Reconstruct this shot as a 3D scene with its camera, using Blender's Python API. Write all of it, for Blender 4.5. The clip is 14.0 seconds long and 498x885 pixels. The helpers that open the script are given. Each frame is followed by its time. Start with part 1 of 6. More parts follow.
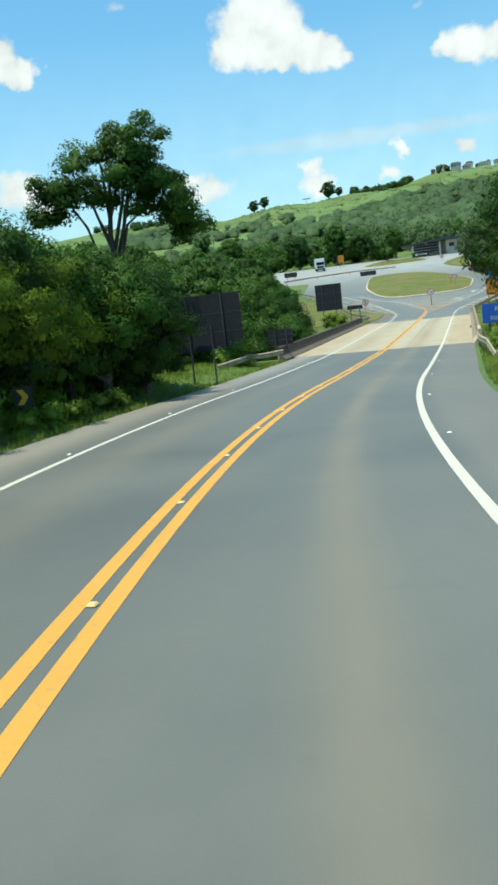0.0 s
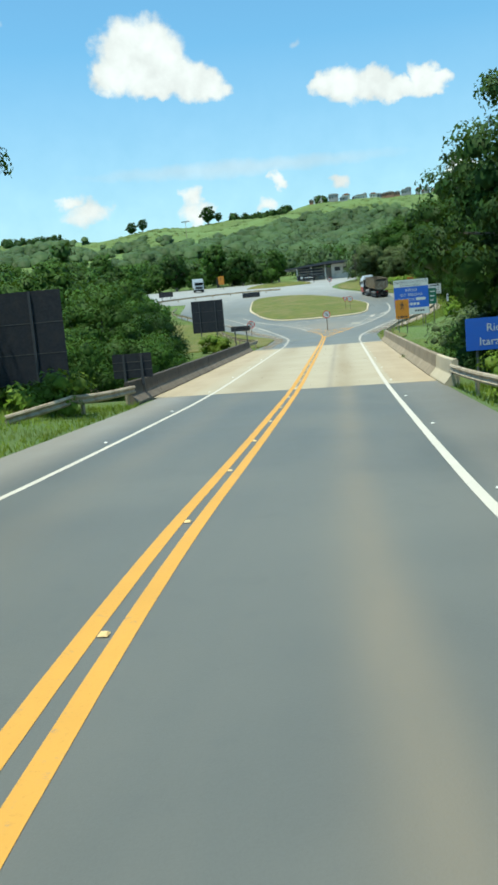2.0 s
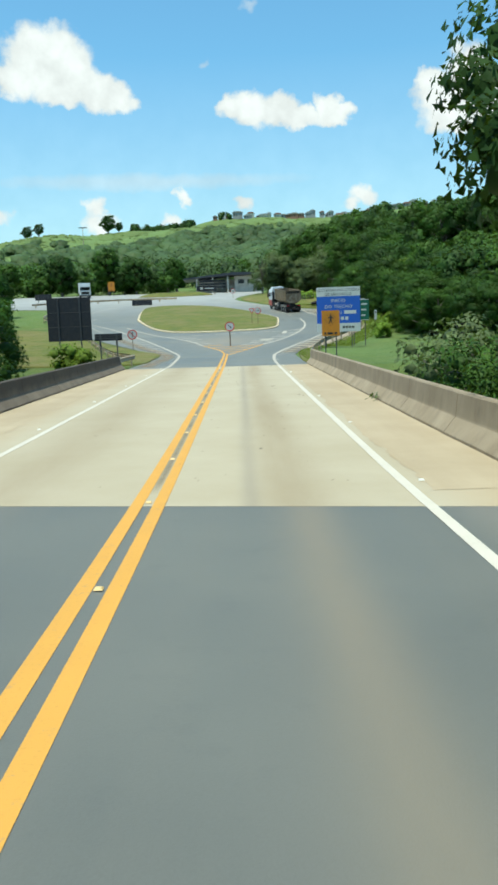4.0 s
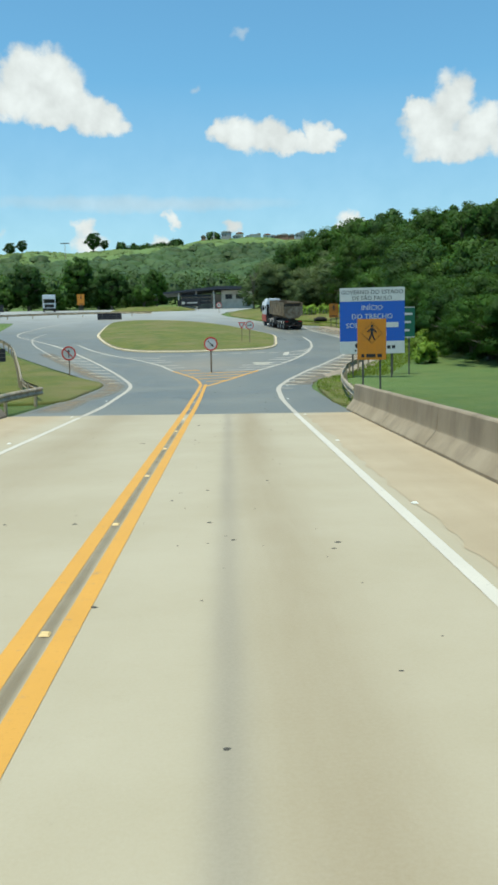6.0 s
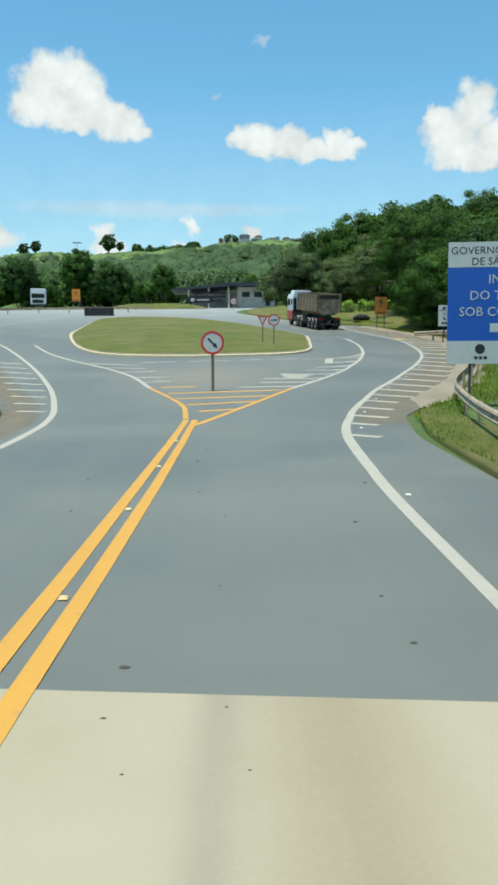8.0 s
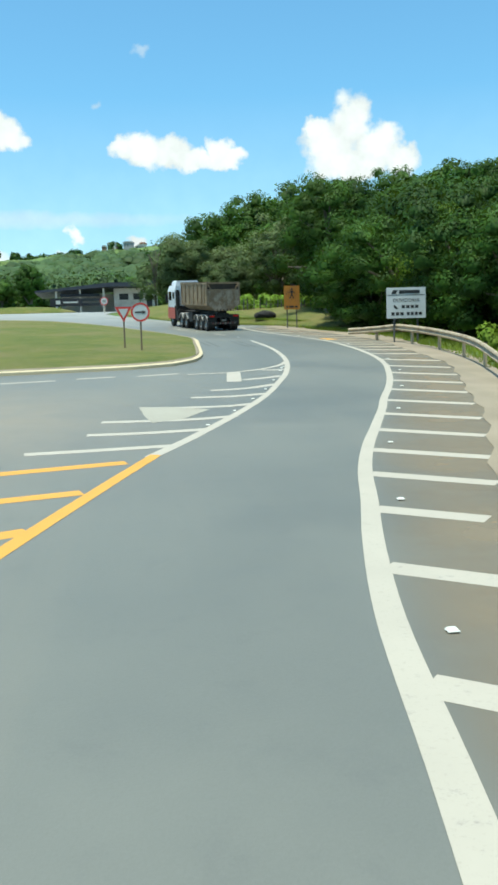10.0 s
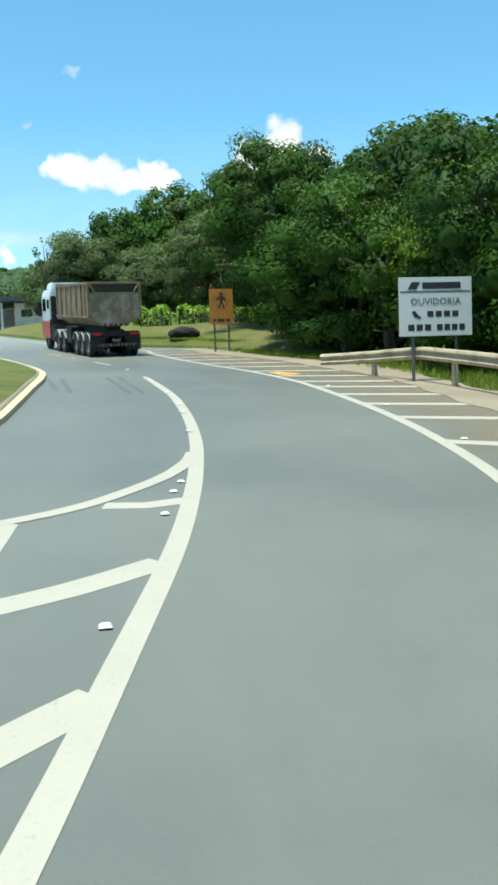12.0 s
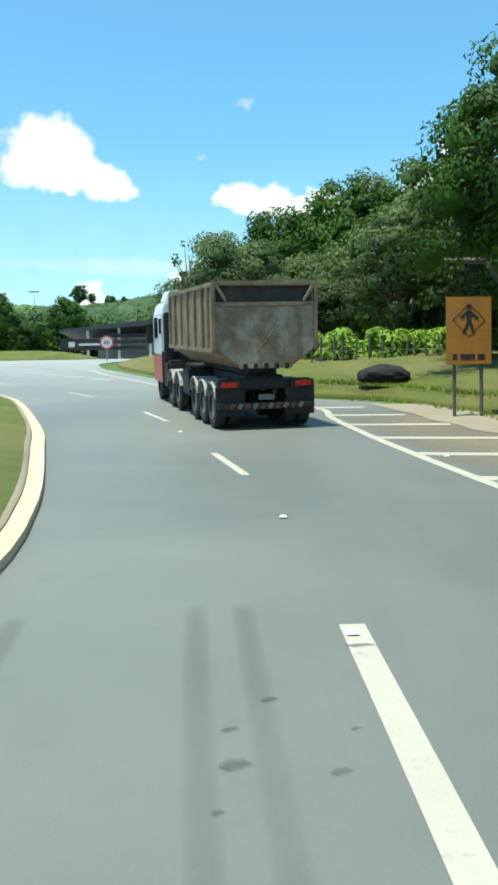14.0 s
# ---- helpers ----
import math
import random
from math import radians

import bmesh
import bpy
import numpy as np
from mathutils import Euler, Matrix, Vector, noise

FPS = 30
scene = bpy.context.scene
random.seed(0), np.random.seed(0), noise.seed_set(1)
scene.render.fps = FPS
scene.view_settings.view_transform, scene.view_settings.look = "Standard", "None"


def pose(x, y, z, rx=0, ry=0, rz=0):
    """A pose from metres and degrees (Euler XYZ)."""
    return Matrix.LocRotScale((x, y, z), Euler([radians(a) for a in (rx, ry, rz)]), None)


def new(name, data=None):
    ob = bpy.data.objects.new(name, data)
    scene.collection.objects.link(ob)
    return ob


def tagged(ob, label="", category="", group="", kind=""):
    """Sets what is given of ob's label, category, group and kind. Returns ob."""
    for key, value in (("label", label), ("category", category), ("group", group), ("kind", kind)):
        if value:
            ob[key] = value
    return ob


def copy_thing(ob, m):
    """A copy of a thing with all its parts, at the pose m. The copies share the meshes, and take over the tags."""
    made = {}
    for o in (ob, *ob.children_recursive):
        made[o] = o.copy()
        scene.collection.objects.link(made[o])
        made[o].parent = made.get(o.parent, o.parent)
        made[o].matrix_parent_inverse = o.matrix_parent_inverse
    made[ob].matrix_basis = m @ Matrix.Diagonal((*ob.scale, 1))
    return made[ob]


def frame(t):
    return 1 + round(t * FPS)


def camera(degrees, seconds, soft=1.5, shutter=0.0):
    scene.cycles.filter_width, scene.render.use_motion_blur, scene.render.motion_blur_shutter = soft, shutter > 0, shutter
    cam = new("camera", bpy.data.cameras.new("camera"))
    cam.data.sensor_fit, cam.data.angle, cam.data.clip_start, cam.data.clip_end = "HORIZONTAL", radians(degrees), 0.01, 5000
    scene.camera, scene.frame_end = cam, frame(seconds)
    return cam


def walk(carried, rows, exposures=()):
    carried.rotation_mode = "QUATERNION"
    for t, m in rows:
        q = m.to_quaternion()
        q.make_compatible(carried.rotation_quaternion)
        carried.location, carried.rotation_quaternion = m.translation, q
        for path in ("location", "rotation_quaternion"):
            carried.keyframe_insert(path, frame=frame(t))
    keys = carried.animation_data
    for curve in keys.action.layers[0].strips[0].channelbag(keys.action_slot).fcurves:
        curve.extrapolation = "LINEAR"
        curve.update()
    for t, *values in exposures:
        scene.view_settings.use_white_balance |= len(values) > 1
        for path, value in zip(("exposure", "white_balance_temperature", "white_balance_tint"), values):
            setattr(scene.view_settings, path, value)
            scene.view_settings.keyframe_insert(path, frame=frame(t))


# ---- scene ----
cam = camera(32.756, 14.0, soft=3.0)
PATH = [
    (0.0, pose(5.277, -53.841, 3.813, 80.708, 6.492, 14.232)),
    (0.5, pose(4.406, -49.043, 3.542, 81.169, 7.440, 11.606)),
    (1.0, pose(3.511, -44.170, 3.319, 81.631, 6.618, 9.500)),
    (1.5, pose(2.679, -39.099, 3.157, 81.656, 5.575, 7.764)),
    (2.0, pose(2.014, -33.797, 3.003, 81.619, 4.900, 6.120)),
    (2.5, pose(1.590, -28.313, 2.816, 81.562, 4.223, 4.336)),
    (3.0, pose(1.390, -22.694, 2.622, 82.133, 3.861, 2.506)),
    (3.5, pose(1.304, -17.012, 2.457, 82.104, 3.448, 0.697)),
    (4.0, pose(1.301, -11.080, 2.288, 82.376, 1.941, -0.575)),
    (4.5, pose(1.340, -4.989, 2.134, 82.803, 0.703, -1.385)),
    (5.0, pose(1.388, 1.226, 2.031, 83.270, 0.191, -1.773)),
    (5.5, pose(1.417, 7.532, 2.022, 83.659, 0.395, -1.776)),
    (6.0, pose(1.393, 13.896, 2.066, 83.857, 1.021, -1.435)),
    (6.5, pose(1.388, 20.107, 2.021, 83.788, 1.403, -0.753)),
    (7.0, pose(1.380, 26.128, 2.030, 84.369, 1.362, 0.001)),
    (7.5, pose(1.426, 31.795, 2.016, 84.424, 0.731, 0.149)),
    (8.0, pose(1.516, 37.085, 2.026, 84.270, 0.185, -0.332)),
    (8.5, pose(1.697, 42.138, 2.057, 84.053, 0.025, -1.392)),
    (9.0, pose(2.014, 47.096, 2.099, 83.926, 0.284, -2.977)),
    (9.5, pose(2.503, 52.046, 2.157, 84.037, 0.878, -5.038)),
    (10.0, pose(3.135, 57.537, 2.187, 84.741, 1.720, -7.675)),
    (10.5, pose(3.828, 62.655, 2.262, 84.805, 1.386, -9.295)),
    (11.0, pose(4.768, 67.633, 2.431, 85.337, 1.107, -12.182)),
    (11.5, pose(5.973, 72.578, 2.729, 86.265, 3.257, -13.594)),
    (12.0, pose(7.041, 77.179, 3.153, 85.976, 1.959, -12.058)),
    (12.5, pose(7.678, 81.753, 3.616, 88.019, 1.355, -9.903)),
    (13.0, pose(8.084, 86.207, 4.024, 89.166, 0.328, -6.898)),
    (13.5, pose(8.389, 90.857, 4.425, 87.914, 0.292, -3.643)),
    (14.0, pose(8.423, 95.782, 4.880, 87.847, 0.851, -1.154)),
]
walk(cam, PATH, exposures=((0.0, 0.14, 6500, -2), (3.5, 0.14, 6500, -2), (5.8, -0.07, 6500, 0), (7.2, -0.07, 6500, 0), (9.5, 0.22, 6500, -1), (11.0, 0.30, 6500, -3), (14.0, 0.44, 6500, -3)))

# ---- daylight: a high sun from the left, blue sky with fair-weather clouds ----
SUN_TO = Vector((-0.18, -0.18, 1.0)).normalized()
sun_data = bpy.data.lights.new("sun", "SUN")
sun_data.energy, sun_data.angle, sun_data.color = 5.0, radians(0.53), (1.0, 0.955, 0.88)
sun = new("sun", sun_data)
sun.matrix_world = Matrix.Translation((0, 0, 60)) @ SUN_TO.to_track_quat("Z", "Y").to_matrix().to_4x4()

world = bpy.data.worlds.new("sky")
scene.world = world
world.use_nodes = True
wt = world.node_tree
wt.nodes.clear()


def wnode(kind, **kw):
    n = wt.nodes.new(kind)
    for key, value in kw.items():
        if key == "operation":
            n.operation = value
        elif key == "use_clamp":
            n.use_clamp = value
    return n


def wmath(op, a, b=None, c=None, clamp=False):
    n = wnode("ShaderNodeMath", operation=op, use_clamp=clamp)
    for i, v in enumerate((a, b, c)):
        if v is None:
            continue
        if isinstance(v, (int, float)):
            n.inputs[i].default_value = v
        else:
            wt.links.new(v, n.inputs[i])
    return n.outputs[0]


sky = wnode("ShaderNodeTexSky")
sky.sky_type = "NISHITA"
sky.sun_disc = False
sky.sun_elevation = math.asin(SUN_TO.z)
sky.sun_rotation = math.atan2(SUN_TO.x, SUN_TO.y)
sky.air_density, sky.dust_density, sky.ozone_density = 1.0, 1.0, 2.0
coord = wnode("ShaderNodeTexCoord").outputs["Generated"]
sep = wnode("ShaderNodeSeparateXYZ")
wt.links.new(coord, sep.inputs[0])
azimuth = wmath("SUBTRACT", wmath("MULTIPLY", wmath("ARCTAN2", sep.outputs[0], sep.outputs[1]), 57.2958), 0.4)
elevation = wmath("MULTIPLY", wmath("ARCSINE", sep.outputs[2]), 57.2958)


def wnoise(scale, detail, rough):
    n = wnode("ShaderNodeTexNoise")
    n.inputs["Scale"].default_value, n.inputs["Detail"].default_value = scale, detail
    n.inputs["Roughness"].default_value = rough
    wt.links.new(coord, n.inputs["Vector"])
    return n


puff = wnoise(38.0, 5.0, 0.54)
puff_sep = wnode("ShaderNodeSeparateColor")
wt.links.new(puff.outputs["Color"], puff_sep.inputs[0])
az_w = wmath("ADD", azimuth, wmath("MULTIPLY", wmath("SUBTRACT", puff_sep.outputs[0], 0.5), 2.6))
el_w = wmath("ADD", elevation, wmath("MULTIPLY", wmath("SUBTRACT", puff_sep.outputs[1], 0.5), 2.2))


def cloud(lobes):
    """Density of one cloud: the union of soft lobes (azimuth, elevation, half width, half height in degrees)."""
    best = None
    for a, e, ra, re in lobes:
        u = wmath("DIVIDE", wmath("SUBTRACT", az_w, a), ra * 0.96)
        v = wmath("DIVIDE", wmath("SUBTRACT", el_w, e - 0.3), re * 0.93)
        d = wmath("SUBTRACT", 1.0, wmath("ADD", wmath("MULTIPLY", u, u), wmath("MULTIPLY", v, v)))
        best = d if best is None else wmath("SMOOTH_MAX", best, d, 0.25)
    return best


CUMULUS = [
    [(-13.1, 17.3, 1.9, 2.0), (-11.7, 17.5, 2.1, 1.7), (-13.8, 15.9, 1.5, 1.6), (-10.3, 16.5, 1.8, 1.9),
     (-9.2, 15.3, 2.0, 1.4), (-7.9, 14.9, 1.5, 1.2), (-11.0, 15.1, 2.4, 1.0), (-12.1, 16.1, 2.2, 1.5)],
    [(-0.5, 14.4, 1.2, 1.0), (0.8, 14.3, 2.0, 1.4), (2.6, 14.0, 1.8, 1.2), (4.1, 13.6, 1.6, 0.9), (5.8, 14.0, 1.2, 1.0),
     (6.3, 13.5, 1.8, 0.8)],
    [(14.3, 15.5, 1.7, 1.9), (12.9, 14.1, 2.0, 1.8), (15.9, 13.9, 2.0, 1.6), (17.4, 13.1, 1.8, 1.3), (14.3, 13.0, 3.4, 1.2),
     (12.2, 14.9, 1.1, 1.0)],
    [(0.9, 20.2, 0.75, 0.4), (-2.1, 16.9, 0.6, 0.35), (-20.9, 18.9, 0.8, 0.4)],
    [(-27.4, 15.7, 1.4, 1.2), (-28.5, 16.3, 1.5, 1.5)],
    [(-16.3, 7.8, 2.0, 1.1), (-17.5, 8.7, 1.3, 0.7), (-9.6, 8.4, 1.0, 1.0), (-9.3, 7.4, 1.5, 0.9), (-3.8, 9.0, 0.9, 0.55), (-4.6, 7.6, 1.2, 0.7),
     (0.3, 8.3, 1.0, 0.7), (7.8, 8.6, 1.2, 0.9), (7.2, 7.9, 1.0, 0.6), (-28.4, 8.9, 2.5, 1.7), (-26.7, 7.6, 1.6, 1.2), (28, 9, 4, 1.5)],
]
dense = None
for lobes in CUMULUS:
    d = cloud(lobes)
    if lobes[0] == (0.9, 20.2, 0.75, 0.4):
        d = wmath("SUBTRACT", wmath("MULTIPLY", d, 0.32), 0.12)
    elif lobes[0] == (-16.3, 7.8, 2.0, 1.1):
        d = wmath("SUBTRACT", wmath("MULTIPLY", d, 0.72), 0.05)
    dense = d if dense is None else wmath("MAXIMUM", dense, d)
edge_u = wmath("MULTIPLY", wmath("ADD", dense, 0.15), 1.25, clamp=True)
alpha = wmath("MULTIPLY", wmath("MULTIPLY", edge_u, edge_u), wmath("SUBTRACT", 3.0, wmath("MULTIPLY", edge_u, 2.0)))
streak_u = wmath("DIVIDE", wmath("SUBTRACT", az_w, -6.0), 15.0)
streak_v = wmath("DIVIDE", wmath("SUBTRACT", wmath("ADD", elevation, wmath("MULTIPLY", puff_sep.outputs[2], 0.8)), 10.0), 0.8)
streak = wmath("SUBTRACT", 1.0, wmath("ADD", wmath("MULTIPLY", streak_u, streak_u), wmath("MULTIPLY", streak_v, streak_v)), clamp=True)
alpha = wmath("MAXIMUM", alpha, wmath("MULTIPLY", streak, 0.5))
haze = wmath("MULTIPLY", wmath("SUBTRACT", 1.0, wmath("DIVIDE", wmath("ABSOLUTE", elevation), 17.0), clamp=True), 0.5)
alpha = wmath("MAXIMUM", alpha, haze)
body = wnoise(30.0, 4.0, 0.55)
lit = wmath("ADD", 0.66, wmath("MULTIPLY", body.outputs["Fac"], 0.6))
lit = wmath("MULTIPLY", lit, wmath("ADD", 0.86, wmath("MULTIPLY", dense, 0.2, clamp=True)))
white = wnode("ShaderNodeCombineColor")
for i, k in enumerate((0.97, 0.99, 1.02)):
    wt.links.new(wmath("MULTIPLY", lit, k), white.inputs[i])
bg_sky, bg_cloud = wnode("ShaderNodeBackground"), wnode("ShaderNodeBackground")
tint = wnode("ShaderNodeMix")
tint.data_type, tint.blend_type = "RGBA", "MULTIPLY"
tint.inputs[0].default_value = 1.0
wt.links.new(sky.outputs[0], tint.inputs[6])
tint.inputs[7].default_value = (0.67, 1.04, 1.10, 1.0)
wt.links.new(tint.outputs[2], bg_sky.inputs[0])
bg_sky.inputs[1].default_value = 0.172
wt.links.new(white.outputs[0], bg_cloud.inputs[0])
bg_cloud.inputs[1].default_value = 0.9
mixer = wnode("ShaderNodeMixShader")
wt.links.new(alpha, mixer.inputs[0])
wt.links.new(bg_sky.outputs[0], mixer.inputs[1])
wt.links.new(bg_cloud.outputs[0], mixer.inputs[2])
wt.links.new(mixer.outputs[0], wnode("ShaderNodeOutputWorld").inputs[0])


# ---- materials ----
class Mat:
    """Small helper that strings shader nodes together."""

    def __init__(self, name, rough=0.6, metal=0.0):
        self.m = bpy.data.materials.new(name)
        self.m.use_nodes = True
        self.t = self.m.node_tree
        self.b = self.t.nodes["Principled BSDF"]
        self.b.inputs["Roughness"].default_value = rough
        self.b.inputs["Metallic"].default_value = metal
        self.pos = self.t.nodes.new("ShaderNodeTexCoord").outputs["Object"]

    def world_pos(self):
        self.pos = self.t.nodes.new("ShaderNodeNewGeometry").outputs["Position"]
        return self

    def put(self, v, socket):
        if hasattr(v, "is_output"):
            self.t.links.new(v, socket)
        elif isinstance(v, tuple) and len(v) == 3 and socket.type == "RGBA":
            socket.default_value = (*v, 1)
        else:
            socket.default_value = v

    def noise(self, scale, detail=4.0, rough=0.55, stretch=None):
        n = self.t.nodes.new("ShaderNodeTexNoise")
        n.inputs["Scale"].default_value, n.inputs["Detail"].default_value = scale, detail
        n.inputs["Roughness"].default_value = rough
        if stretch:
            mp = self.t.nodes.new("ShaderNodeMapping")
            mp.inputs["Scale"].default_value = stretch
            self.t.links.new(self.pos, mp.inputs[0])
            self.t.links.new(mp.outputs[0], n.inputs["Vector"])
        else:
            self.t.links.new(self.pos, n.inputs["Vector"])
        return n.outputs["Fac"]

    def ramp(self, v, lo, hi, a=0.0, b=1.0):
        n = self.t.nodes.new("ShaderNodeMapRange")
        self.put(v, n.inputs[0])
        for i, k in enumerate((lo, hi, a, b)):
            n.inputs[i + 1].default_value = k
        return n.outputs[0]

    def math(self, op, a, b=0.0):
        n = self.t.nodes.new("ShaderNodeMath")
        n.operation = op
        self.put(a, n.inputs[0])
        self.put(b, n.inputs[1])
        return n.outputs[0]

    def mix(self, f, a, b, blend="MIX"):
        n = self.t.nodes.new("ShaderNodeMix")
        n.data_type, n.blend_type = "RGBA", blend
        self.put(f, n.inputs[0])
        self.put(a, n.inputs[6])
        self.put(b, n.inputs[7])
        return n.outputs[2]

    def color(self, v):
        self.put(v, self.b.inputs["Base Color"])
        return self

    def rough(self, v):
        self.put(v, self.b.inputs["Roughness"])
        return self

    def bump(self, v, strength=0.3, distance=0.02):
        n = self.t.nodes.new("ShaderNodeBump")
        n.inputs["Strength"].default_value, n.inputs["Distance"].default_value = strength, distance
        self.put(v, n.inputs["Height"])
        self.t.links.new(n.outputs[0], self.b.inputs["Normal"])
        return self

    def across(self, source, centre, width):
        """1 along a line at source = centre, falling off smoothly to both sides."""
        d = self.math("DIVIDE", self.math("SUBTRACT", source, centre), width)
        return self.math("POWER", 2.718, self.math("MULTIPLY", self.math("MULTIPLY", d, d), -1.0))

    def xyz(self, socket, k):
        n = self.t.nodes.new("ShaderNodeSeparateXYZ")
        self.t.links.new(socket, n.inputs[0])
        return n.outputs[k]

    def random(self):
        return self.t.nodes.new("ShaderNodeObjectInfo").outputs["Random"]

    def island(self):
        return self.t.nodes.new("ShaderNodeNewGeometry").outputs["Random Per Island"]


def plain(name, colour, rough=0.5, metal=0.0, dirt=0.25, scale=3.0, dirt_colour=(0.09, 0.075, 0.055)):
    """Paint or metal with patchy dirt and a fine grain."""
    k = Mat(name, rough, metal)
    f = k.ramp(k.noise(scale, 6, 0.65), 0.45, 0.75, 0.0, dirt)
    k.color(k.mix(f, colour, dirt_colour))
    k.rough(k.ramp(k.noise(scale * 4, 3), 0.3, 0.7, rough * 0.8, min(1, rough * 1.25)))
    return k.m


def make_asphalt(name, gain):
    k = Mat(name, 0.7).world_pos()
    tone = lambda r, g, b: (r * gain, g * gain, b * gain)
    broad = k.noise(0.16, 5, 0.6)
    streak = k.noise(0.9, 4, 0.6, (1.0, 0.05, 1.0))
    grit = k.noise(55, 3, 0.7)
    col = k.mix(k.ramp(broad, 0.35, 0.65), tone(0.114, 0.117, 0.101), tone(0.160, 0.161, 0.136))
    col = k.mix(k.ramp(streak, 0.48, 0.72, 0, 0.4), col, tone(0.172, 0.163, 0.132))
    col = k.mix(k.ramp(k.noise(2.3, 5, 0.7), 0.56, 0.8, 0, 0.4), col, tone(0.09, 0.092, 0.086))
    # dust dropped along the lanes, and brown wear where the junction's hatching lies
    lane = k.xyz(k.t.nodes.new("ShaderNodeTexCoord").outputs["UV"], 0)
    broken = k.ramp(k.noise(0.35, 5, 0.65, (1.0, 0.25, 1.0)), 0.3, 0.65, 0.35, 1.0)
    trace = k.math("ADD", k.math("MULTIPLY", k.across(lane, 2.05, 0.34), 0.8), k.math("MULTIPLY", k.across(lane, -2.1, 0.5), 0.4))
    col = k.mix(k.math("MULTIPLY", trace, broken), col, (0.20, 0.163, 0.11))
    side = k.ramp(k.math("ABSOLUTE", lane), 3.7, 4.1, 0.0, 0.6)
    col = k.mix(side, col, (0.175, 0.158, 0.125))
    col = k.mix(k.ramp(lane, -4.9, -4.1, 0.75, 0.0), col, (0.27, 0.24, 0.19))
    x, y = k.xyz(k.pos, 0), k.xyz(k.pos, 1)
    worn = k.math("MULTIPLY", k.across(x, -0.3, 3.4), k.across(y, 76.0, 6.0))
    col = k.mix(k.math("MULTIPLY", worn, k.ramp(k.noise(0.8, 5, 0.65), 0.3, 0.6, 0.5, 1.0)), col, (0.225, 0.188, 0.135))
    # far end: sheen of a grazing view painted in as paler asphalt
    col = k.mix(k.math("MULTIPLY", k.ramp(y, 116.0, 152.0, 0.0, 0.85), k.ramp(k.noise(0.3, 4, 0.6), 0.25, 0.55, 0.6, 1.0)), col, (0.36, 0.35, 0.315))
    col = k.mix(k.ramp(grit, 0.3, 0.7, 0.0, 0.2), col, tone(0.2, 0.2, 0.185))
    k.color(col).rough(k.ramp(broad, 0.3, 0.7, 0.46, 0.62)).bump(grit, 0.3, 0.006)
    return k.m


def make_deck():
    k = Mat("bridge_deck_concrete", 0.8).world_pos()
    x = k.xyz(k.pos, 0)
    col = k.mix(k.ramp(k.noise(0.35, 5, 0.6), 0.35, 0.65), (0.35, 0.295, 0.195), (0.39, 0.335, 0.235))
    broken = k.ramp(k.noise(0.5, 5, 0.65, (1.0, 0.12, 1.0)), 0.3, 0.65, 0.3, 1.0)
    col = k.mix(k.math("MULTIPLY", k.math("ADD", k.math("MULTIPLY", k.across(x, 1.95, 0.5), 0.9), k.math("MULTIPLY", k.across(x, -2.3, 0.9), 0.6)), broken), col, (0.245, 0.186, 0.105))
    col = k.mix(k.math("MULTIPLY", k.math("MULTIPLY", k.across(x, 1.36, 0.13), 0.7), broken), col, (0.20, 0.175, 0.135))
    col = k.mix(k.math("MULTIPLY", k.ramp(k.math("ABSOLUTE", x), 3.7, 4.6, 0.0, 0.8), k.ramp(k.noise(0.7, 5, 0.65, (1.0, 0.4, 1.0)), 0.25, 0.6, 0.4, 1.0)), col, (0.36, 0.265, 0.15))
    col = k.mix(k.ramp(k.noise(5, 6, 0.7), 0.62, 0.8, 0, 0.3), col, (0.23, 0.19, 0.125))
    col = k.mix(k.ramp(k.noise(38, 4, 0.7), 0.35, 0.7, 0, 0.15), col, (0.45, 0.40, 0.31))
    k.color(col).bump(k.noise(40, 4, 0.7), 0.3, 0.006)
    return k.m


def make_concrete(name, a, b, stain):
    """Weathered concrete or soil: broad tone, streaks along the road and fine pits."""
    k = Mat(name, 0.85).world_pos()
    col = k.mix(k.ramp(k.noise(0.35, 5, 0.6), 0.35, 0.65), a, b)
    col = k.mix(k.ramp(k.noise(0.7, 5, 0.6, (1.0, 0.07, 1.0)), 0.45, 0.75, 0, 0.45), col, stain)
    col = k.mix(k.ramp(k.noise(5, 6, 0.7), 0.6, 0.78, 0, 0.35), col, (0.16, 0.14, 0.11))
    k.color(col).bump(k.noise(40, 4, 0.7), 0.3, 0.006)
    return k.m


def make_barrier_concrete(name, a, b, top_shade):
    """Cast concrete with drips; the last argument paints shade over its upper half."""
    k = Mat(name, 0.88).world_pos()
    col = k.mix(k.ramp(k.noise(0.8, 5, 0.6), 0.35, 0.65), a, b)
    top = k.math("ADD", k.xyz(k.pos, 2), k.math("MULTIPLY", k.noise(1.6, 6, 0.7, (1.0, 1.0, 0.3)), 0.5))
    col = k.mix(k.ramp(top, 0.55, 0.85, 0, top_shade), col, (0.045, 0.036, 0.028))
    drip = k.noise(1.1, 6, 0.7, (1.0, 1.0, 0.4))
    col = k.mix(k.ramp(drip, 0.45, 0.75, 0, 0.5), col, (0.105, 0.075, 0.05))
    col = k.mix(k.ramp(k.noise(9, 5, 0.7), 0.62, 0.8, 0, 0.5), col, (0.20, 0.11, 0.055))
    k.color(col).bump(k.noise(25, 5, 0.7), 0.4, 0.01)
    return k.m


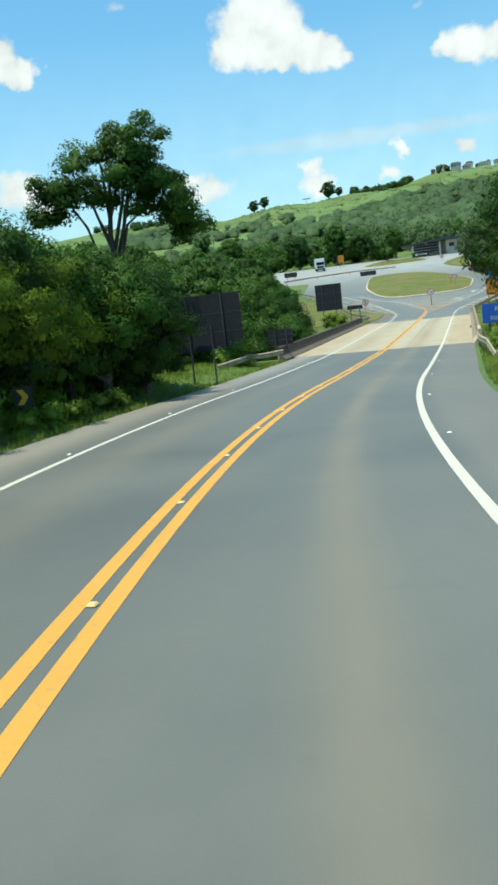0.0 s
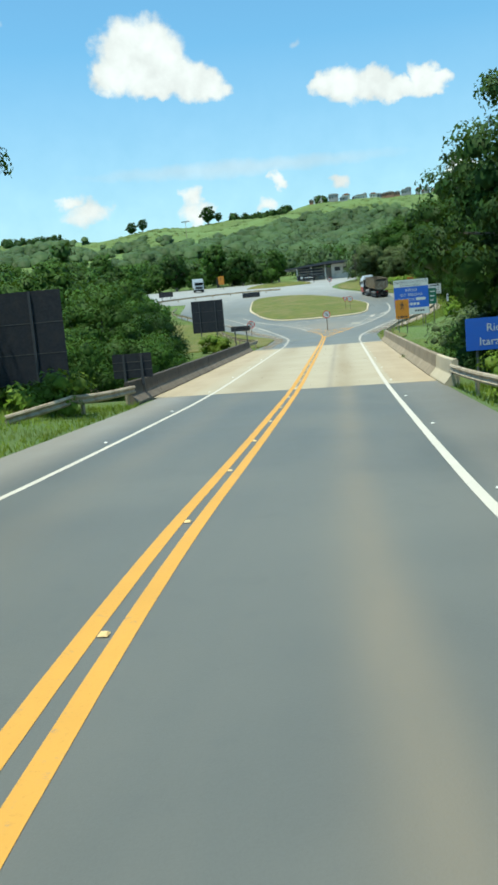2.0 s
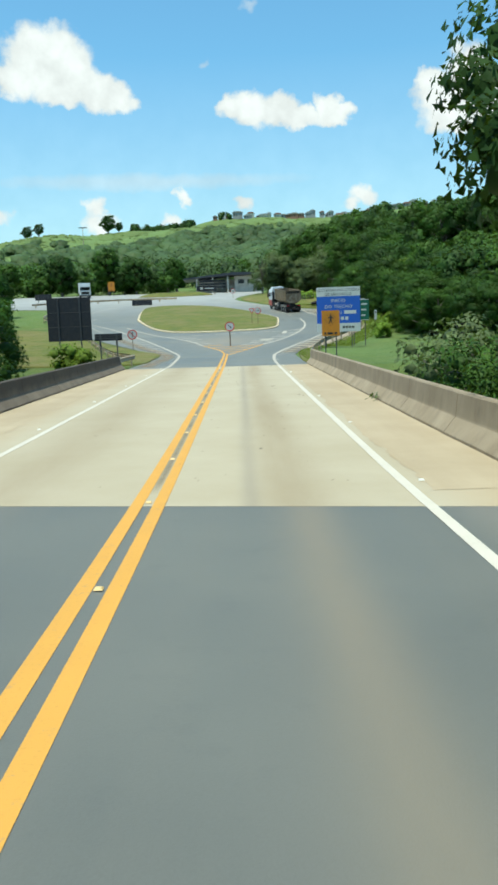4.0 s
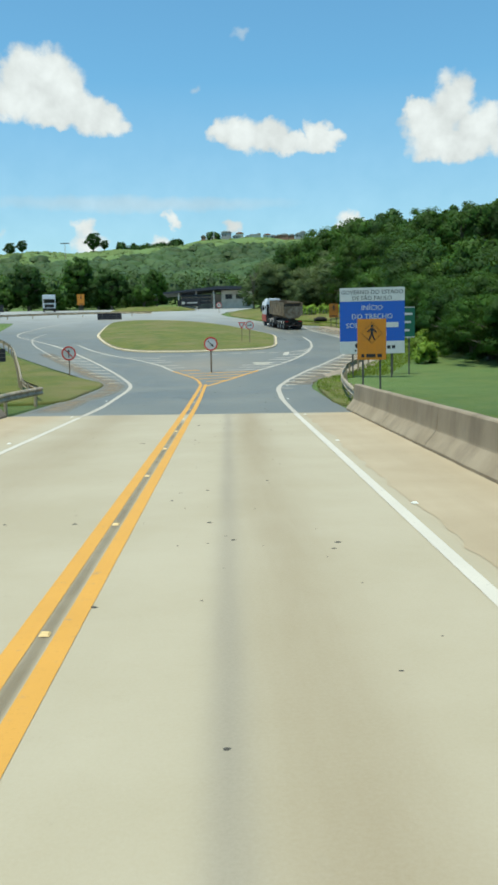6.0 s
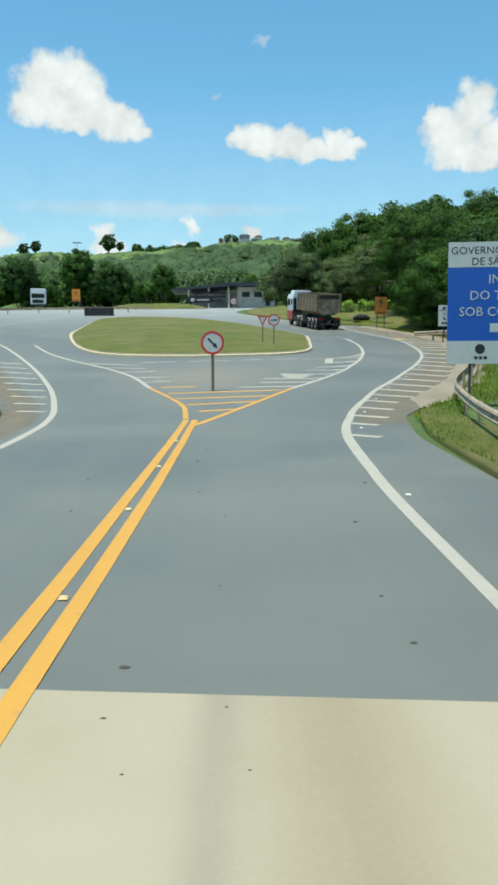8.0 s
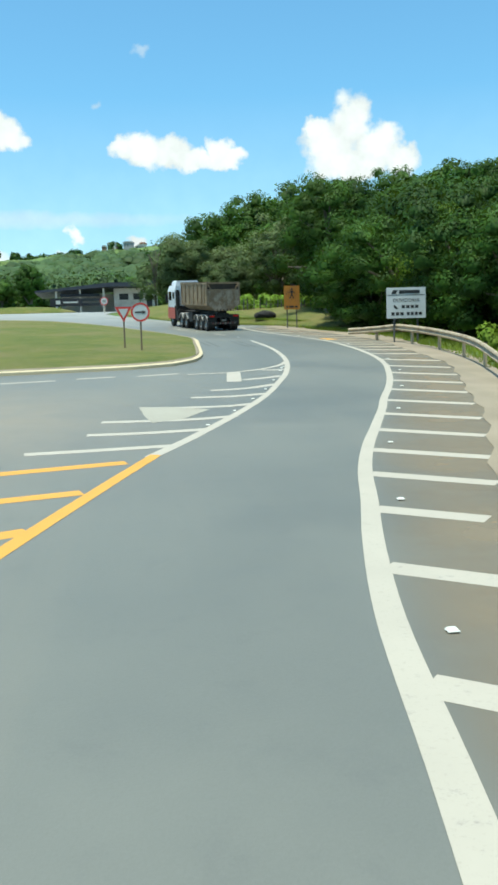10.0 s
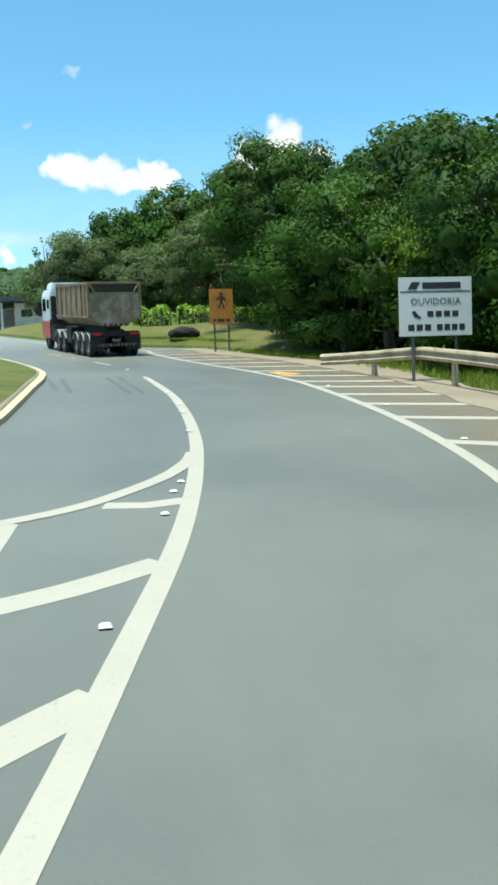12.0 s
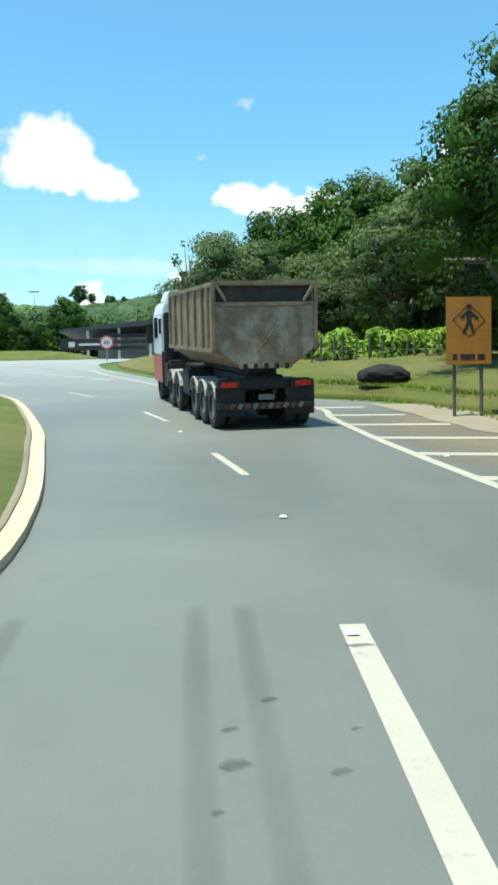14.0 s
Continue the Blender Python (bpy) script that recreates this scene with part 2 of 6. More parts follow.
def make_paint(name, colour, wear):
    k = Mat(name, 0.7).world_pos()
    f = k.ramp(k.noise(6, 7, 0.75), wear, wear + 0.14, 0.0, 0.85)
    col = k.mix(k.ramp(k.noise(1.2, 4), 0.35, 0.7, 0.0, 0.3), colour, tuple(c * 0.78 for c in colour))
    col = k.mix(f, col, (0.17, 0.168, 0.155))
    col = k.mix(k.ramp(k.noise(28, 5, 0.75), 0.56, 0.72, 0.0, 0.45), col, tuple(c * 0.6 for c in colour))
    k.color(col).bump(k.noise(60, 3), 0.2, 0.004)
    return k.m


def make_ground():
    k = Mat("grassland", 0.95).world_pos()
    fine, mid, broad = k.noise(9, 5, 0.7), k.noise(0.55, 5, 0.62), k.noise(0.012, 5, 0.6)
    col = k.mix(k.ramp(mid, 0.35, 0.66), (0.070, 0.125, 0.018), (0.135, 0.165, 0.030))
    col = k.mix(k.ramp(k.noise(0.13, 5, 0.65), 0.58, 0.74, 0, 0.6), col, (0.19, 0.165, 0.065))
    col = k.mix(k.ramp(fine, 0.3, 0.7, 0, 0.45), col, (0.045, 0.085, 0.014))
    col = k.mix(k.ramp(broad, 0.42, 0.6, 0, 0.6), col, (0.13, 0.215, 0.06))
    k.color(col).bump(k.noise(14, 5, 0.75), 0.9, 0.12)
    return k.m


def make_lawn():
    k = Mat("verge_grass", 0.95).world_pos()
    mid = k.noise(0.7, 5, 0.65)
    col = k.mix(k.ramp(mid, 0.36, 0.64), (0.080, 0.102, 0.011), (0.150, 0.143, 0.022))
    col = k.mix(k.ramp(k.noise(0.22, 5, 0.6), 0.46, 0.66, 0, 0.75), col, (0.20, 0.15, 0.06))
    col = k.mix(k.ramp(k.noise(11, 5, 0.7), 0.3, 0.7, 0, 0.4), col, (0.05, 0.09, 0.014))
    k.color(col).bump(k.noise(22, 5, 0.75), 0.9, 0.05)
    return k.m


def make_leaf(name, dark, light, tip, back=0.35, patches=0.32, low=0.72, high=1.6):
    """Leaf cards: every leaf a shade of its own, light that passes through."""
    k = Mat(name, 0.65).world_pos()
    tone = k.ramp(k.island(), 0, 1, 0.22, 0.78)
    shade = lambda c, f: (c[0] * f * 0.96, c[1] * f, c[2] * f * 0.85)
    clump = k.ramp(k.noise(patches, 3, 0.55), 0.40, 0.62)
    col = k.mix(clump, k.mix(tone, shade(dark, low), shade(light, low)), k.mix(tone, shade(dark, high), shade(light, high)))
    col = k.mix(k.ramp(k.math("FRACT", k.math("MULTIPLY", tone, 7.31)), 0.72, 1.0, 0, 0.42), col, tip)
    col = k.mix(k.ramp(k.random(), 0, 1, 0.0, 0.35), col, tuple(c * f for c, f in zip(light, (1.15, 1.0, 0.7))))
    k.color(col)
    k.b.inputs["Specular IOR Level"].default_value = 0.2
    tr = k.t.nodes.new("ShaderNodeBsdfTranslucent")
    k.t.links.new(k.mix(0.5, col, (0.16, 0.26, 0.02)), tr.inputs[0])
    mx = k.t.nodes.new("ShaderNodeMixShader")
    mx.inputs[0].default_value = back
    k.t.links.new(k.b.outputs[0], mx.inputs[1])
    k.t.links.new(tr.outputs[0], mx.inputs[2])
    k.t.links.new(mx.outputs[0], k.t.nodes["Material Output"].inputs[0])
    return k.m


def make_bark(name, a, b):
    k = Mat(name, 0.9)
    col = k.mix(k.ramp(k.noise(5, 5, 0.7, (1, 1, 0.25)), 0.35, 0.65), a, b)
    k.color(col).bump(k.noise(9, 5, 0.7, (1, 1, 0.3)), 0.8, 0.05)
    return k.m


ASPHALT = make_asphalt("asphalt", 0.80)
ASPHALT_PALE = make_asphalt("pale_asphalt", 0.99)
DECK = make_deck()
DIRT = make_concrete("sandy_dirt", (0.345, 0.27, 0.17), (0.40, 0.32, 0.21), (0.26, 0.195, 0.115))
BARRIER = make_barrier_concrete("barrier_concrete", (0.25, 0.195, 0.125), (0.33, 0.265, 0.18), 0.12)
# left barrier's copy: the shade on its inner face is put into the colour
BARRIER_SHADED = make_barrier_concrete("shaded_barrier_concrete", (0.13, 0.102, 0.072), (0.19, 0.15, 0.105), 0.85)
WHITE = make_paint("white_road_paint", (0.41, 0.368, 0.30), 0.60)
WHITE_FRESH = make_paint("fresh_white_road_paint", (0.54, 0.495, 0.41), 0.62)
WORN_WHITE = make_paint("worn_white_road_paint", (0.40, 0.36, 0.29), 0.53)
YELLOW = make_paint("yellow_road_paint", (0.57, 0.288, 0.045), 0.60)
GRASSLAND = make_ground()
LAWN = make_lawn()
LEAF_DARK = make_leaf("leaf_deep_green", (0.009, 0.028, 0.006), (0.028, 0.072, 0.011), (0.070, 0.135, 0.017), 0.16)
LEAF_MID = make_leaf("leaf_mid_green", (0.012, 0.038, 0.006), (0.043, 0.100, 0.011), (0.098, 0.178, 0.020), 0.16)
LEAF_LIGHT = make_leaf("leaf_light_green", (0.052, 0.104, 0.011), (0.135, 0.205, 0.022), (0.23, 0.28, 0.045), 0.25)
LEAF_GREY = make_leaf("leaf_grey_green", (0.058, 0.086, 0.040), (0.120, 0.155, 0.070), (0.17, 0.20, 0.095), 0.25)
# far hill leaves: paler, flatter greens with distance haze put into the colour
LEAF_FAR = make_leaf("leaf_hillside_haze", (0.034, 0.067, 0.030), (0.060, 0.103, 0.042), (0.085, 0.135, 0.052), 0.12, 0.035, 0.7, 1.35)
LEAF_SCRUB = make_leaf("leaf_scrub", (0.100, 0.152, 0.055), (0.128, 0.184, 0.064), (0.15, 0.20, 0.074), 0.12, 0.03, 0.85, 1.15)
LEAF_OLIVE = make_leaf("leaf_yellow_green", (0.060, 0.105, 0.011), (0.14, 0.21, 0.024), (0.24, 0.29, 0.045), 0.42)
BARK_DARK = make_bark("dark_bark", (0.030, 0.026, 0.021), (0.075, 0.062, 0.05))
BARK = make_bark("grey_brown_bark", (0.10, 0.08, 0.06), (0.19, 0.16, 0.13))
STEEL = plain("weathered_steel", (0.42, 0.34, 0.23), 0.6, 0.1, 0.85, 1.6, (0.15, 0.085, 0.045))
POST = plain("dark_steel_post", (0.10, 0.095, 0.09), 0.6, 0.3, 0.3)
WOOD_POST = plain("weathered_wood", (0.17, 0.12, 0.08), 0.85, 0.0, 0.4)
PANEL_BACK = plain("dark_sign_back", (0.010, 0.013, 0.020), 0.85, 0.0, 0.2)
SIGN_BLUE = plain("blue_sign_film", (0.012, 0.085, 0.42), 0.4, 0, 0.12)
SIGN_GREEN = plain("green_sign_film", (0.006, 0.10, 0.055), 0.5, 0, 0.2)
SIGN_WHITE = plain("white_sign_film", (0.50, 0.51, 0.50), 0.4, 0, 0.15)
SIGN_ORANGE = plain("orange_sign_film", (0.50, 0.185, 0.008), 0.5, 0, 0.25)
# darker orange with more dirt, for the second warning panel
SIGN_DULL = plain("dull_orange_sign_film", (0.34, 0.135, 0.010), 0.6, 0, 0.45)
SIGN_RED = plain("red_sign_film", (0.52, 0.035, 0.025), 0.4, 0, 0.15)
SIGN_BLACK = plain("black_sign_film", (0.015, 0.015, 0.016), 0.5, 0, 0.1)
SIGN_YELLOW = plain("yellow_sign_film", (0.75, 0.42, 0.01), 0.45, 0, 0.15)
RUBBER = plain("tyre_rubber", (0.018, 0.018, 0.018), 0.85, 0, 0.5, 6, (0.07, 0.06, 0.05))


def make_stain(name, colour, strength):
    """A see-through trace: strong along its middle, gone at its edges, broken by noise."""
    k = Mat(name, 0.9).world_pos()
    sp = k.t.nodes.new("ShaderNodeSeparateXYZ")
    k.t.links.new(k.t.nodes.new("ShaderNodeTexCoord").outputs["UV"], sp.inputs[0])
    u, v = sp.outputs[0], sp.outputs[1]
    hump = k.math("MULTIPLY", k.math("MULTIPLY", u, k.math("SUBTRACT", 1.0, u)), 4.0)
    ends = k.ramp(k.math("MULTIPLY", v, k.math("SUBTRACT", 1.0, v)), 0.0, 0.03)
    body = k.math("MULTIPLY", k.ramp(hump, 0.1, 0.95), k.ramp(k.noise(0.5, 4, 0.6), 0.25, 0.6, 0.35, 1.0))
    a = k.math("MULTIPLY", k.math("MULTIPLY", body, ends), strength)
    k.color(k.mix(k.noise(20, 4, 0.7), colour, tuple(c * 0.8 for c in colour)))
    k.put(a, k.b.inputs["Alpha"])
    return k.m


TYRE_MARK = make_stain("tyre_mark", (0.085, 0.087, 0.086), 0.17)
GRIME = make_stain("line_grime", (0.24, 0.19, 0.12), 0.6)
OIL = make_stain("oil_spot", (0.05, 0.052, 0.055), 0.5)
DUST = make_stain("road_dust", (0.27, 0.21, 0.135), 0.62)
PATCH = make_concrete("patch_concrete", (0.30, 0.28, 0.225), (0.34, 0.32, 0.26), (0.25, 0.22, 0.17))
CHIPS = plain("dark_gravel", (0.06, 0.055, 0.045), 0.9, 0, 0.3, 30)
VERGE_DIRT = make_concrete("gritty_soil", (0.23, 0.185, 0.13), (0.30, 0.245, 0.175), (0.155, 0.135, 0.08))
BARRIER_PALE = make_concrete("pale_barrier_concrete", (0.42, 0.35, 0.23), (0.48, 0.41, 0.29), (0.33, 0.27, 0.18))


# ---- lie of the land ----
# world profile of the road along y, smoothed
PY = np.array([-4000, -300, -150, -80, -60, -50, -40, -30, -20, -10, 0, 45, 60, 70, 80, 90, 100, 110, 116, 120, 130, 140,
               150, 160, 180, 210, 240, 300, 500, 700, 970, 1100, 1500, 5000.0])
PZ = np.array([8, 8, 5.4, 2.9, 2.1, 1.7, 1.27, 0.86, 0.48, 0.24, 0, 0.01, 0.2, 0.65, 1.47, 2.41, 3.3, 4.12, 4.6, 4.95, 6.05,
               7.15, 8.1, 8.85, 10.2, 12.0, 13.6, 19, 50, 85, 122, 118, 100, 100.0])
TAB_Y = np.arange(-320, 1520.0)
_k = np.exp(-0.5 * (np.arange(-12, 13) / 4.0) ** 2)
TAB_Z = np.convolve(np.pad(np.interp(TAB_Y, PY, PZ), 12, "edge"), _k / _k.sum(), "valid") - 0.035


def smooth(a, b, v):
    u = np.clip((np.asarray(v, float) - a) / (b - a), 0, 1)
    return u * u * (3 - 2 * u)


def road_z(y):
    return np.interp(y, TAB_Y, TAB_Z)


def bend(x, y):
    """The roundabout's end of the place lies turned a little to the right."""
    return x + np.interp(y, [74, 230, 900], [0, 1.8, 3.8])


def centre_x(y):
    """The yellow line's x along the approach: a right-hand bend that runs out onto the bridge."""
    d = np.minimum(np.asarray(y, float) + 21.94, 0)
    e = np.maximum(d, -60)
    return 0.003316 * e * e + (d - e) * -0.398


RIDGE_AZ = [-40, -18, -14.7, -9, -4, 0, 3.6, 9, 20, 40]
RIDGE_Z = [104, 108, 104, 111, 115, 119, 122, 125, 130, 126]


def ground_z(x, y):
    """Height of the ground sheet: road grade, river cut, banks and hills."""
    x, y = np.asarray(x, float), np.asarray(y, float)
    z = road_z(y)
    z = z - 4.5 * smooth(1.5, 9, y) * smooth(40, 33, y)
    off = x - centre_x(y)
    z = z + 0.55 * smooth(6.2, 9.5, -off) * smooth(-2, -8, y) + 1.6 * smooth(9, 16, -off) * smooth(-18, -26, y)
    z = z + 0.3 * smooth(6.2, 9, off) * smooth(-4, -10, y)
    z = z + 8 * smooth(20, 75, x) * smooth(60, 115, y) * smooth(330, 230, y)
    z = z + 8 * smooth(6, 30, x) * smooth(150, 195, y) * smooth(330, 250, y)
    z = z + 2 * smooth(18, 60, x) * smooth(40, 70, y) * smooth(330, 230, y)
    z = z + 6 * smooth(16, 60, -x) * smooth(40, -10, y)
    far = smooth(260, 700, y)
    ridge = np.interp(np.degrees(np.arctan2(x, 960.0)), RIDGE_AZ, RIDGE_Z)
    z = z + smooth(300, 930, y) * (ridge - 119) + far * (2.5 * np.sin(x * 0.031 + 1.3) + 2.0 * np.sin(x * 0.063 + y * 0.016) + 1.5 * np.sin(y * 0.027 - x * 0.018))
    z = z + smooth(700, 2500, np.abs(x)) * 60
    return z


def mesh_object(name, verts, faces, material, parent=None, label=""):
    me = bpy.data.meshes.new(name)
    me.from_pydata(verts, [], faces)
    me.update()
    me.materials.append(material)
    ob = new(name, me)
    ob.parent = parent
    if label:
        tagged(ob, label)
    return ob


def part(name, bm, material, parent, label=""):
    """Links a bmesh as one mesh object under a thing or a part."""
    me = bpy.data.meshes.new(name)
    bm.to_mesh(me)
    bm.free()
    for m in material if isinstance(material, (list, tuple)) else [material]:
        me.materials.append(m)
    ob = new(name, me)
    ob.parent = parent
    if label:
        tagged(ob, label)
    return ob


def spline(pts, step=0.6, closed=False):
    """Points along a smooth curve through pts, about step metres apart."""
    p = [np.array(q, float) for q in pts]
    n = len(p)
    out = []
    for i in range(n if closed else n - 1):
        a = p[(i - 1) % n] if closed or i else p[0] * 2 - p[1]
        b, c = p[i], p[(i + 1) % n]
        d = p[(i + 2) % n] if closed or i + 2 < n else p[-1] * 2 - p[-2]
        k = max(1, int(np.linalg.norm(c - b) / step))
        for u in np.arange(k) / k:
            out.append(0.5 * (2 * b + (c - a) * u + (2 * a - 5 * b + 4 * c - d) * u * u + (3 * b - a - 3 * c + d) * u ** 3))
    if not closed:
        out.append(p[-1])
    return np.array(out)


def ribbon(name, pts, width, lift, material, parent, closed=False, label="", z_of=None):
    """A flat painted strip that lies on the road along pts."""
    q = np.array(pts)[:, :2]
    q = np.stack([bend(q[:, 0], q[:, 1]), q[:, 1]], 1)
    t = np.roll(q, -1, 0) - np.roll(q, 1, 0) if closed else np.gradient(q, axis=0)
    t /= np.linalg.norm(t, axis=1)[:, None] + 1e-9
    nrm = np.stack([t[:, 1], -t[:, 0]], 1) * np.reshape(width, (-1, 1)) / 2
    zf = z_of or (lambda x, y: road_z(y) + 0.005 * ((y > -3) & (y < 43.5)))
    verts = []
    for s in (-1, 1):
        e = q + nrm * s
        z = zf(e[:, 0], e[:, 1]) + lift
        verts += [(a, b, c) for (a, b), c in zip(e, z)]
    n = len(q)
    faces = [(i, i + n, (i + 1) % n + n, (i + 1) % n) for i in range(n if closed else n - 1)]
    return mesh_object(name, verts, faces, material, parent, label)


def band(name, ys, left, right, cols, lift, material, parent=None, label="", skew=None):
    """A surface between x = left(y) and x = right(y) that follows the road's grade."""
    verts, faces = [], []
    for y in ys:
        for j in range(cols + 1):
            x = left(y) + (right(y) - left(y)) * j / cols
            yy = y + (skew(y, x) if skew else 0)
            verts.append((float(bend(x, yy)), yy, float(road_z(yy)) + lift))
    for i in range(len(ys) - 1):
        for j in range(cols):
            a = i * (cols + 1) + j
            faces.append((a, a + 1, a + cols + 2, a + cols + 1))
    return mesh_object(name, verts, faces, material, parent, label)


def curve_of(*pairs):
    ys, xs = [p[0] for p in pairs], [p[1] for p in pairs]
    return lambda y: float(np.interp(y, ys, xs))


def stain(name, pts, width, lift, material, parent):
    """A thin worn trace on the road that fades towards both sides."""
    q = np.array(pts)[:, :2]
    q = np.stack([bend(q[:, 0], q[:, 1]), q[:, 1]], 1)
    t = np.gradient(q, axis=0)
    t /= np.linalg.norm(t, axis=1)[:, None]
    nrm = np.stack([t[:, 1], -t[:, 0]], 1) * width
    n = len(q)
    verts = []
    for s in (-0.5, 0.5):
        e = q + nrm * s
        verts += [(a, b, float(road_z(b)) + lift) for a, b in e]
    ob = mesh_object(name, verts, [(i, i + n, i + n + 1, i + 1) for i in range(n - 1)], material, parent)
    uv = ob.data.uv_layers.new(name="across")
    for loop in ob.data.loops:
        k = loop.vertex_index
        uv.data[loop.index].uv = (0.0 if k < n else 1.0, (k % n) / max(1, n - 1))
    return ob


# ground sheet, fine near the road and coarse towards the horizon
gx = np.concatenate([-np.geomspace(4500, 130, 22), np.arange(-124, -30, 6), np.arange(-30, 40, 2), np.arange(40, 124, 6), np.geomspace(130, 4500, 22)])
gy = np.concatenate([-np.geomspace(4500, 110, 20), np.arange(-104, 180, 2), np.arange(180, 330, 6), np.arange(330, 1100, 20), np.geomspace(1110, 4600, 16)])
GX, GY = np.meshgrid(gx, gy)
GZ = ground_z(GX, GY) - 0.02
nx = len(gx)
ground = mesh_object("ground", np.stack([GX.ravel(), GY.ravel(), GZ.ravel()], 1).tolist(),
                     [(i * nx + j, i * nx + j + 1, (i + 1) * nx + j + 1, (i + 1) * nx + j) for i in range(len(gy) - 1) for j in range(nx - 1)], GRASSLAND)
for f in ground.data.polygons:
    f.use_smooth = True
tagged(ground, "rolling green grassland that rises to a distant ridge", "ground", kind="structure")

# approach road
LIFT = 0.03


def start_skew(y, x):
    return -0.18 * x + 0.3 if y > -0.6 else 0.0


road = band("road", list(np.arange(-150, -1.5, 1.5)) + [-0.5], lambda y: float(centre_x(y)) - 5.75, lambda y: float(centre_x(y)) + 5.5, 8, LIFT, ASPHALT, skew=start_skew)
uv = road.data.uv_layers.new(name="lane")
for loop in road.data.loops:
    x, y, z = road.data.vertices[loop.vertex_index].co
    uv.data[loop.index].uv = (x - float(centre_x(y)), y)
tagged(road, "grey asphalt two-lane road with paved shoulders", "road", kind="structure")
approach = lambda off: [(float(centre_x(y)) + off, y) for y in np.arange(-140, 42.5, 1.5)]
for off in (-0.14, 0.155):
    ribbon("yellow_line", [p for p in approach(off)] + [(off, 45), (off, 50), (off * 0.9, 56), (off * 0.8, 61)], 0.165, 0.034, YELLOW, road)
ribbon("edge_line", approach(3.58), 0.15, 0.034, WHITE_FRESH, road)
ribbon("edge_line", approach(-3.47), 0.14, 0.034, WHITE_FRESH, road)

# roundabout and its slip roads
XL = curve_of((40, -6.0), (46, -5.9), (55.8, -5.5), (60.8, -5.6), (64.8, -6.6), (71.8, -9.6), (86.8, -17), (100.5, -22.5), (109.3, -26), (122.2, -27.5), (134.1, -29), (141.1, -48), (150, -110), (215, -130))
XR = curve_of((40, 5.5), (45, 5.5), (56.8, 5.6), (61.8, 6.2), (64.8, 7.4), (69.8, 9.3), (74.8, 11.1), (80.8, 13.2), (85.8, 14.4), (90.8, 15.1), (97.6, 15.6), (101.5, 15.7),
              (107, 15.2), (113, 14.0), (118, 13.2), (121, 12.2), (122.5, 10.2), (124.5, 8.0), (130, 5.6), (135, 3.3), (141, 0.8), (147, -0.4), (156, 0.4), (175, 4), (215, 12))
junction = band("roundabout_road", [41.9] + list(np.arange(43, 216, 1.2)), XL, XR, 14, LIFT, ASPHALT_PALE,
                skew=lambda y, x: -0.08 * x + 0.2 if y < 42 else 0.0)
tagged(junction, "worn grey asphalt roundabout with painted hatching", "road", kind="structure")
RIGHT = [(3.6, 41), (3.63, 48.5), (3.73, 52.0), (3.88, 55.8), (4.02, 57.8), (4.24, 59.6), (4.52, 61.2), (4.88, 63.3), (5.36, 65.4), (5.83, 67.2), (6.33, 69.2), (6.97, 71.3), (7.78, 73.6), (8.6, 76.0), (9.03, 77.4), (9.76, 79.5), (10.4, 81.5), (11.02, 83.7), (11.68, 86.4), (12.16, 89.4), (12.42, 92.3), (12.54, 95.2), (12.55, 98.8), (12.13, 103), (11.63, 105.9), (11.19, 109), (10.76, 112.6), (10.4, 116.6), (10.2, 119.6), (7.6, 123.4), (4.5, 129.8), (2.1, 134.9), (-0.4, 141.2), (-5.0, 147)]
ribbon("edge_line", spline(RIGHT, 0.4), np.interp(spline(RIGHT, 0.4)[:, 1], [45, 55, 68, 76], [0.16, 0.24, 0.21, 0.19]), 0.034, WHITE, junction)
GORE = [(3.33, 71.0), (4.06, 72.7), (4.86, 74.7), (5.9, 77.5), (6.6, 79.7), (7.19, 81.9), (7.73, 84.0), (8.14, 86.0), (8.42, 87.7), (8.65, 89.4), (8.88, 92.0), (9.04, 95.5), (9.0, 98.5), (8.9, 101.5)]
ribbon("splitter_line", spline(GORE, 0.3), np.interp(spline(GORE, 0.3)[:, 1], [70, 76, 79, 88, 97, 101], [0.23, 0.2, 0.175, 0.185, 0.19, 0.18]), 0.034, WHITE, junction)
ribbon("yellow_line", spline([(0.12, 59.4), (0.4, 60.4), (0.78, 61.9), (1.15, 63.4), (1.7, 65.4), (2.2, 67.2), (2.85, 69.4), (3.33, 70.9), (3.42, 71.2)], 0.3), 0.2, 0.034, YELLOW, junction)
ribbon("yellow_line", spline([(-0.15, 61.2), (-0.5, 65.0), (-1.3, 68.3), (-2.3, 71.5)]), 0.16, 0.034, YELLOW, junction)
ribbon("splitter_line", spline([(-2.3, 71.5), (-3.6, 76.0), (-5.6, 80.2), (-8.2, 84.5), (-10.6, 89.2), (-13.1, 95.7)]), 0.2, 0.034, WHITE, junction)
ribbon("edge_line", spline([(-3.45, 42), (-3.45, 46.5), (-3.6, 51.8), (-3.75, 57.2), (-4.0, 60.8), (-4.7, 64.8), (-6.5, 72.0), (-9.5, 81.0), (-14.7, 94.1), (-19, 103.0), (-22.2, 109.6),
                            (-23.6, 115.3), (-23.6, 122.2), (-22.4, 129.2), (-20, 136.1)]), 0.2, 0.034, WHITE, junction)
ribbon("edge_line", spline([(-13.5, 85.5), (-17.5, 96.6), (-19.8, 106.3), (-20.2, 114.3)]), 0.14, 0.034, WORN_WHITE, junction)


def bar(name, a, b, width, material, parent=None):
    return ribbon(name, spline([a, b], 0.7), width, 0.033, material, parent or junction)


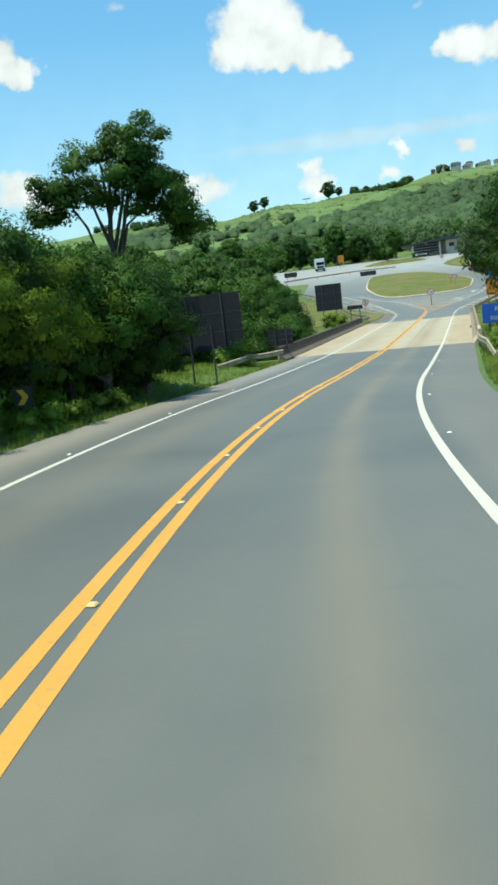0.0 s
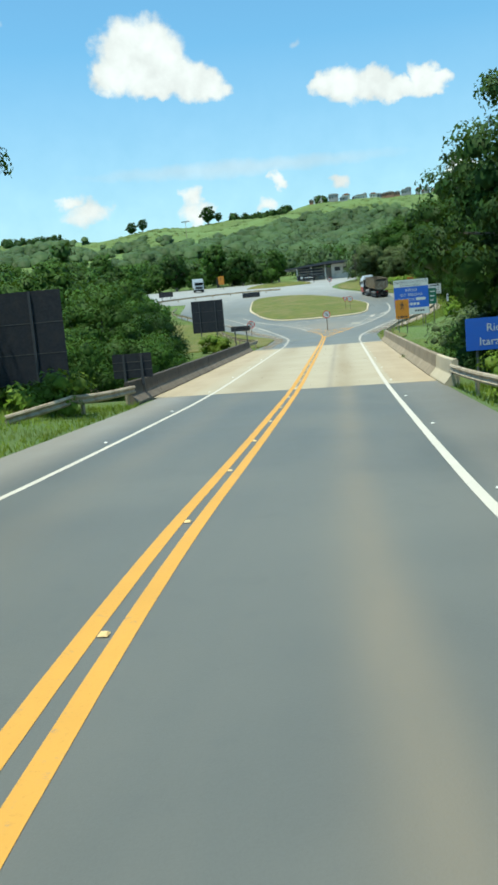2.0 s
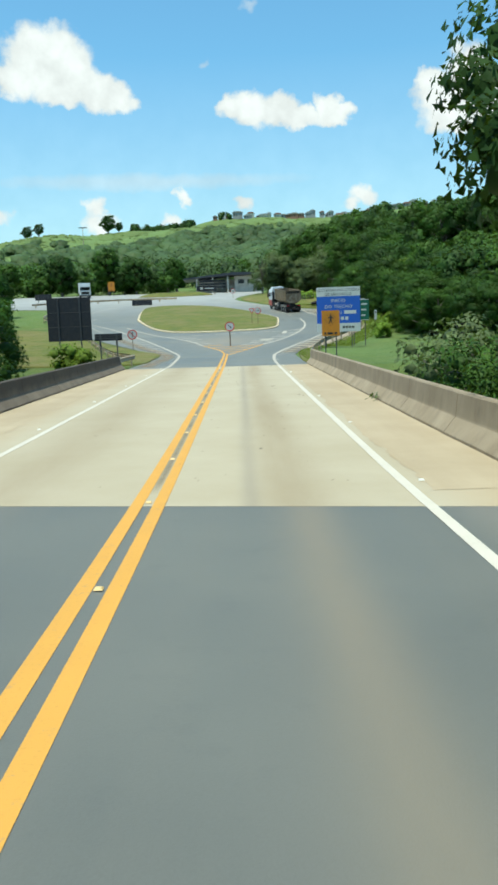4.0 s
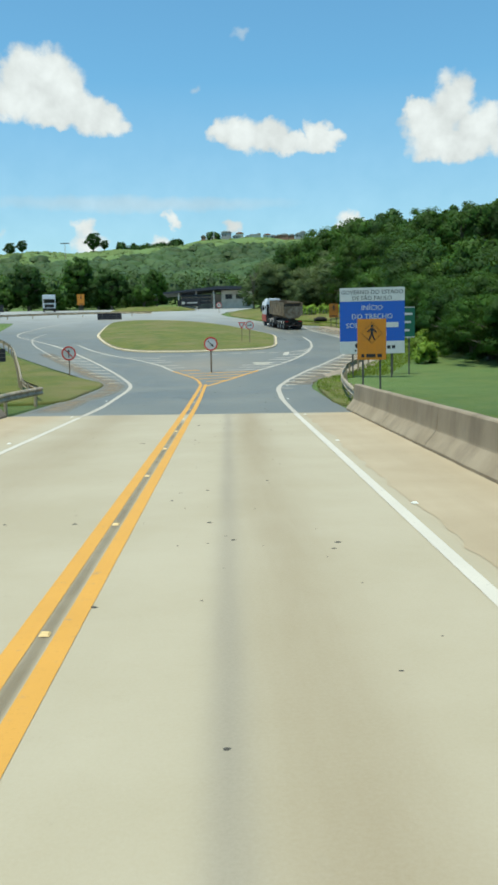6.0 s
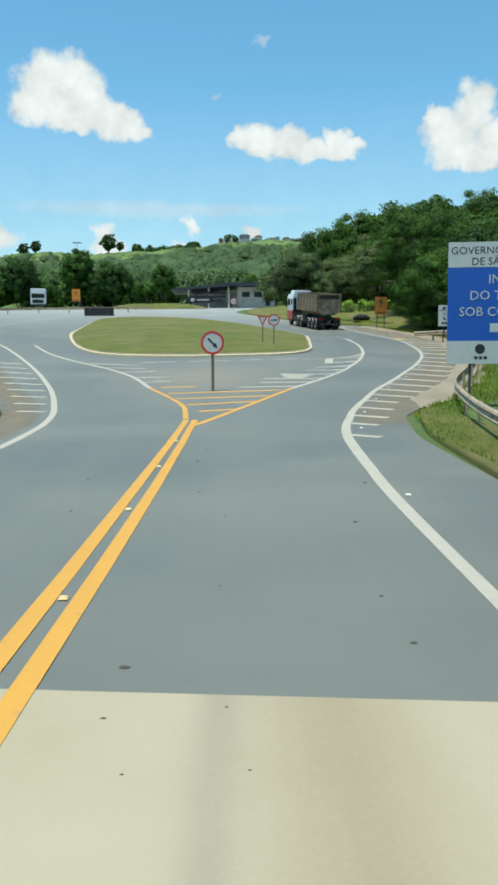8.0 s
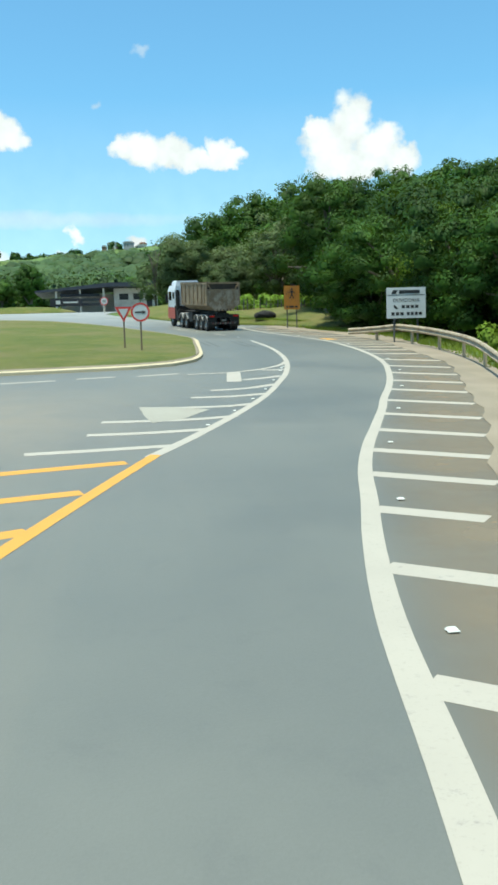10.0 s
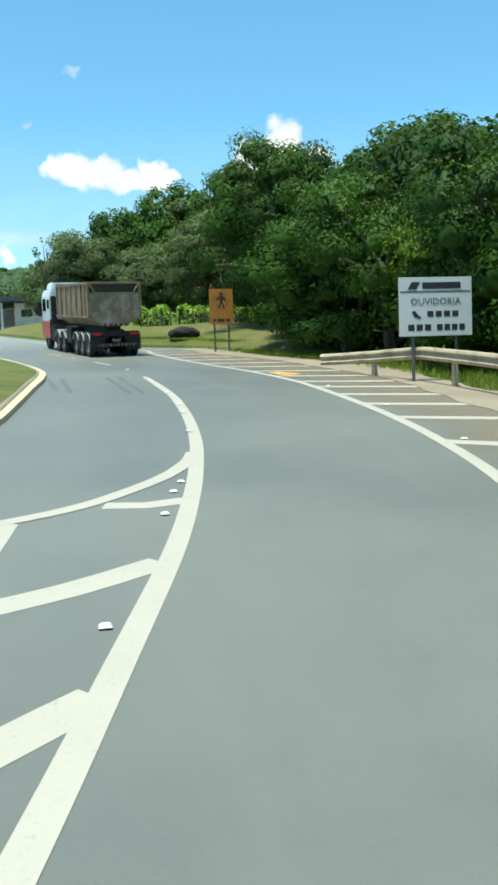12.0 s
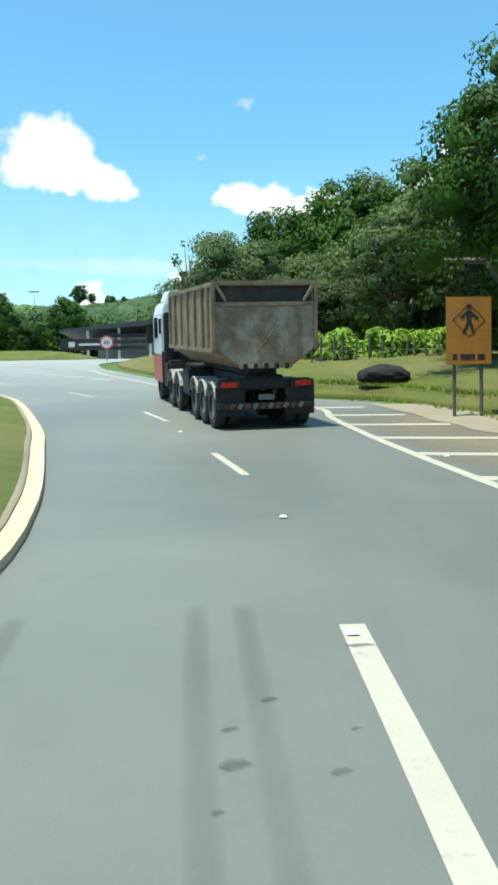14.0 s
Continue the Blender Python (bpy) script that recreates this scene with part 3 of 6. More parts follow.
XRL = curve_of(*[(y, x) for x, y in RIGHT])
XH = curve_of((56.8, 4.7), (59.8, 5.4), (61.8, 6.1), (64.0, 6.3), (65.8, 7.0), (67.8, 7.9), (69.8, 8.6), (73.8, 10.1), (80.8, 12.4), (85.8, 13.75), (90.8, 14.5), (96.6, 14.9), (100.5, 14.95), (107, 14.4),
              (112.8, 13.25), (115.5, 12.75), (118.4, 12.0), (121, 11.0))
HATCH_Y = [57.25, 60.0, 62.1, 64.5, 66.75, 68.85, 70.8, 72.9, 75.0, 77.2, 79.3, 81.4, 83.5, 85.75, 88.25, 90.9, 93.0, 94.9, 96.8, 98.4, 100.4, 102.6, 105.0, 107.4, 110.0, 112.4, 115.0, 117.3, 119.5]
for y in HATCH_Y:
    lean = float(np.interp(y, [57, 88, 91, 100, 110, 119], [0.8, 0.68, 0.42, 0.33, 0.18, 0.02]))
    x0 = XRL(y) + 0.06
    x1 = XH(y - lean * 2.0)
    if x1 - x0 > 0.35:
        bar("hatch_bar", (x0, y), (x1, y - lean * (x1 - x0)), 0.34, WHITE)
for a, b in (((0.1, 63.35), (1.28, 64.05)), ((-0.4, 65.4), (1.95, 66.55)), ((-0.9, 67.5), (2.4, 68.5)), ((-1.4, 69.4), (2.95, 70.6)), ((-1.9, 71.8), (-0.5, 72.0))):
    bar("yellow_hatch_bar", a, b, 0.32, YELLOW)
for pts in (((1.28, 71.75), (2.3, 71.85), (3.7, 72.03)), ((2.2, 73.6), (3.3, 73.6), (4.5, 73.78)), ((2.4, 75.25), (4.14, 75.19), (5.24, 75.46)), ((3.3, 77.2), (5.08, 77.12), (5.92, 77.42)),
            ((4.46, 78.96), (5.58, 78.97), (6.47, 79.33)), ((5.07, 80.37), (6.05, 80.6), (7.03, 81.4)), ((6.26, 82.8), (6.9, 83.12), (7.57, 83.59)), ((7.2, 85.6), (7.6, 85.5), (8.02, 85.62))):
    ribbon("hatch_bar", spline(pts, 0.25), 0.3 if pts[0][1] < 85 else 0.26, 0.033, WHITE, junction)
for a, b in (((-6.8, 82.7), (-4.1, 81.7)), ((-5.9, 80.5), (-3.5, 80.0)), ((-4.6, 78.2), (-2.9, 78.7)), ((-3.6, 75.8), (-2.1, 76.0)), ((-2.9, 73.8), (-1.7, 74.2))):
    bar("hatch_bar", a, b, 0.32, WORN_WHITE)
for i in range(9):
    y = 63.4 + 2.4 * i
    x = float(np.interp(y, [62.8, 64.8, 72.2, 81.0, 86.8], [-4.3, -4.7, -6.5, -9.5, -12]))
    bar("hatch_bar", (x - 0.25, y), (x - 1.2 - 0.22 * i, y + 0.25 + 0.13 * i), 0.3, WORN_WHITE)
for a, b in (((-4.2, 83.2), (-2.3, 83.5)), ((-1.6, 83.7), (0.6, 84.2)), ((1.2, 84.5), (2.4, 84.8)), ((3.1, 84.8), (4.4, 85.2))):
    bar("give_way_dash", a, b, 0.24, WHITE)
ribbon("give_way_line", spline([(4.7, 84.85), (5.87, 85.0), (6.45, 85.25), (6.95, 85.6), (7.36, 86.05), (7.92, 86.85), (8.3, 87.7), (8.48, 88.4)], 0.12), 0.2, 0.037, WHITE, junction)
ribbon("give_way_block", spline([(5.93, 82.35), (6.2, 85.1)]), 0.44, 0.035, WHITE, junction)
for a, b in (((8.22, 108.0), (7.67, 110.5)), ((6.36, 116.4), (5.5, 119.05)), ((3.2, 124.2), (2.0, 126.2)), ((-0.9, 130.0), (-2.6, 132.0)), ((-5.4, 134.6), (-7.4, 136.0)), ((-10.5, 137.4), (-12.6, 138))):
    bar("lane_dash", a, b, 0.13, WHITE)
for k in range(6):
    bar("lane_dash", (-6.0 + k * 1.5, 142.6 - k * 1.9), (-4.9 + k * 1.5, 141.6 - k * 1.9), 0.3, WHITE)
for p, w in (([(8.19, 96.6), (7.97, 99.4), (7.81, 102.0)], 0.2), ([(8.48, 96.6), (8.3, 99.4), (8.15, 102.0)], 0.2), ([(6.5, 98.0), (6.2, 101.8)], 0.18), ([(6.85, 97.2), (6.56, 101.8)], 0.2)):
    stain("tyre_mark", spline(p), w, 0.036, TYRE_MARK, junction)
stain("road_dust", spline([(-5.0, 43.5), (-5.1, 50.0), (-4.75, 55.0), (-4.85, 60.0), (-6.0, 65.5), (-8.0, 71.0), (-10.8, 78.5), (-14.6, 88.0)]), 1.5, 0.0316, DUST, junction)
stain("line_grime", [(0.0, y) for y in np.arange(0.6, 41.0, 1.4)], 0.15, 0.0385, GRIME, junction)
dust_y = np.arange(59.0, 119.0, 0.6)
stain("road_dust", [((XRL(y) + XR(y)) / 2 + 0.15, y) for y in dust_y], np.array([[XR(y) - XRL(y) + 0.3] for y in dust_y]), 0.0316, DUST, junction)
for x, y, w, l in ((8.09, 99.97, 0.07, 0.05), (8.12, 99.61, 0.15, 0.08), (8.6, 99.53, 0.09, 0.055), (8.05, 99.22, 0.06, 0.03), (8.3, 100.31, 0.08, 0.05), (8.72, 99.95, 0.04, 0.03)):
    stain("oil_spot", [(x - l, y - 0.01), (x - l * 0.4, y), (x + l * 0.3, y + 0.012), (x + l, y + 0.004)], np.array([[w * 0.3], [w], [w * 0.8], [w * 0.15]]), 0.0365, OIL, junction)
for x, y in ((8.66, 90.24), (8.87, 92.7), (8.97, 94.0), (9.01, 96.55), (8.9, 101.15)):
    stain("worn_mark", [(x - 0.09, y - 0.05), (x - 0.03, y - 0.06), (x + 0.04, y - 0.05), (x + 0.1, y - 0.06)], np.array([[0.04], [0.09], [0.07], [0.03]]), 0.0365, OIL, junction)
# patched and worn paving in the middle of the junction
mesh_object("patch", [(x, y, float(road_z(y)) + 0.034) for x, y in ((3.45, 74.9), (4.1, 75.3), (4.8, 76.7), (4.0, 77.3), (3.2, 77.5), (3.3, 76.0))], [(0, 1, 2, 3, 4, 5)], PATCH, junction, "pale concrete patch in the asphalt")
mesh_object("patch", [(x, y, float(road_z(y)) + 0.0375) for x, y in ((12.85, 101.75), (13.2, 102.05), (13.6, 101.3), (13.62, 100.65), (13.1, 100.5), (12.95, 101.1))], [(0, 1, 2, 3, 4, 5)], YELLOW, junction, "faded yellow paint patch in white hatching")
# bridge
bridge = new("bridge")
tagged(bridge, "short concrete road bridge with stained barriers", "bridge", kind="structure")
deck_y = np.linspace(-0.5, 41.9, 30)
bm = bmesh.new()
rows = []
for i, y in enumerate(deck_y):
    row = []
    for j in range(9):
        x = -6.45 + 12.3 * j / 8
        f = i / (len(deck_y) - 1)
        yy = y + (1 - f) * (-0.18 * x + 0.3) + f * (-0.08 * x + 0.2)
        row.append((x, yy))
    rows.append([(bm.verts.new((x, yy, float(road_z(yy)) + LIFT + 0.004)), bm.verts.new((x, yy, float(road_z(yy)) - 0.75))) for x, yy in row])
for i in range(len(rows) - 1):
    for j in range(8):
        a, b, c, d = rows[i][j], rows[i][j + 1], rows[i + 1][j + 1], rows[i + 1][j]
        bm.faces.new((a[0], b[0], c[0], d[0]))
        bm.faces.new((d[1], c[1], b[1], a[1]))
    for j, flip in ((0, 1), (8, 0)):
        a, d = rows[i][j], rows[i + 1][j]
        bm.faces.new((a[0], d[0], d[1], a[1]) if flip else (a[1], d[1], d[0], a[0]))
for k in (0, -1):
    for j in range(8):
        a, b = rows[k][j], rows[k][j + 1]
        bm.faces.new((a[1], b[1], b[0], a[0]) if k == 0 else (a[0], b[0], b[1], a[1]))
part("deck", bm, DECK, bridge)
for y in (4, 20.5, 37):
    bm = bmesh.new()
    bmesh.ops.create_cube(bm, size=1, matrix=Matrix.Translation((-0.3, y, -3.2)) @ Matrix.Diagonal((11.5, 1.0, 5.0, 1)))
    bmesh.ops.bevel(bm, geom=bm.edges[:], offset=0.08, segments=2, affect="EDGES")
    part("pier", bm, BARRIER, bridge)


def barrier(x, side, y0, y1):
    """Concrete safety barrier with a sloped foot, cast in lengths with open joints and drain holes."""
    prof = [(0.0, -0.15), (0.0, 0.06), (0.02, 0.09), (0.24, 0.36), (0.25, 0.40), (0.29, 0.85), (0.32, 0.88), (0.46, 0.88), (0.49, 0.84), (0.49, -0.15)]
    y, n = y0, 0
    while y < y1 - 0.5:
        e = min(y + 5.0, y1)
        bm = bmesh.new()
        ends = []
        for k in range(6):
            yy = y + 0.012 + (e - y - 0.024) * k / 5
            wob = 0.012 * math.sin(yy * 1.7 + side)
            ends.append([bm.verts.new((x + side * px + wob, yy, float(road_z(yy)) + LIFT + pz)) for px, pz in prof])
        for a, b in zip(ends, ends[1:]):
            for j in range(len(prof) - 1):
                q = (a[j], b[j], b[j + 1], a[j + 1])
                bm.faces.new(q if side < 0 else q[::-1])
        bm.faces.new(ends[0] if side < 0 else ends[0][::-1])
        bm.faces.new(ends[-1][::-1] if side < 0 else ends[-1])
        n += 1
        last = side > 0 and n == 1
        part("barrier", bm, BARRIER_PALE if last else BARRIER_SHADED if side < 0 else BARRIER, bridge, "paler repaired end of a barrier" if last else "")
        y = e


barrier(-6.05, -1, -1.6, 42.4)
barrier(5.42, 1, -3.8, 42.8)
# loose chips and clods dropped on the deck
rng = np.random.default_rng(17)
verts, faces = [], []
for i in range(170):
    cy = rng.uniform(1, 60)
    cx = rng.choice([0.55, 1.25, 2.6, -1.2]) + rng.normal() * 0.5
    r = 0.008 + 0.024 * rng.uniform() ** 3
    n = len(verts)
    for k in range(5):
        a = k * 1.2566 + rng.uniform(-0.3, 0.3)
        verts.append((cx + r * 1.5 * math.cos(a), cy + r * math.sin(a), float(road_z(cy)) + LIFT + 0.005))
    verts.append((cx, cy, float(road_z(cy)) + LIFT + 0.006 + r * 0.4))
    faces += [(n + k, n + (k + 1) % 5, n + 5) for k in range(5)]
chips = mesh_object("gravel", verts, faces, CHIPS)
tagged(chips, "dark gravel chips scattered on a bridge deck", "gravel", kind="stuff")
# dusty strip along the foot of each barrier
band("dust", list(np.arange(1.5, 41, 0.3)), lambda y: -6.05, lambda y: -4.5 + 0.3 * noise.noise((y * 0.35, 0, 3)) + 0.16 * noise.noise((y * 1.7, 0, 9)), 2, LIFT + 0.009, DIRT, bridge)
band("dust", list(np.arange(0.2, 40.8, 0.3)), lambda y: 3.85 + 0.15 * noise.noise((y * 0.4, 0, 5)) + 0.12 * noise.noise((y * 1.9, 0, 2)), lambda y: 5.42, 2, LIFT + 0.009, DIRT, bridge)

def island_patch(name, pts, lift, crown, label, kerb=0.0, material=LAWN):
    """A raised grass patch with a rounded rim, and a painted kerb round it if asked."""
    edge = outer = spline([(bend(x, y), y) for x, y in pts], 0.8, True)
    c = edge.mean(0)
    if kerb:
        edge = c + (outer - c) * (1 - 0.24 / np.linalg.norm(outer - c, axis=1))[:, None]
    rings = [(1.0, -0.06), (1.0, lift), (0.985, lift + 0.03), (0.93, lift + 0.05 + crown * 0.2), (0.8, lift + crown * 0.55), (0.6, lift + crown * 0.85), (0.35, lift + crown), (0.12, lift + crown)]
    verts, n = [], len(edge)
    for s, h in rings:
        for i, (x, y) in enumerate(c + (edge - c) * s):
            verts.append((x, y, float(road_z(y)) + LIFT + h))
    faces = [(r * n + i, r * n + (i + 1) % n, (r + 1) * n + (i + 1) % n, (r + 1) * n + i) for r in range(len(rings) - 1) for i in range(n)]
    faces.append(tuple((len(rings) - 1) * n + i for i in range(n)))
    ob = mesh_object(name, verts, faces, material)
    for f in ob.data.polygons:
        f.use_smooth = True
    tagged(ob, label, "traffic island", kind="structure")
    if kerb:
        out = outer
        verts = []
        for ring, h in ((out, -0.02), (out, 0.10), (edge, 0.13), (edge, -0.02)):
            verts += [(x, y, float(road_z(y)) + LIFT + h) for x, y in ring]
        faces = [(r * n + i, r * n + (i + 1) % n, (r + 1) * n + (i + 1) % n, (r + 1) * n + i) for r in range(3) for i in range(n)]
        mesh_object("kerb", verts, faces, KERB, ob, "kerb painted pale yellow")
        # bare gritty soil between kerb and grass
        verts = []
        for k, (s0, h) in enumerate(((0.999, lift + 0.02), (0.996, lift + 0.04), (0.993, lift + 0.045 + crown * 0.015), (0.99, lift + 0.015 + crown * 0.03))):
            for i, (x, y) in enumerate(c + (edge - c) * s0):
                w = 0.002 * math.sin(i * 0.37) + 0.0015 * math.sin(i * 0.9) if k > 1 else 0.0
                verts.append((x + (c[0] - x) * w, y + (c[1] - y) * w, float(road_z(y)) + LIFT + h))
        faces = [(r * n + i, r * n + (i + 1) % n, (r + 1) * n + (i + 1) % n, (r + 1) * n + i) for r in range(3) for i in range(n)]
        mesh_object("soil_strip", verts, faces, VERGE_DIRT, ob, "bare gritty soil along a kerb")
    return ob


KERB = make_paint("kerb_paint", (0.56, 0.455, 0.285), 0.6)
island_patch("traffic_island", [(5.65, 91.6), (5.84, 94.8), (6.0, 98.5), (6.12, 101.2), (6.08, 103.4), (5.88, 105), (5.55, 106.9), (4.7, 110.7), (3.85, 114.2), (1.95, 120.3), (0.4, 123.9), (-4.0, 131), (-9, 134.6), (-13.6, 134), (-15.0, 129), (-13.9, 113), (-12.6, 104.5),
                                (-9.5, 92.6), (-6.6, 87.4), (-2.5, 86.2), (0.6, 86.6), (3.0, 87.1), (4.35, 87.9), (5.15, 89.2)], 0.12, 0.25, "kerbed grass island of a roundabout", 1)
island_patch("grass_wedge", [(-5.9, 49.5), (-5.6, 55.5), (-5.5, 59.8), (-5.9, 63.0), (-7.6, 66.8), (-10.0, 71.8), (-14, 79.8), (-18, 87.2), (-22, 93.7), (-30, 96.6), (-36, 80.8), (-30, 62.8), (-18, 52.8), (-10, 49)], 0.05, 0.1,
             "grass wedge between two joining roads")
island_patch("grass_wedge", [(5.5, 46), (5.7, 51.8), (5.95, 57.2), (6.55, 61.2), (7.05, 63.6), (7.45, 63.9), (7.7, 62.4), (7.9, 57.8), (8.2, 50.8), (7.6, 46), (6.4, 44.4)], 0.04, 0.08, "thin grass wedge beside a guardrail")
island_patch("grass_verge", [(8.6, 124.6), (10.6, 123.0), (12.8, 121.4), (15, 116), (19, 112), (26, 118), (26, 140), (18, 165), (11, 172), (6, 168), (2, 158), (0.8, 149), (1.6, 142), (4.0, 135.5), (6.2, 130)], 0.1, 0.9,
             "sloping roadside lawn at the roundabout's exit")
island_patch("far_lawn", [(-21, 173), (-14, 171), (-7, 174), (-6, 179), (-12, 183), (-20, 180)], 0.08, 0.8, "low grass mound with a small tree")
# sandy strip outside the hatching
verge = band("dirt_verge", np.arange(63.8, 120.2, 0.6), lambda y: XR(y) - 0.75 * float(smooth(63.6, 67.5, y)) + 0.12 * math.sin(y * 0.53) + 0.07 * math.sin(y * 2.7), lambda y: XR(y) + 0.3 + 0.5 * float(smooth(63.6, 67, y)) + 0.25 * math.sin(y * 0.43 + 1) + 0.12 * math.sin(y * 1.9), 3, LIFT + 0.012, VERGE_DIRT)
tagged(verge, "sandy dirt strip along the road's edge", "dirt strip", kind="structure")


# ---- helpers for things ----
def empty(name, m, label, category, group="", kind=""):
    ob = new(name)
    ob.matrix_world = m
    return tagged(ob, label, category, group, kind)


def box(bm, x0, x1, y0, y1, z0, z1, bevel=0.0):
    m = Matrix.Translation(((x0 + x1) / 2, (y0 + y1) / 2, (z0 + z1) / 2)) @ Matrix.Diagonal((x1 - x0, y1 - y0, z1 - z0, 1))
    r = bmesh.ops.create_cube(bm, size=1, matrix=m)
    if bevel:
        es = list({e for v in r["verts"] for e in v.link_edges})
        bmesh.ops.bevel(bm, geom=es, offset=bevel, segments=2, affect="EDGES")
    return bm


def boxed(x0, x1, y0, y1, z0, z1, bevel=0.0):
    return box(bmesh.new(), x0, x1, y0, y1, z0, z1, bevel)


def tube(bm, path, radii, sides=7):
    """A tapered tube along a path of points."""
    rings = []
    for i, (p, r) in enumerate(zip(path, radii)):
        p = Vector(p)
        d = (Vector(path[min(i + 1, len(path) - 1)]) - Vector(path[max(i - 1, 0)])).normalized()
        a = d.orthogonal().normalized()
        b = d.cross(a)
        rings.append([bm.verts.new(p + (a * math.cos(k * 2 * math.pi / sides) + b * math.sin(k * 2 * math.pi / sides)) * r) for k in range(sides)])
    for q, w in zip(rings, rings[1:]):
        s = min(range(sides), key=lambda k: (w[k].co - q[0].co).length)
        for k in range(sides):
            bm.faces.new((q[k], q[(k + 1) % sides], w[(k + 1 + s) % sides], w[(k + s) % sides]))
    bm.faces.new(rings[0][::-1])
    bm.faces.new(rings[-1])
    return bm


def disc(bm, r0, r1, y0, y1, n=28):
    """A lathe ring about the y axis from radius r0 (hole) to r1, between y0 and y1."""
    rows = []
    for r, y in ((r0, y0), (r1, y0), (r1, y1), (r0, y1)):
        rows.append([bm.verts.new((r * math.cos(k * 2 * math.pi / n), y, r * math.sin(k * 2 * math.pi / n))) for k in range(n)] if r > 0 else None)
    for a, b in ((0, 1), (1, 2), (2, 3), (3, 0)):
        for k in range(n):
            if rows[a] and rows[b]:
                bm.faces.new((rows[a][k], rows[a][(k + 1) % n], rows[b][(k + 1) % n], rows[b][k]))
    if r0 <= 0:
        bm.faces.new(rows[1])
        bm.faces.new(rows[2][::-1])
    bmesh.ops.recalc_face_normals(bm, faces=bm.faces[:])
    return bm


def flat(points, y0, y1):
    """A plate cut to an outline in x and z, between y0 and y1."""
    bm = bmesh.new()
    a = [bm.verts.new((x, y0, z)) for x, z in points]
    b = [bm.verts.new((x, y1, z)) for x, z in points]
    n = len(points)
    bm.faces.new(a)
    bm.faces.new(b[::-1])
    for i in range(n):
        bm.faces.new((a[i], b[i], b[(i + 1) % n], a[(i + 1) % n]))
    bmesh.ops.recalc_face_normals(bm, faces=bm.faces[:])
    return bm


def lettering(text, x, y, z, size, material, parent, align="CENTER"):
    """Words cut from sheet, standing upright and facing -y."""
    cu = bpy.data.curves.new("words", "FONT")
    cu.body, cu.size, cu.align_x, cu.extrude, cu.resolution_u = text, size, align, 0.002, 2
    tmp = new("words", cu)
    me = bpy.data.meshes.new_from_object(tmp.evaluated_get(bpy.context.evaluated_depsgraph_get()))
    bpy.data.objects.remove(tmp)
    me.transform(pose(x, y, z, 90, 0, 0))
    me.materials.append(material)
    ob = new("lettering", me)
    ob.parent = parent
    return ob


# ---- trees ----
ICO = bmesh.new()
bmesh.ops.create_icosphere(ICO, subdivisions=1, radius=1)
ICO_V = np.array([v.co[:] for v in ICO.verts])
ICO_F = np.array([[v.index for v in f.verts] for f in ICO.faces])
ICO.free()


def foliage(name, rng, blobs, leaves, size, material, core=0.66, droop=0.0, flatness=0.8, lift=0.6):
    """One mesh of many small leaves set round clumps, with a rough leafy core in each clump; leaves share the roundness of their clump."""
    verts, normals, faces, base = [], [], [], 0
    heart = np.mean([c for c, r in blobs], axis=0)
    crown = name == "crown"
    for c, r in blobs:
        c = np.array(c)
        out = (c - heart) / (np.linalg.norm(c - heart) + 1e-6) * (0.85 if crown else 0.0)
        d = rng.normal(size=(leaves, 3))
        d /= np.linalg.norm(d, axis=1)[:, None]
        d[:, 2] = np.where(d[:, 2] < -0.5, -d[:, 2], d[:, 2])
        p = c + d * (r * rng.uniform(0.55 if leaves >= 100 else 0.7, 1.12, (leaves, 1))) * np.array([1, 1, flatness])
        nrm = d + rng.normal(size=(leaves, 3)) * 0.36 + np.array([0, 0, 0.22])
        nrm /= np.linalg.norm(nrm, axis=1)[:, None]
        t = np.cross(nrm, rng.normal(size=(leaves, 3)))
        t /= np.linalg.norm(t, axis=1)[:, None] + 1e-9
        t[:, 2] -= droop
        b = np.cross(nrm, t)
        s = size * rng.uniform(0.55, 1.3, (leaves, 1))
        leaf = np.stack([p - t * s * 0.5 + b * s * 0.16, p + t * s * 0.15 - b * s * 0.36, p + t * s * 0.55 + b * s * 0.24], 1)
        turned = np.einsum("ij,ij->i", np.cross(leaf[:, 1] - leaf[:, 0], leaf[:, 2] - leaf[:, 0]), d) < 0
        leaf[turned] = leaf[turned][:, ::-1]
        soft = d * 1.1 + out + nrm * 0.22 + np.array([0, 0, 0.0 if crown else lift])
        soft /= np.linalg.norm(soft, axis=1)[:, None]
        verts.append(leaf.reshape(-1, 3))
        normals.append(np.repeat(soft, 3, axis=0))
        faces += (base + np.arange(leaves * 3).reshape(-1, 3)).tolist()
        base += leaves * 3
        if core:
            j = rng.uniform(0.75, 1.15, (len(ICO_V), 1))
            verts.append(c + ICO_V * j * r * (core if leaves < 100 else core * 0.68) * np.array([1, 1, flatness]))
            normals.append(ICO_V + out + np.array([0, 0, 0.0 if crown else lift * 0.6]))
            faces += (base + ICO_F).tolist()
            base += len(ICO_V)
    me = bpy.data.meshes.new(name)
    me.from_pydata(np.concatenate(verts).tolist(), [], faces)
    me.polygons.foreach_set("use_smooth", np.ones(len(faces), bool))
    me.update()
    normals = np.concatenate(normals)
    me.normals_split_custom_set_from_vertices((normals / np.linalg.norm(normals, axis=1)[:, None]).tolist())
    me.materials.append(material)
    return me


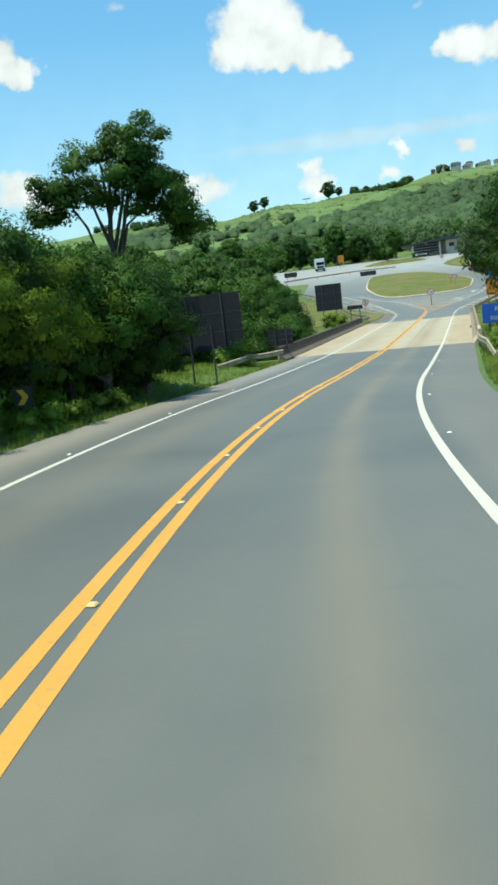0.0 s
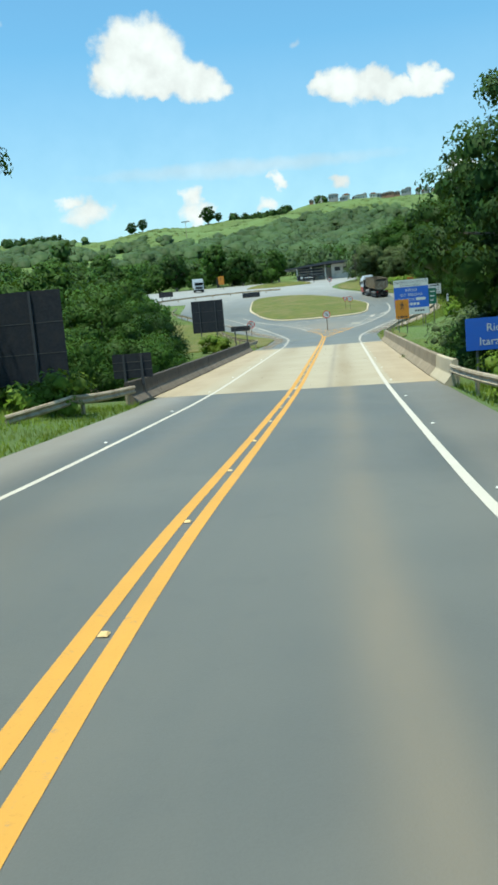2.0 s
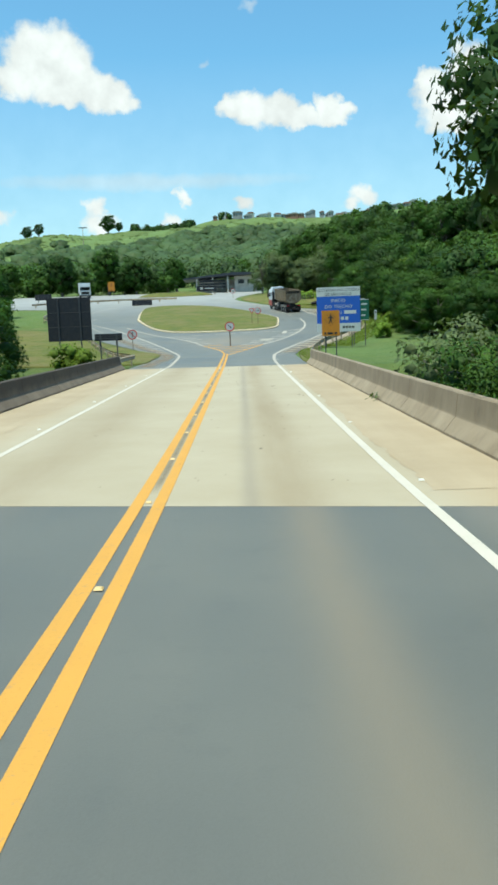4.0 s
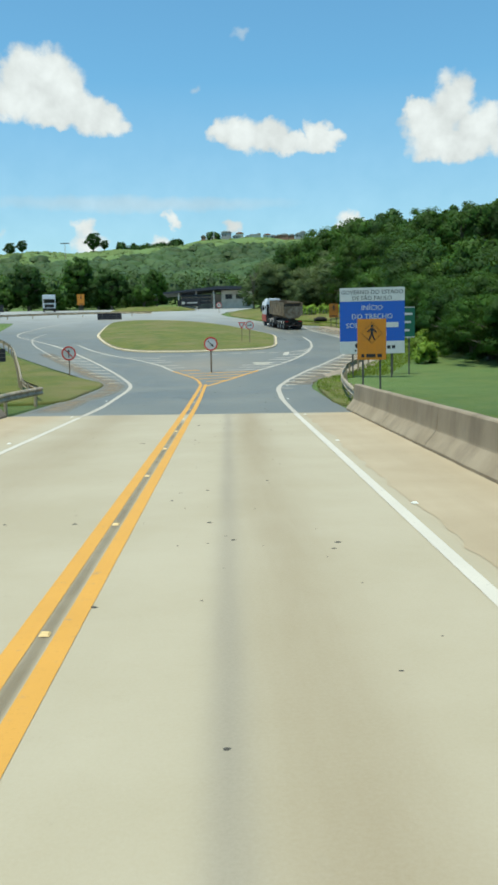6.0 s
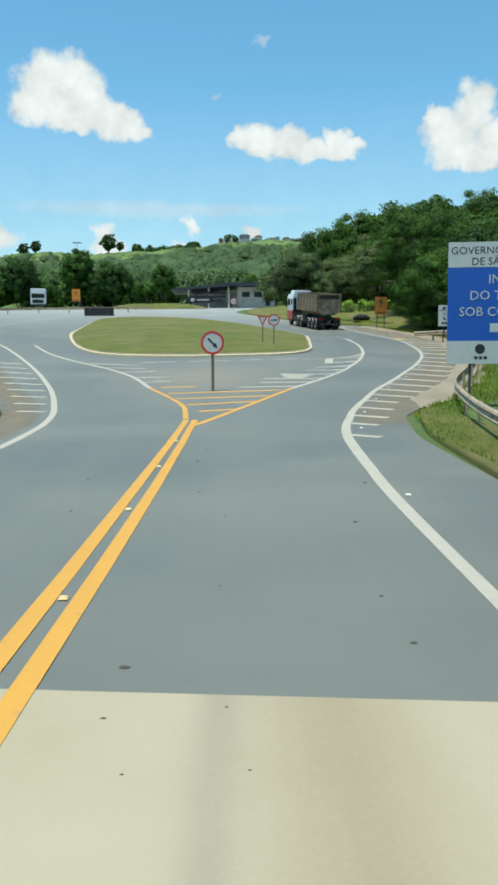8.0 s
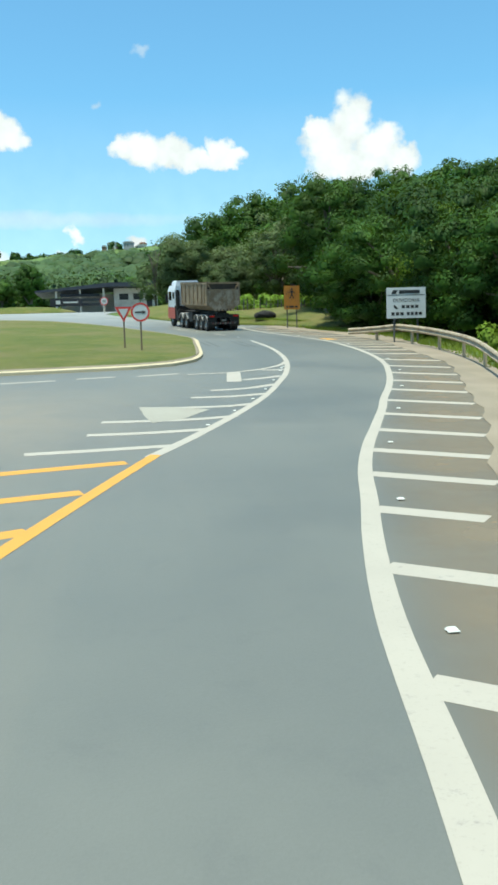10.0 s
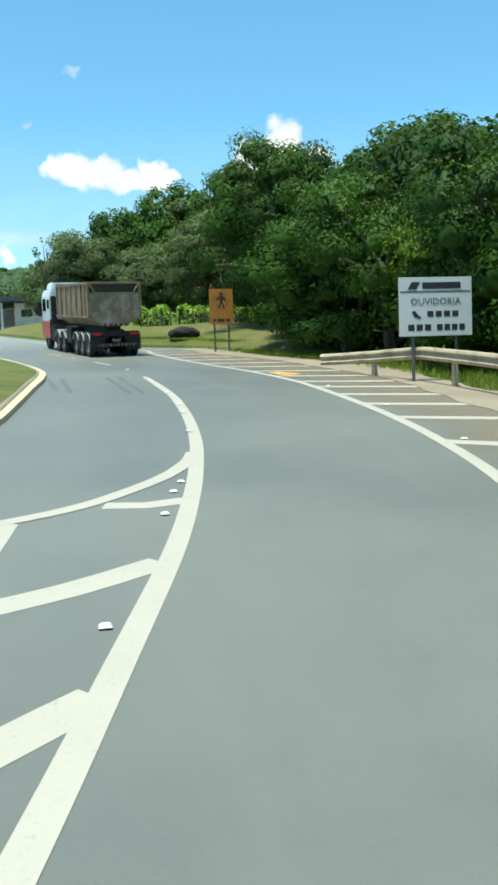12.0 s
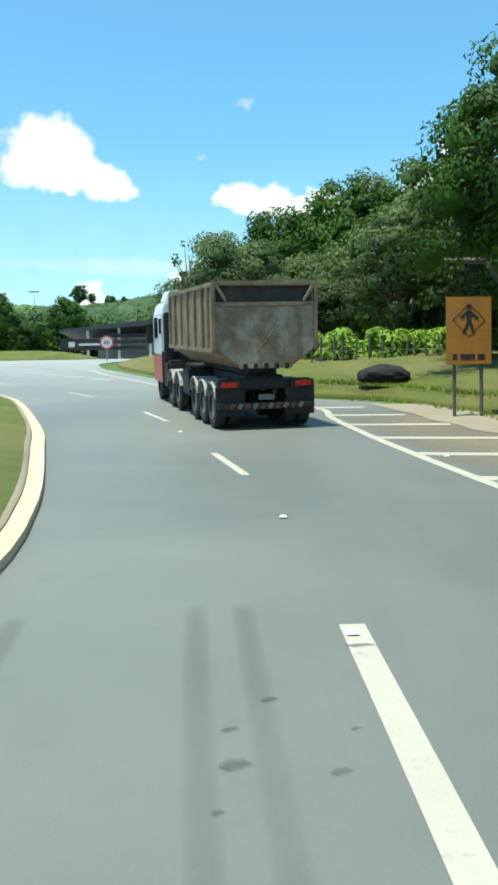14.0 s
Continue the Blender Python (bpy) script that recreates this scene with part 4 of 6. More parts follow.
def crown_blobs(rng, n, radius, height, centre_z, r0, r1, lumps=0.25):
    out = []
    for i in range(n):
        u = 1 - 2 * (i + 0.5) / n
        a = i * 2.39996 + rng.uniform(-0.4, 0.4)
        rr = math.sqrt(max(0, 1 - u * u))
        k = rng.uniform(0.55, 1.0) * (1 + lumps * math.sin(3 * a + u * 4))
        out.append(((radius * rr * math.cos(a) * k, radius * rr * math.sin(a) * k, centre_z + height * u * k), rng.uniform(r0, r1)))
    return out


def tree(name, seed, label, h, radius, base, n, r0, r1, leaves, size, leaf, bark=None, lean=(0, 0), blobs=None, core=0.66, droop=0.0, limbs=7, trunk_r=None, flatness=0.8):
    """A tree: tapered trunk with limbs, and a crown of leaf clumps."""
    rng = np.random.default_rng(seed)
    ob = new(name)
    tagged(ob, label, "tree")
    cz = (h + base) / 2
    blobs = blobs or crown_blobs(rng, n, radius, (h - base) / 2, cz, r0, r1)
    blobs = [((c[0] + lean[0] * c[2] / h, c[1] + lean[1] * c[2] / h, c[2]), r) for c, r in blobs]
    bm = bmesh.new()
    tr = trunk_r or 0.035 * h
    top = cz + (h - base) * 0.2
    path = [(lean[0] * z / h + 0.12 * math.sin(z * 0.9 + seed), lean[1] * z / h + 0.12 * math.cos(z * 0.7 + seed), z) for z in np.linspace(-0.4, top, 7)]
    tube(bm, path, [tr * k for k in (1.35, 1.0, 0.88, 0.74, 0.6, 0.45, 0.25)])
    order = rng.permutation(len(blobs))[:limbs]
    for i in order:
        c = np.array(blobs[i][0])
        z0 = rng.uniform(0.35, 0.75) * min(c[2], top)
        s = np.array([np.interp(z0, [p[2] for p in path], [p[k] for p in path]) for k in range(2)] + [z0])
        mid = (s + c) / 2 + np.array([0, 0, 0.12 * h * rng.uniform(0.2, 1)])
        tube(bm, [s, (s + mid) / 2, mid, (mid + c) / 2, c], [tr * 0.5, tr * 0.42, tr * 0.32, tr * 0.22, tr * 0.1], 5)
    part("trunk", bm, bark or BARK, ob)
    me = foliage("crown", rng, blobs, leaves, size, leaf, core, droop, flatness)
    crown = new("crown", me)
    crown.parent = ob
    return ob


def bush(name, seed, label, h, radius, n, r, leaves, size, leaf, category="bush"):
    rng = np.random.default_rng(seed)
    blobs = [((rng.uniform(-1, 1) * radius, rng.uniform(-1, 1) * radius, rng.uniform(0.15, 0.85) * h), r * rng.uniform(0.7, 1.2)) for _ in range(n)]
    ob = new(name, foliage(name, rng, blobs, leaves, size, leaf))
    return tagged(ob, label, category)


def put(ob, x, y, scale=1.0, turn=0.0, sink=0.1, tall=1.0):
    x = float(bend(x, y))
    z = float(ground_z(x, y)) - sink
    ob.matrix_basis = Matrix.Translation((x, y, z)) @ Matrix.Rotation(turn, 4, "Z") @ Matrix.Diagonal((scale, scale, scale * tall, 1))
    return ob


def again(ob, x, y, scale=1.0, turn=0.0, sink=0.1, tall=1.0):
    x = float(bend(x, y))
    z = float(ground_z(x, y)) - sink
    keep = ob.scale.copy()
    ob.scale = (1, 1, 1)
    made = copy_thing(ob, Matrix.Translation((x, y, z)) @ Matrix.Rotation(turn, 4, "Z") @ Matrix.Diagonal((scale, scale, scale * tall, 1)))
    ob.scale = keep
    return made


rt = random.Random(4)
def wood_kinds(leaves, size):
    return [
        tree("tree", 11, "dense deep-green broadleaf tree on a wooded slope", 9.0, 3.3, 1.0, 54, 0.8, 1.3, leaves, size, LEAF_DARK),
        tree("tree", 12, "rounded mid-green broadleaf tree on a wooded slope", 8.2, 3.4, 0.8, 50, 0.75, 1.25, leaves, size, LEAF_MID),
        tree("tree", 13, "tall uneven green tree on a wooded slope", 10.5, 3.0, 1.6, 54, 0.7, 1.2, leaves, size, LEAF_MID, lean=(0.6, -0.4)),
        tree("tree", 14, "bright light-green tree at a wood's edge", 7.2, 2.9, 0.5, 44, 0.7, 1.1, leaves, size, LEAF_LIGHT),
    ]


near_kinds = wood_kinds(400, 0.175)
mid_kinds = wood_kinds(190, 0.27)
kinds = wood_kinds(98, 0.42)
used = set()


def plant(pool, x, y, scale, tall=1.0, sink=0.15):
    ob = rt.choice(pool)
    turn = rt.uniform(0, 6.28)
    if ob.name in used:
        return again(ob, x, y, scale, turn, sink, tall)
    used.add(ob.name)
    return put(ob, x, y, scale, turn, sink, tall)


# wood on the slope to the right: a leafy front edge, then rows behind
edge = lambda y: float(np.interp(y, [52, 62, 72, 80, 90, 100, 107, 114, 120], [31, 26, 20.8, 20.2, 20.2, 19.8, 18.8, 18.2, 18.0]))
y = 52.0
while y < 121:
    x = edge(y) + (1.3 if 90 < y < 99 else 0.0)
    plant(near_kinds, x + rt.uniform(-0.4, 0.8), y, rt.uniform(0.72, 0.92) * (1.12 if y > 95 else 1.0), rt.uniform(0.8, 0.95), 0.9)
    plant(mid_kinds if y > 80 else kinds, x + rt.uniform(3.5, 5), y + rt.uniform(-1, 1), rt.uniform(0.88, 1.1) * (1.12 if y > 95 else 0.95), rt.uniform(0.85, 1.0))
    y += rt.uniform(3.0, 4.0)
for row, (off, step) in enumerate(((8.5, 4.2), (13.5, 4.6))):
    y = 56.0 + row * 2
    while y < 150:
        x = edge(min(y, 120)) + off + rt.uniform(-1.2, 1.2)
        plant(kinds[:3], x, y, rt.uniform(0.75, 0.9), rt.uniform(0.7, 0.85))
        y += step * rt.uniform(0.8, 1.2)


def deep_wood(name, seed, spots, leaf, label, leaves=70, size=0.95):
    """The inside of a wood, tree behind tree, in one mesh of leafy clumps."""
    rng = np.random.default_rng(seed)
    blobs = []
    for x, y, s in spots:
        x = float(bend(x, y))
        z = float(ground_z(x, y))
        h, r = 9.0 * s * rng.uniform(0.85, 1.15), 3.2 * s
        for c, q in crown_blobs(rng, 14, r, h * 0.42, h * 0.55, 1.1 * s, 1.8 * s):
            blobs.append(((c[0] + x, c[1] + y, c[2] + z), q))
    ob = new(name, foliage(name, rng, blobs, leaves, size, leaf, core=0.75))
    return tagged(ob, label, "wood", kind="stuff")


spots = [(edge(min(y, 120)) + off + rt.uniform(-1.5, 1.5), y + rt.uniform(-2, 2), rt.uniform(0.58, 0.78)) for off, st in ((19, 5), (25, 5.5), (32, 6), (40, 6.5), (50, 7.5)) for y in np.arange(54, 205, st)]
spots += [(x + rt.uniform(-1.3, 1.3) + 3, y + rt.uniform(-1.5, 1.5), rt.uniform(0.85, 1.15)) for x in np.arange(9, 32, 4.4) for y in np.arange(158, 206, 5.2) if x > 9 + max(0, y - 185) * 0.1]
deep_wood("hill_wood", 23, spots[::2], LEAF_DARK, "dense dark green wood on a slope")
deep_wood("hill_wood", 24, spots[1::2], LEAF_MID, "dense mid-green wood on a slope")

grey = tree("tree", 31, "dense grey-green willowy tree on a lawn", 7.6, 3.6, 0.2, 84, 0.8, 1.25, 360, 0.22, LEAF_GREY)


def rise(ob, x, y, top, turn, wide=1.0):
    """Stands a copy of a tree so that its crown ends at the height top."""
    h = max(v.co.z for c in ob.children for v in c.data.vertices)
    k = (top - float(ground_z(x, y))) / h
    return again(ob, x, y, k * wide, turn, 0.2, 1 / wide)


put(grey, 7.6, 151.0, 1.06, 0.3, 0.2)
rise(grey, 10.8, 152.5, 16.2, 2.0)
rise(grey, 14.6, 153.5, 17.0, 4.0)
rise(grey, 12.6, 147.5, 14.2, 5.2)
for i, (x, y, top) in enumerate(((11.6, 162, 20.2), (14.6, 163, 21.9), (18.2, 161, 22.4), (22.0, 164, 24.2), (26.5, 164, 24.4), (31, 165, 24.9), (36, 163, 25.6), (41, 161, 26.2), (46, 160, 26.4), (51, 158, 26.4), (20.5, 155, 19.5), (25, 154, 20.5), (30, 154, 21.5), (16.5, 156.5, 18.5))):
    k = (0, 1, 2, 1)[i % 4]
    rise(mid_kinds[k], x, y, top + 0.6, i * 1.7, 0.95)
olive = tree("tree", 32, "sparse olive-brown tree with visible branches", 9.5, 3.2, 1.5, 56, 0.65, 1.05, 200, 0.24, LEAF_GREY, BARK, core=0.5, limbs=16)
put(olive, 16.2, 138.5, 0.95, 0.5, 0.2)
again(olive, 19.5, 135.0, 1.05, 2.5, 0.2)
again(near_kinds[0], 20.0, 127.0, 1.25, 1.0, 0.2, 1.05)
again(near_kinds[2], 17.9, 122.6, 1.1, 2.2, 0.2, 1.05)
again(near_kinds[0], 22.5, 131.0, 1.2, 3.1, 0.2)
again(kinds[1], 23.0, 139.0, 1.2, 5.1, 0.2)
again(kinds[1], 19.0, 145.0, 1.1, 4.1, 0.2)

# woods left of the road and along the river
tall_blobs = []
rng = np.random.default_rng(5)
for cx, cy, cz, sx, sz, n in ((0.6, 0, 12.6, 2.5, 1.7, 34), (-2.9, 0, 11.0, 1.4, 0.9, 13), (3.4, 0, 10.0, 1.5, 1.3, 16), (1.0, 0.2, 10.8, 2.2, 0.9, 14), (4.6, 0, 8.4, 1.2, 0.8, 9), (-3.9, 0, 9.6, 0.9, 0.5, 5)):
    for _ in range(n):
        tall_blobs.append(((cx + rng.uniform(-1, 1) * sx * 0.95, cy + rng.uniform(-1, 1) * sx * 0.9, cz + rng.uniform(-1, 1) * sz * 0.9), rng.uniform(0.7, 1.15)))
tall = tree("tree", 41, "tall open-crowned tree with bare lower limbs", 15, 4, 7, 0, 0, 0, 340, 0.2, LEAF_MID, BARK_DARK, lean=(0.8, 0), blobs=tall_blobs, core=0.6, limbs=9, trunk_r=0.26, flatness=0.75)
put(tall, -14.4, -7.5, 0.98, 0.0, 0.3)
hedge_spots = [(-8.3, -21.6, 0.66), (-8.6, -24.6, 0.72), (-9.2, -20.2, 0.62), (-8.9, -23.0, 0.66), (-9.0, -26.0, 0.70), (-8.8, -29.2, 0.66), (-8.9, -32.4, 0.72), (-8.7, -35.6, 0.7), (-8.9, -38.8, 0.75), (-8.9, -42.2, 0.74), (-8.9, -46, 0.8), (-9, -50, 0.8), (-11.4, -18.6, 0.7), (-11.6, -22.5, 0.85),
               (-9.6, -23.5, 0.72), (-10.2, -27.5, 0.8), (-9.5, -31.5, 0.76), (-9.9, -36, 0.85), (-9.6, -40.5, 0.8), (-9.8, -45, 0.85), (-10, -50, 0.9), (-10, -55, 0.9),
               (-13, -22, 0.85), (-14, -27, 0.95), (-13.6, -33, 0.95), (-14, -39, 0.95), (-14, -45, 0.95), (-17.5, -20, 0.9), (-18, -28, 1), (-18, -36, 1), (-18, -44, 1), (-14, -52, 1)]
overhang = tree("tree", 15, "broad yellow-green tree overhanging a road verge", 6.6, 2.5, 2.0, 46, 0.7, 1.1, 400, 0.165, LEAF_OLIVE, BARK_DARK)
used.add(overhang.name)
for i, (x, y, s) in enumerate(hedge_spots):
    front = x > -10.3
    cx = float(centre_x(y)) * 0.8
    if i < 12 and y < -25:
        (put if i == 4 else again)(overhang, x + 0.15 + cx, y, s * 1.06, rt.uniform(0, 6), 0.3)
    else:
        plant((near_kinds[0], near_kinds[1], near_kinds[0]) if front else kinds[1:], x + (0.75 if front and y > -25 else 0.2 if front else 0.0) + cx, y, s * (0.95 if front else 0.9), 1.05, 0.5)
for x, y, s in ((-13.5, -15, 0.62), (-17, -14, 0.8), (-21, -10, 0.9), (-20, -2, 0.9), (-16, 3, 0.8), (-13, 7, 0.75), (-25, 2, 1), (-24, 10, 1), (-18, 12, 0.95), (-14, 15, 0.95), (-11.5, 21, 0.98), (-15, 24, 1.1),
                (-13, 29.5, 1.02), (-19, 20, 1.1), (-20, 30, 1.1), (-14.5, 36, 0.85), (-18, 40, 0.95), (-16.5, 46.5, 0.72), (-24, 38, 1.1), (-21, 52, 0.85), (-19.5, 58, 0.7), (-26, 48, 1.0), (-27, 60, 1.0), (-24, 68, 0.85),
                (-32, 40, 1.2), (-34, 55, 1.2), (-33, 72, 1.1), (-29, 82, 0.9), (-36, 90, 1.1), (-33, 103, 0.95), (-40, 110, 1.1), (-38, 122, 0.9), (-44, 100, 1.2), (-46, 84, 1.2), (-42, 66, 1.2), (-52, 118, 1.2), (-50, 130, 1.1), (-60, 122, 1.2), (-44, 132, 0.8)):
    plant(near_kinds[:3] if x > -15.2 and y < 40 else kinds[:3], x, y, s, 1.0, 0.3)
spots = [(rt.uniform(-95, -38), rt.uniform(-40, 128), rt.uniform(1.0, 1.3)) for _ in range(60)] + [(rt.uniform(-42, -26), rt.uniform(-60, 25), rt.uniform(0.95, 1.2)) for _ in range(30)]
deep_wood("river_wood", 25, spots[::2], LEAF_DARK, "dark wood along a river valley")
deep_wood("river_wood", 26, spots[1::2], LEAF_MID, "mixed green wood along a river valley")

# right bank beside the bridge
mimosa = tree("tree", 51, "tall dark feathery-leaved tree on a river bank", 13.4, 4.9, 2.6, 130, 0.8, 1.4, 400, 0.2, LEAF_DARK, BARK, lean=(-0.5, 0), core=0.66, droop=0.5, limbs=14, trunk_r=0.3)
put(mimosa, 10.9, 4.6, 1.0, 2.4, 0.3)
again(mimosa, 14.6, 5.6, 1.05, 1.0, 0.3)
again(mimosa, 16.5, 8.5, 0.9, 2.0, 0.3)
again(mimosa, 17.5, -1.0, 0.8, 4.0, 0.3)
for x, y, s in ((16.5, -6, 0.7), (21, -4, 0.9), (25, 5, 1), (27, 18, 1), (30, 30, 1), (24, 34, 0.9), (34, 42, 1), (36, 10, 1.1), (18, -14, 0.8), (22, -20, 0.9), (17, -26, 0.8), (24, -32, 1)):
    plant(kinds[:3], x, y, s, 1.0, 0.3)
gnarled = tree("tree", 52, "low gnarled tree with twisted dark limbs", 7.0, 3.0, 4.0, 30, 0.6, 0.95, 60, 0.24, LEAF_GREY, BARK, lean=(-0.8, 0), core=0.45, limbs=18, trunk_r=0.2)
put(gnarled, 10.8, 21.5, 1.0, 0.0, 0.2)
for x, y, s, k in ((8.4, 14.5, 0.78, 1), (9.4, 27.0, 0.72, 3), (11.6, 30.5, 0.72, 1), (8.9, 9.5, 0.68, 3), (13.6, 24.5, 0.85, 3), (13.0, 15.5, 0.9, 1), (10.2, 7.0, 0.9, 0), (12.6, 9.5, 1.05, 0), (9.2, 18.2, 0.74, 3), (8.7, 24.2, 0.66, 3), (11.2, 17.8, 0.9, 1), (8.6, 31.5, 0.55, 3)):
    again(near_kinds[k], x, y, s, rt.uniform(0, 6), 0.3, 0.9)
shrub = bush("bush", 61, "leafy green bush in roadside grass", 0.9, 0.6, 14, 0.35, 70, 0.13, LEAF_LIGHT)
put(shrub, -7.7, -6.8, 1.5)
for x, y, s in ((-8.8, -24.2, 1.3), (-8.5, -29, 1.4), (-8.4, -33.5, 1.3), (-7.8, -37.5, 1.2), (-7.4, -42, 1.3), (-10.5, 46.5, 1.6), (-9.6, 44.8, 1.3), (6.9, -9.5, 0.9), (7.6, -6.2, 1.2), (7.0, 4.5, 1.2), (17.2, 84.5, 1.4), (16.2, 79.5, 1.3), (15.2, 75, 1.4), (18.4, 91, 1.3), (18.4, 100.5, 1.2)):
    again(shrub, x, y, s * 1.1, rt.uniform(0, 6))
for y in np.arange(-46.0, -26.0, 1.7):
    again(shrub, -6.95 + rt.uniform(-0.3, 0.15) + float(centre_x(y)) * 0.9, y, rt.uniform(0.55, 0.85), rt.uniform(0, 6))

# a small round tree on the far mound, and a bare one at the end of the grey trees
lone = tree("tree", 71, "small round-crowned tree on a grass mound", 4.6, 2.0, 1.3, 30, 0.6, 0.9, 60, 0.3, LEAF_MID)
put(lone, -15.4, 176.0, 1.0)
bare_blobs = [((math.cos(k * 1.9) * 1.0, math.sin(k * 1.9) * 0.8, 5.2 + (k % 5) * 0.55), 0.3) for k in range(14)]
bare = tree("tree", 72, "thin half-bare tree with dark twigs", 8.2, 1.4, 4, 0, 0, 0, 12, 0.25, LEAF_DARK, BARK, blobs=bare_blobs, core=0.0, limbs=14, trunk_r=0.12)
put(bare, 4.9, 150.5, 1.0)


def wood_stuff(name, seed, count, spot, leaves, size, r0, r1, leaf, label, lift=0.6, core=0.8, flatness=1.0):
    """A whole far wood in one mesh of leafy clumps."""
    rng = np.random.default_rng(seed)
    blobs = []
    while len(blobs) < count:
        x, y, h = spot(rng)
        if x is None:
            continue
        z = float(ground_z(x, y))
        r = rng.uniform(r0, r1)
        blobs.append(((x, y, z + h), r))
        blobs.append(((x + rng.normal() * r * 0.6, y + rng.normal() * r * 0.6, z + h * 0.45), r * 1.1))
    ob = new(name, foliage(name, rng, blobs, leaves, size, leaf, core=core, flatness=flatness, lift=lift))
    return tagged(ob, label, "wood", kind="stuff")


def near_spot(rng):
    x, y = rng.uniform(-130, 70), rng.uniform(226, 330)
    return (x, y, rng.uniform(2.5, 6.5)) if not (-14 < x < 12 and y < 232) else (None, 0, 0)


def patch(x, y):
    return math.sin(x * 0.021 + 1.0) + math.sin(y * 0.016 + x * 0.007) + 0.6 * math.sin(x * 0.05 - y * 0.03)


def slope_spot(rng):
    y = 320 + 480 * rng.uniform(0, 1) ** 1.3
    x = rng.uniform(-0.45, 0.32) * y
    k = patch(x, y) - (y - 470) / 130
    return (x, y, rng.uniform(2.5, 5.5)) if k + rng.normal() * 0.4 > -0.1 else (None, 0, 0)


def scrub_spot(rng):
    y = rng.uniform(420, 950)
    return rng.uniform(-0.45, 0.32) * y, y, rng.uniform(-0.4, 0.4)


def ridge_spot(rng):
    x = rng.uniform(-430, 0)
    if math.sin(x * 0.05) + math.sin(x * 0.017 + 2) < 0.25:
        return None, 0, 0
    return x, rng.uniform(930, 985), rng.uniform(2, 6)


wood_stuff("far_wood", 81, 420, near_spot, 150, 0.95, 2.2, 3.8, LEAF_MID, "dark green belt of trees beyond the roundabout")
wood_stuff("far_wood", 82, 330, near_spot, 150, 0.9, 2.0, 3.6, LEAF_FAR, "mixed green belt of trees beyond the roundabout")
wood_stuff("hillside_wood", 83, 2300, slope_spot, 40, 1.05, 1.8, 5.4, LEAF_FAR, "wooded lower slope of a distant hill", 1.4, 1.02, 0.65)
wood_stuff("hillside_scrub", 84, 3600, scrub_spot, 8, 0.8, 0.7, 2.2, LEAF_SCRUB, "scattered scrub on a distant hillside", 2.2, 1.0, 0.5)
wood_stuff("ridge_trees", 85, 170, ridge_spot, 40, 2.2, 2.2, 4.2, LEAF_DARK, "trees along a distant ridge")
for x, y, s in ((-138, 905, 2.2), (-128, 915, 1.2), (-210, 900, 1.5), (-225, 910, 1.6)):
    again(kinds[0], x, y, s, 0.5)

for x, s in ((-62, 1.0), (-55, 0.8), (-49, 1.15), (-44, 0.7), (-37, 1.2), (-33, 0.9), (-28, 1.05), (-22, 0.7), (-17, 0.85), (14, 0.9), (18, 1.1), (23, 0.8), (28, 1.2), (-70, 1.2), (-78, 0.9)):
    plant(kinds[:3], x + rt.uniform(-1.5, 1.5), 222 + rt.uniform(-3, 5), s, rt.uniform(0.85, 1.15), 0.4)

# ---- guardrails ----
def guardrail(pts, label, dip_start=False, dip_end=False, gap=3.8, swell=0.0, dip=0.5):
    """W-beam guardrail on steel posts along a curve."""
    q = spline([(bend(x, y), y) for x, y in pts], 0.5)
    ob = new("guardrail")
    tagged(ob, label, "guardrail")
    t = np.gradient(q, axis=0)
    t /= np.linalg.norm(t, axis=1)[:, None]
    nrm = np.stack([-t[:, 1], t[:, 0]], 1)
    prof = [(0.0, 0.44), (0.05, 0.47), (0.075, 0.52), (0.02, 0.57), (0.0, 0.60), (0.02, 0.63), (0.075, 0.68), (0.05, 0.73), (0.0, 0.76)]
    n = len(q)
    verts, faces = [], []
    for i in range(n):
        drop = 0.0
        if dip_start:
            drop = max(drop, 1 - i * 0.5 / 3.5)
        if dip_end:
            drop = max(drop, 1 - (n - 1 - i) * 0.5 / 3.5)
        z = float(np.maximum(road_z(q[i, 1]), ground_z(q[i, 0], q[i, 1]))) - dip * max(0, drop) + swell * float(smooth(78, 88, q[i, 1]))
        for side in (0, 0.006):
            verts += [(q[i, 0] + nrm[i, 0] * (o + side), q[i, 1] + nrm[i, 1] * (o + side), z + h) for o, h in prof]
    m = len(prof)
    for i in range(n - 1):
        for k in range(m - 1):
            a, b = i * 2 * m + k, (i + 1) * 2 * m + k
            faces.append((a, b, b + 1, a + 1))
            faces.append((a + m, a + m + 1, b + m + 1, b + m))
    mesh_object("beam", verts, faces, STEEL, ob)
    d = 0.6
    s = np.concatenate([[0], np.cumsum(np.linalg.norm(np.diff(q, axis=0), axis=1))])
    while d < s[-1] - 0.3:
        x, y = np.interp(d, s, q[:, 0]), np.interp(d, s, q[:, 1])
        z = float(np.maximum(road_z(y), ground_z(x, y))) + swell * float(smooth(78, 88, y))
        low = 0.0
        if dip_start:
            low = max(low, 1 - d / 3.5)
        if dip_end:
            low = max(low, 1 - (s[-1] - d) / 3.5)
        k = np.argmin(abs(s - d))
        off = nrm[k] * -0.09
        post = part("post", boxed(-0.05, 0.05, -0.075, 0.075, -0.9, 0.72 - dip * max(0, low), 0.01), STEEL, ob)
        post.matrix_basis = Matrix.Translation((x + off[0], y + off[1], z)) @ Matrix.Rotation(math.atan2(nrm[k][1], nrm[k][0]), 4, "Z")
        d += gap
    return ob


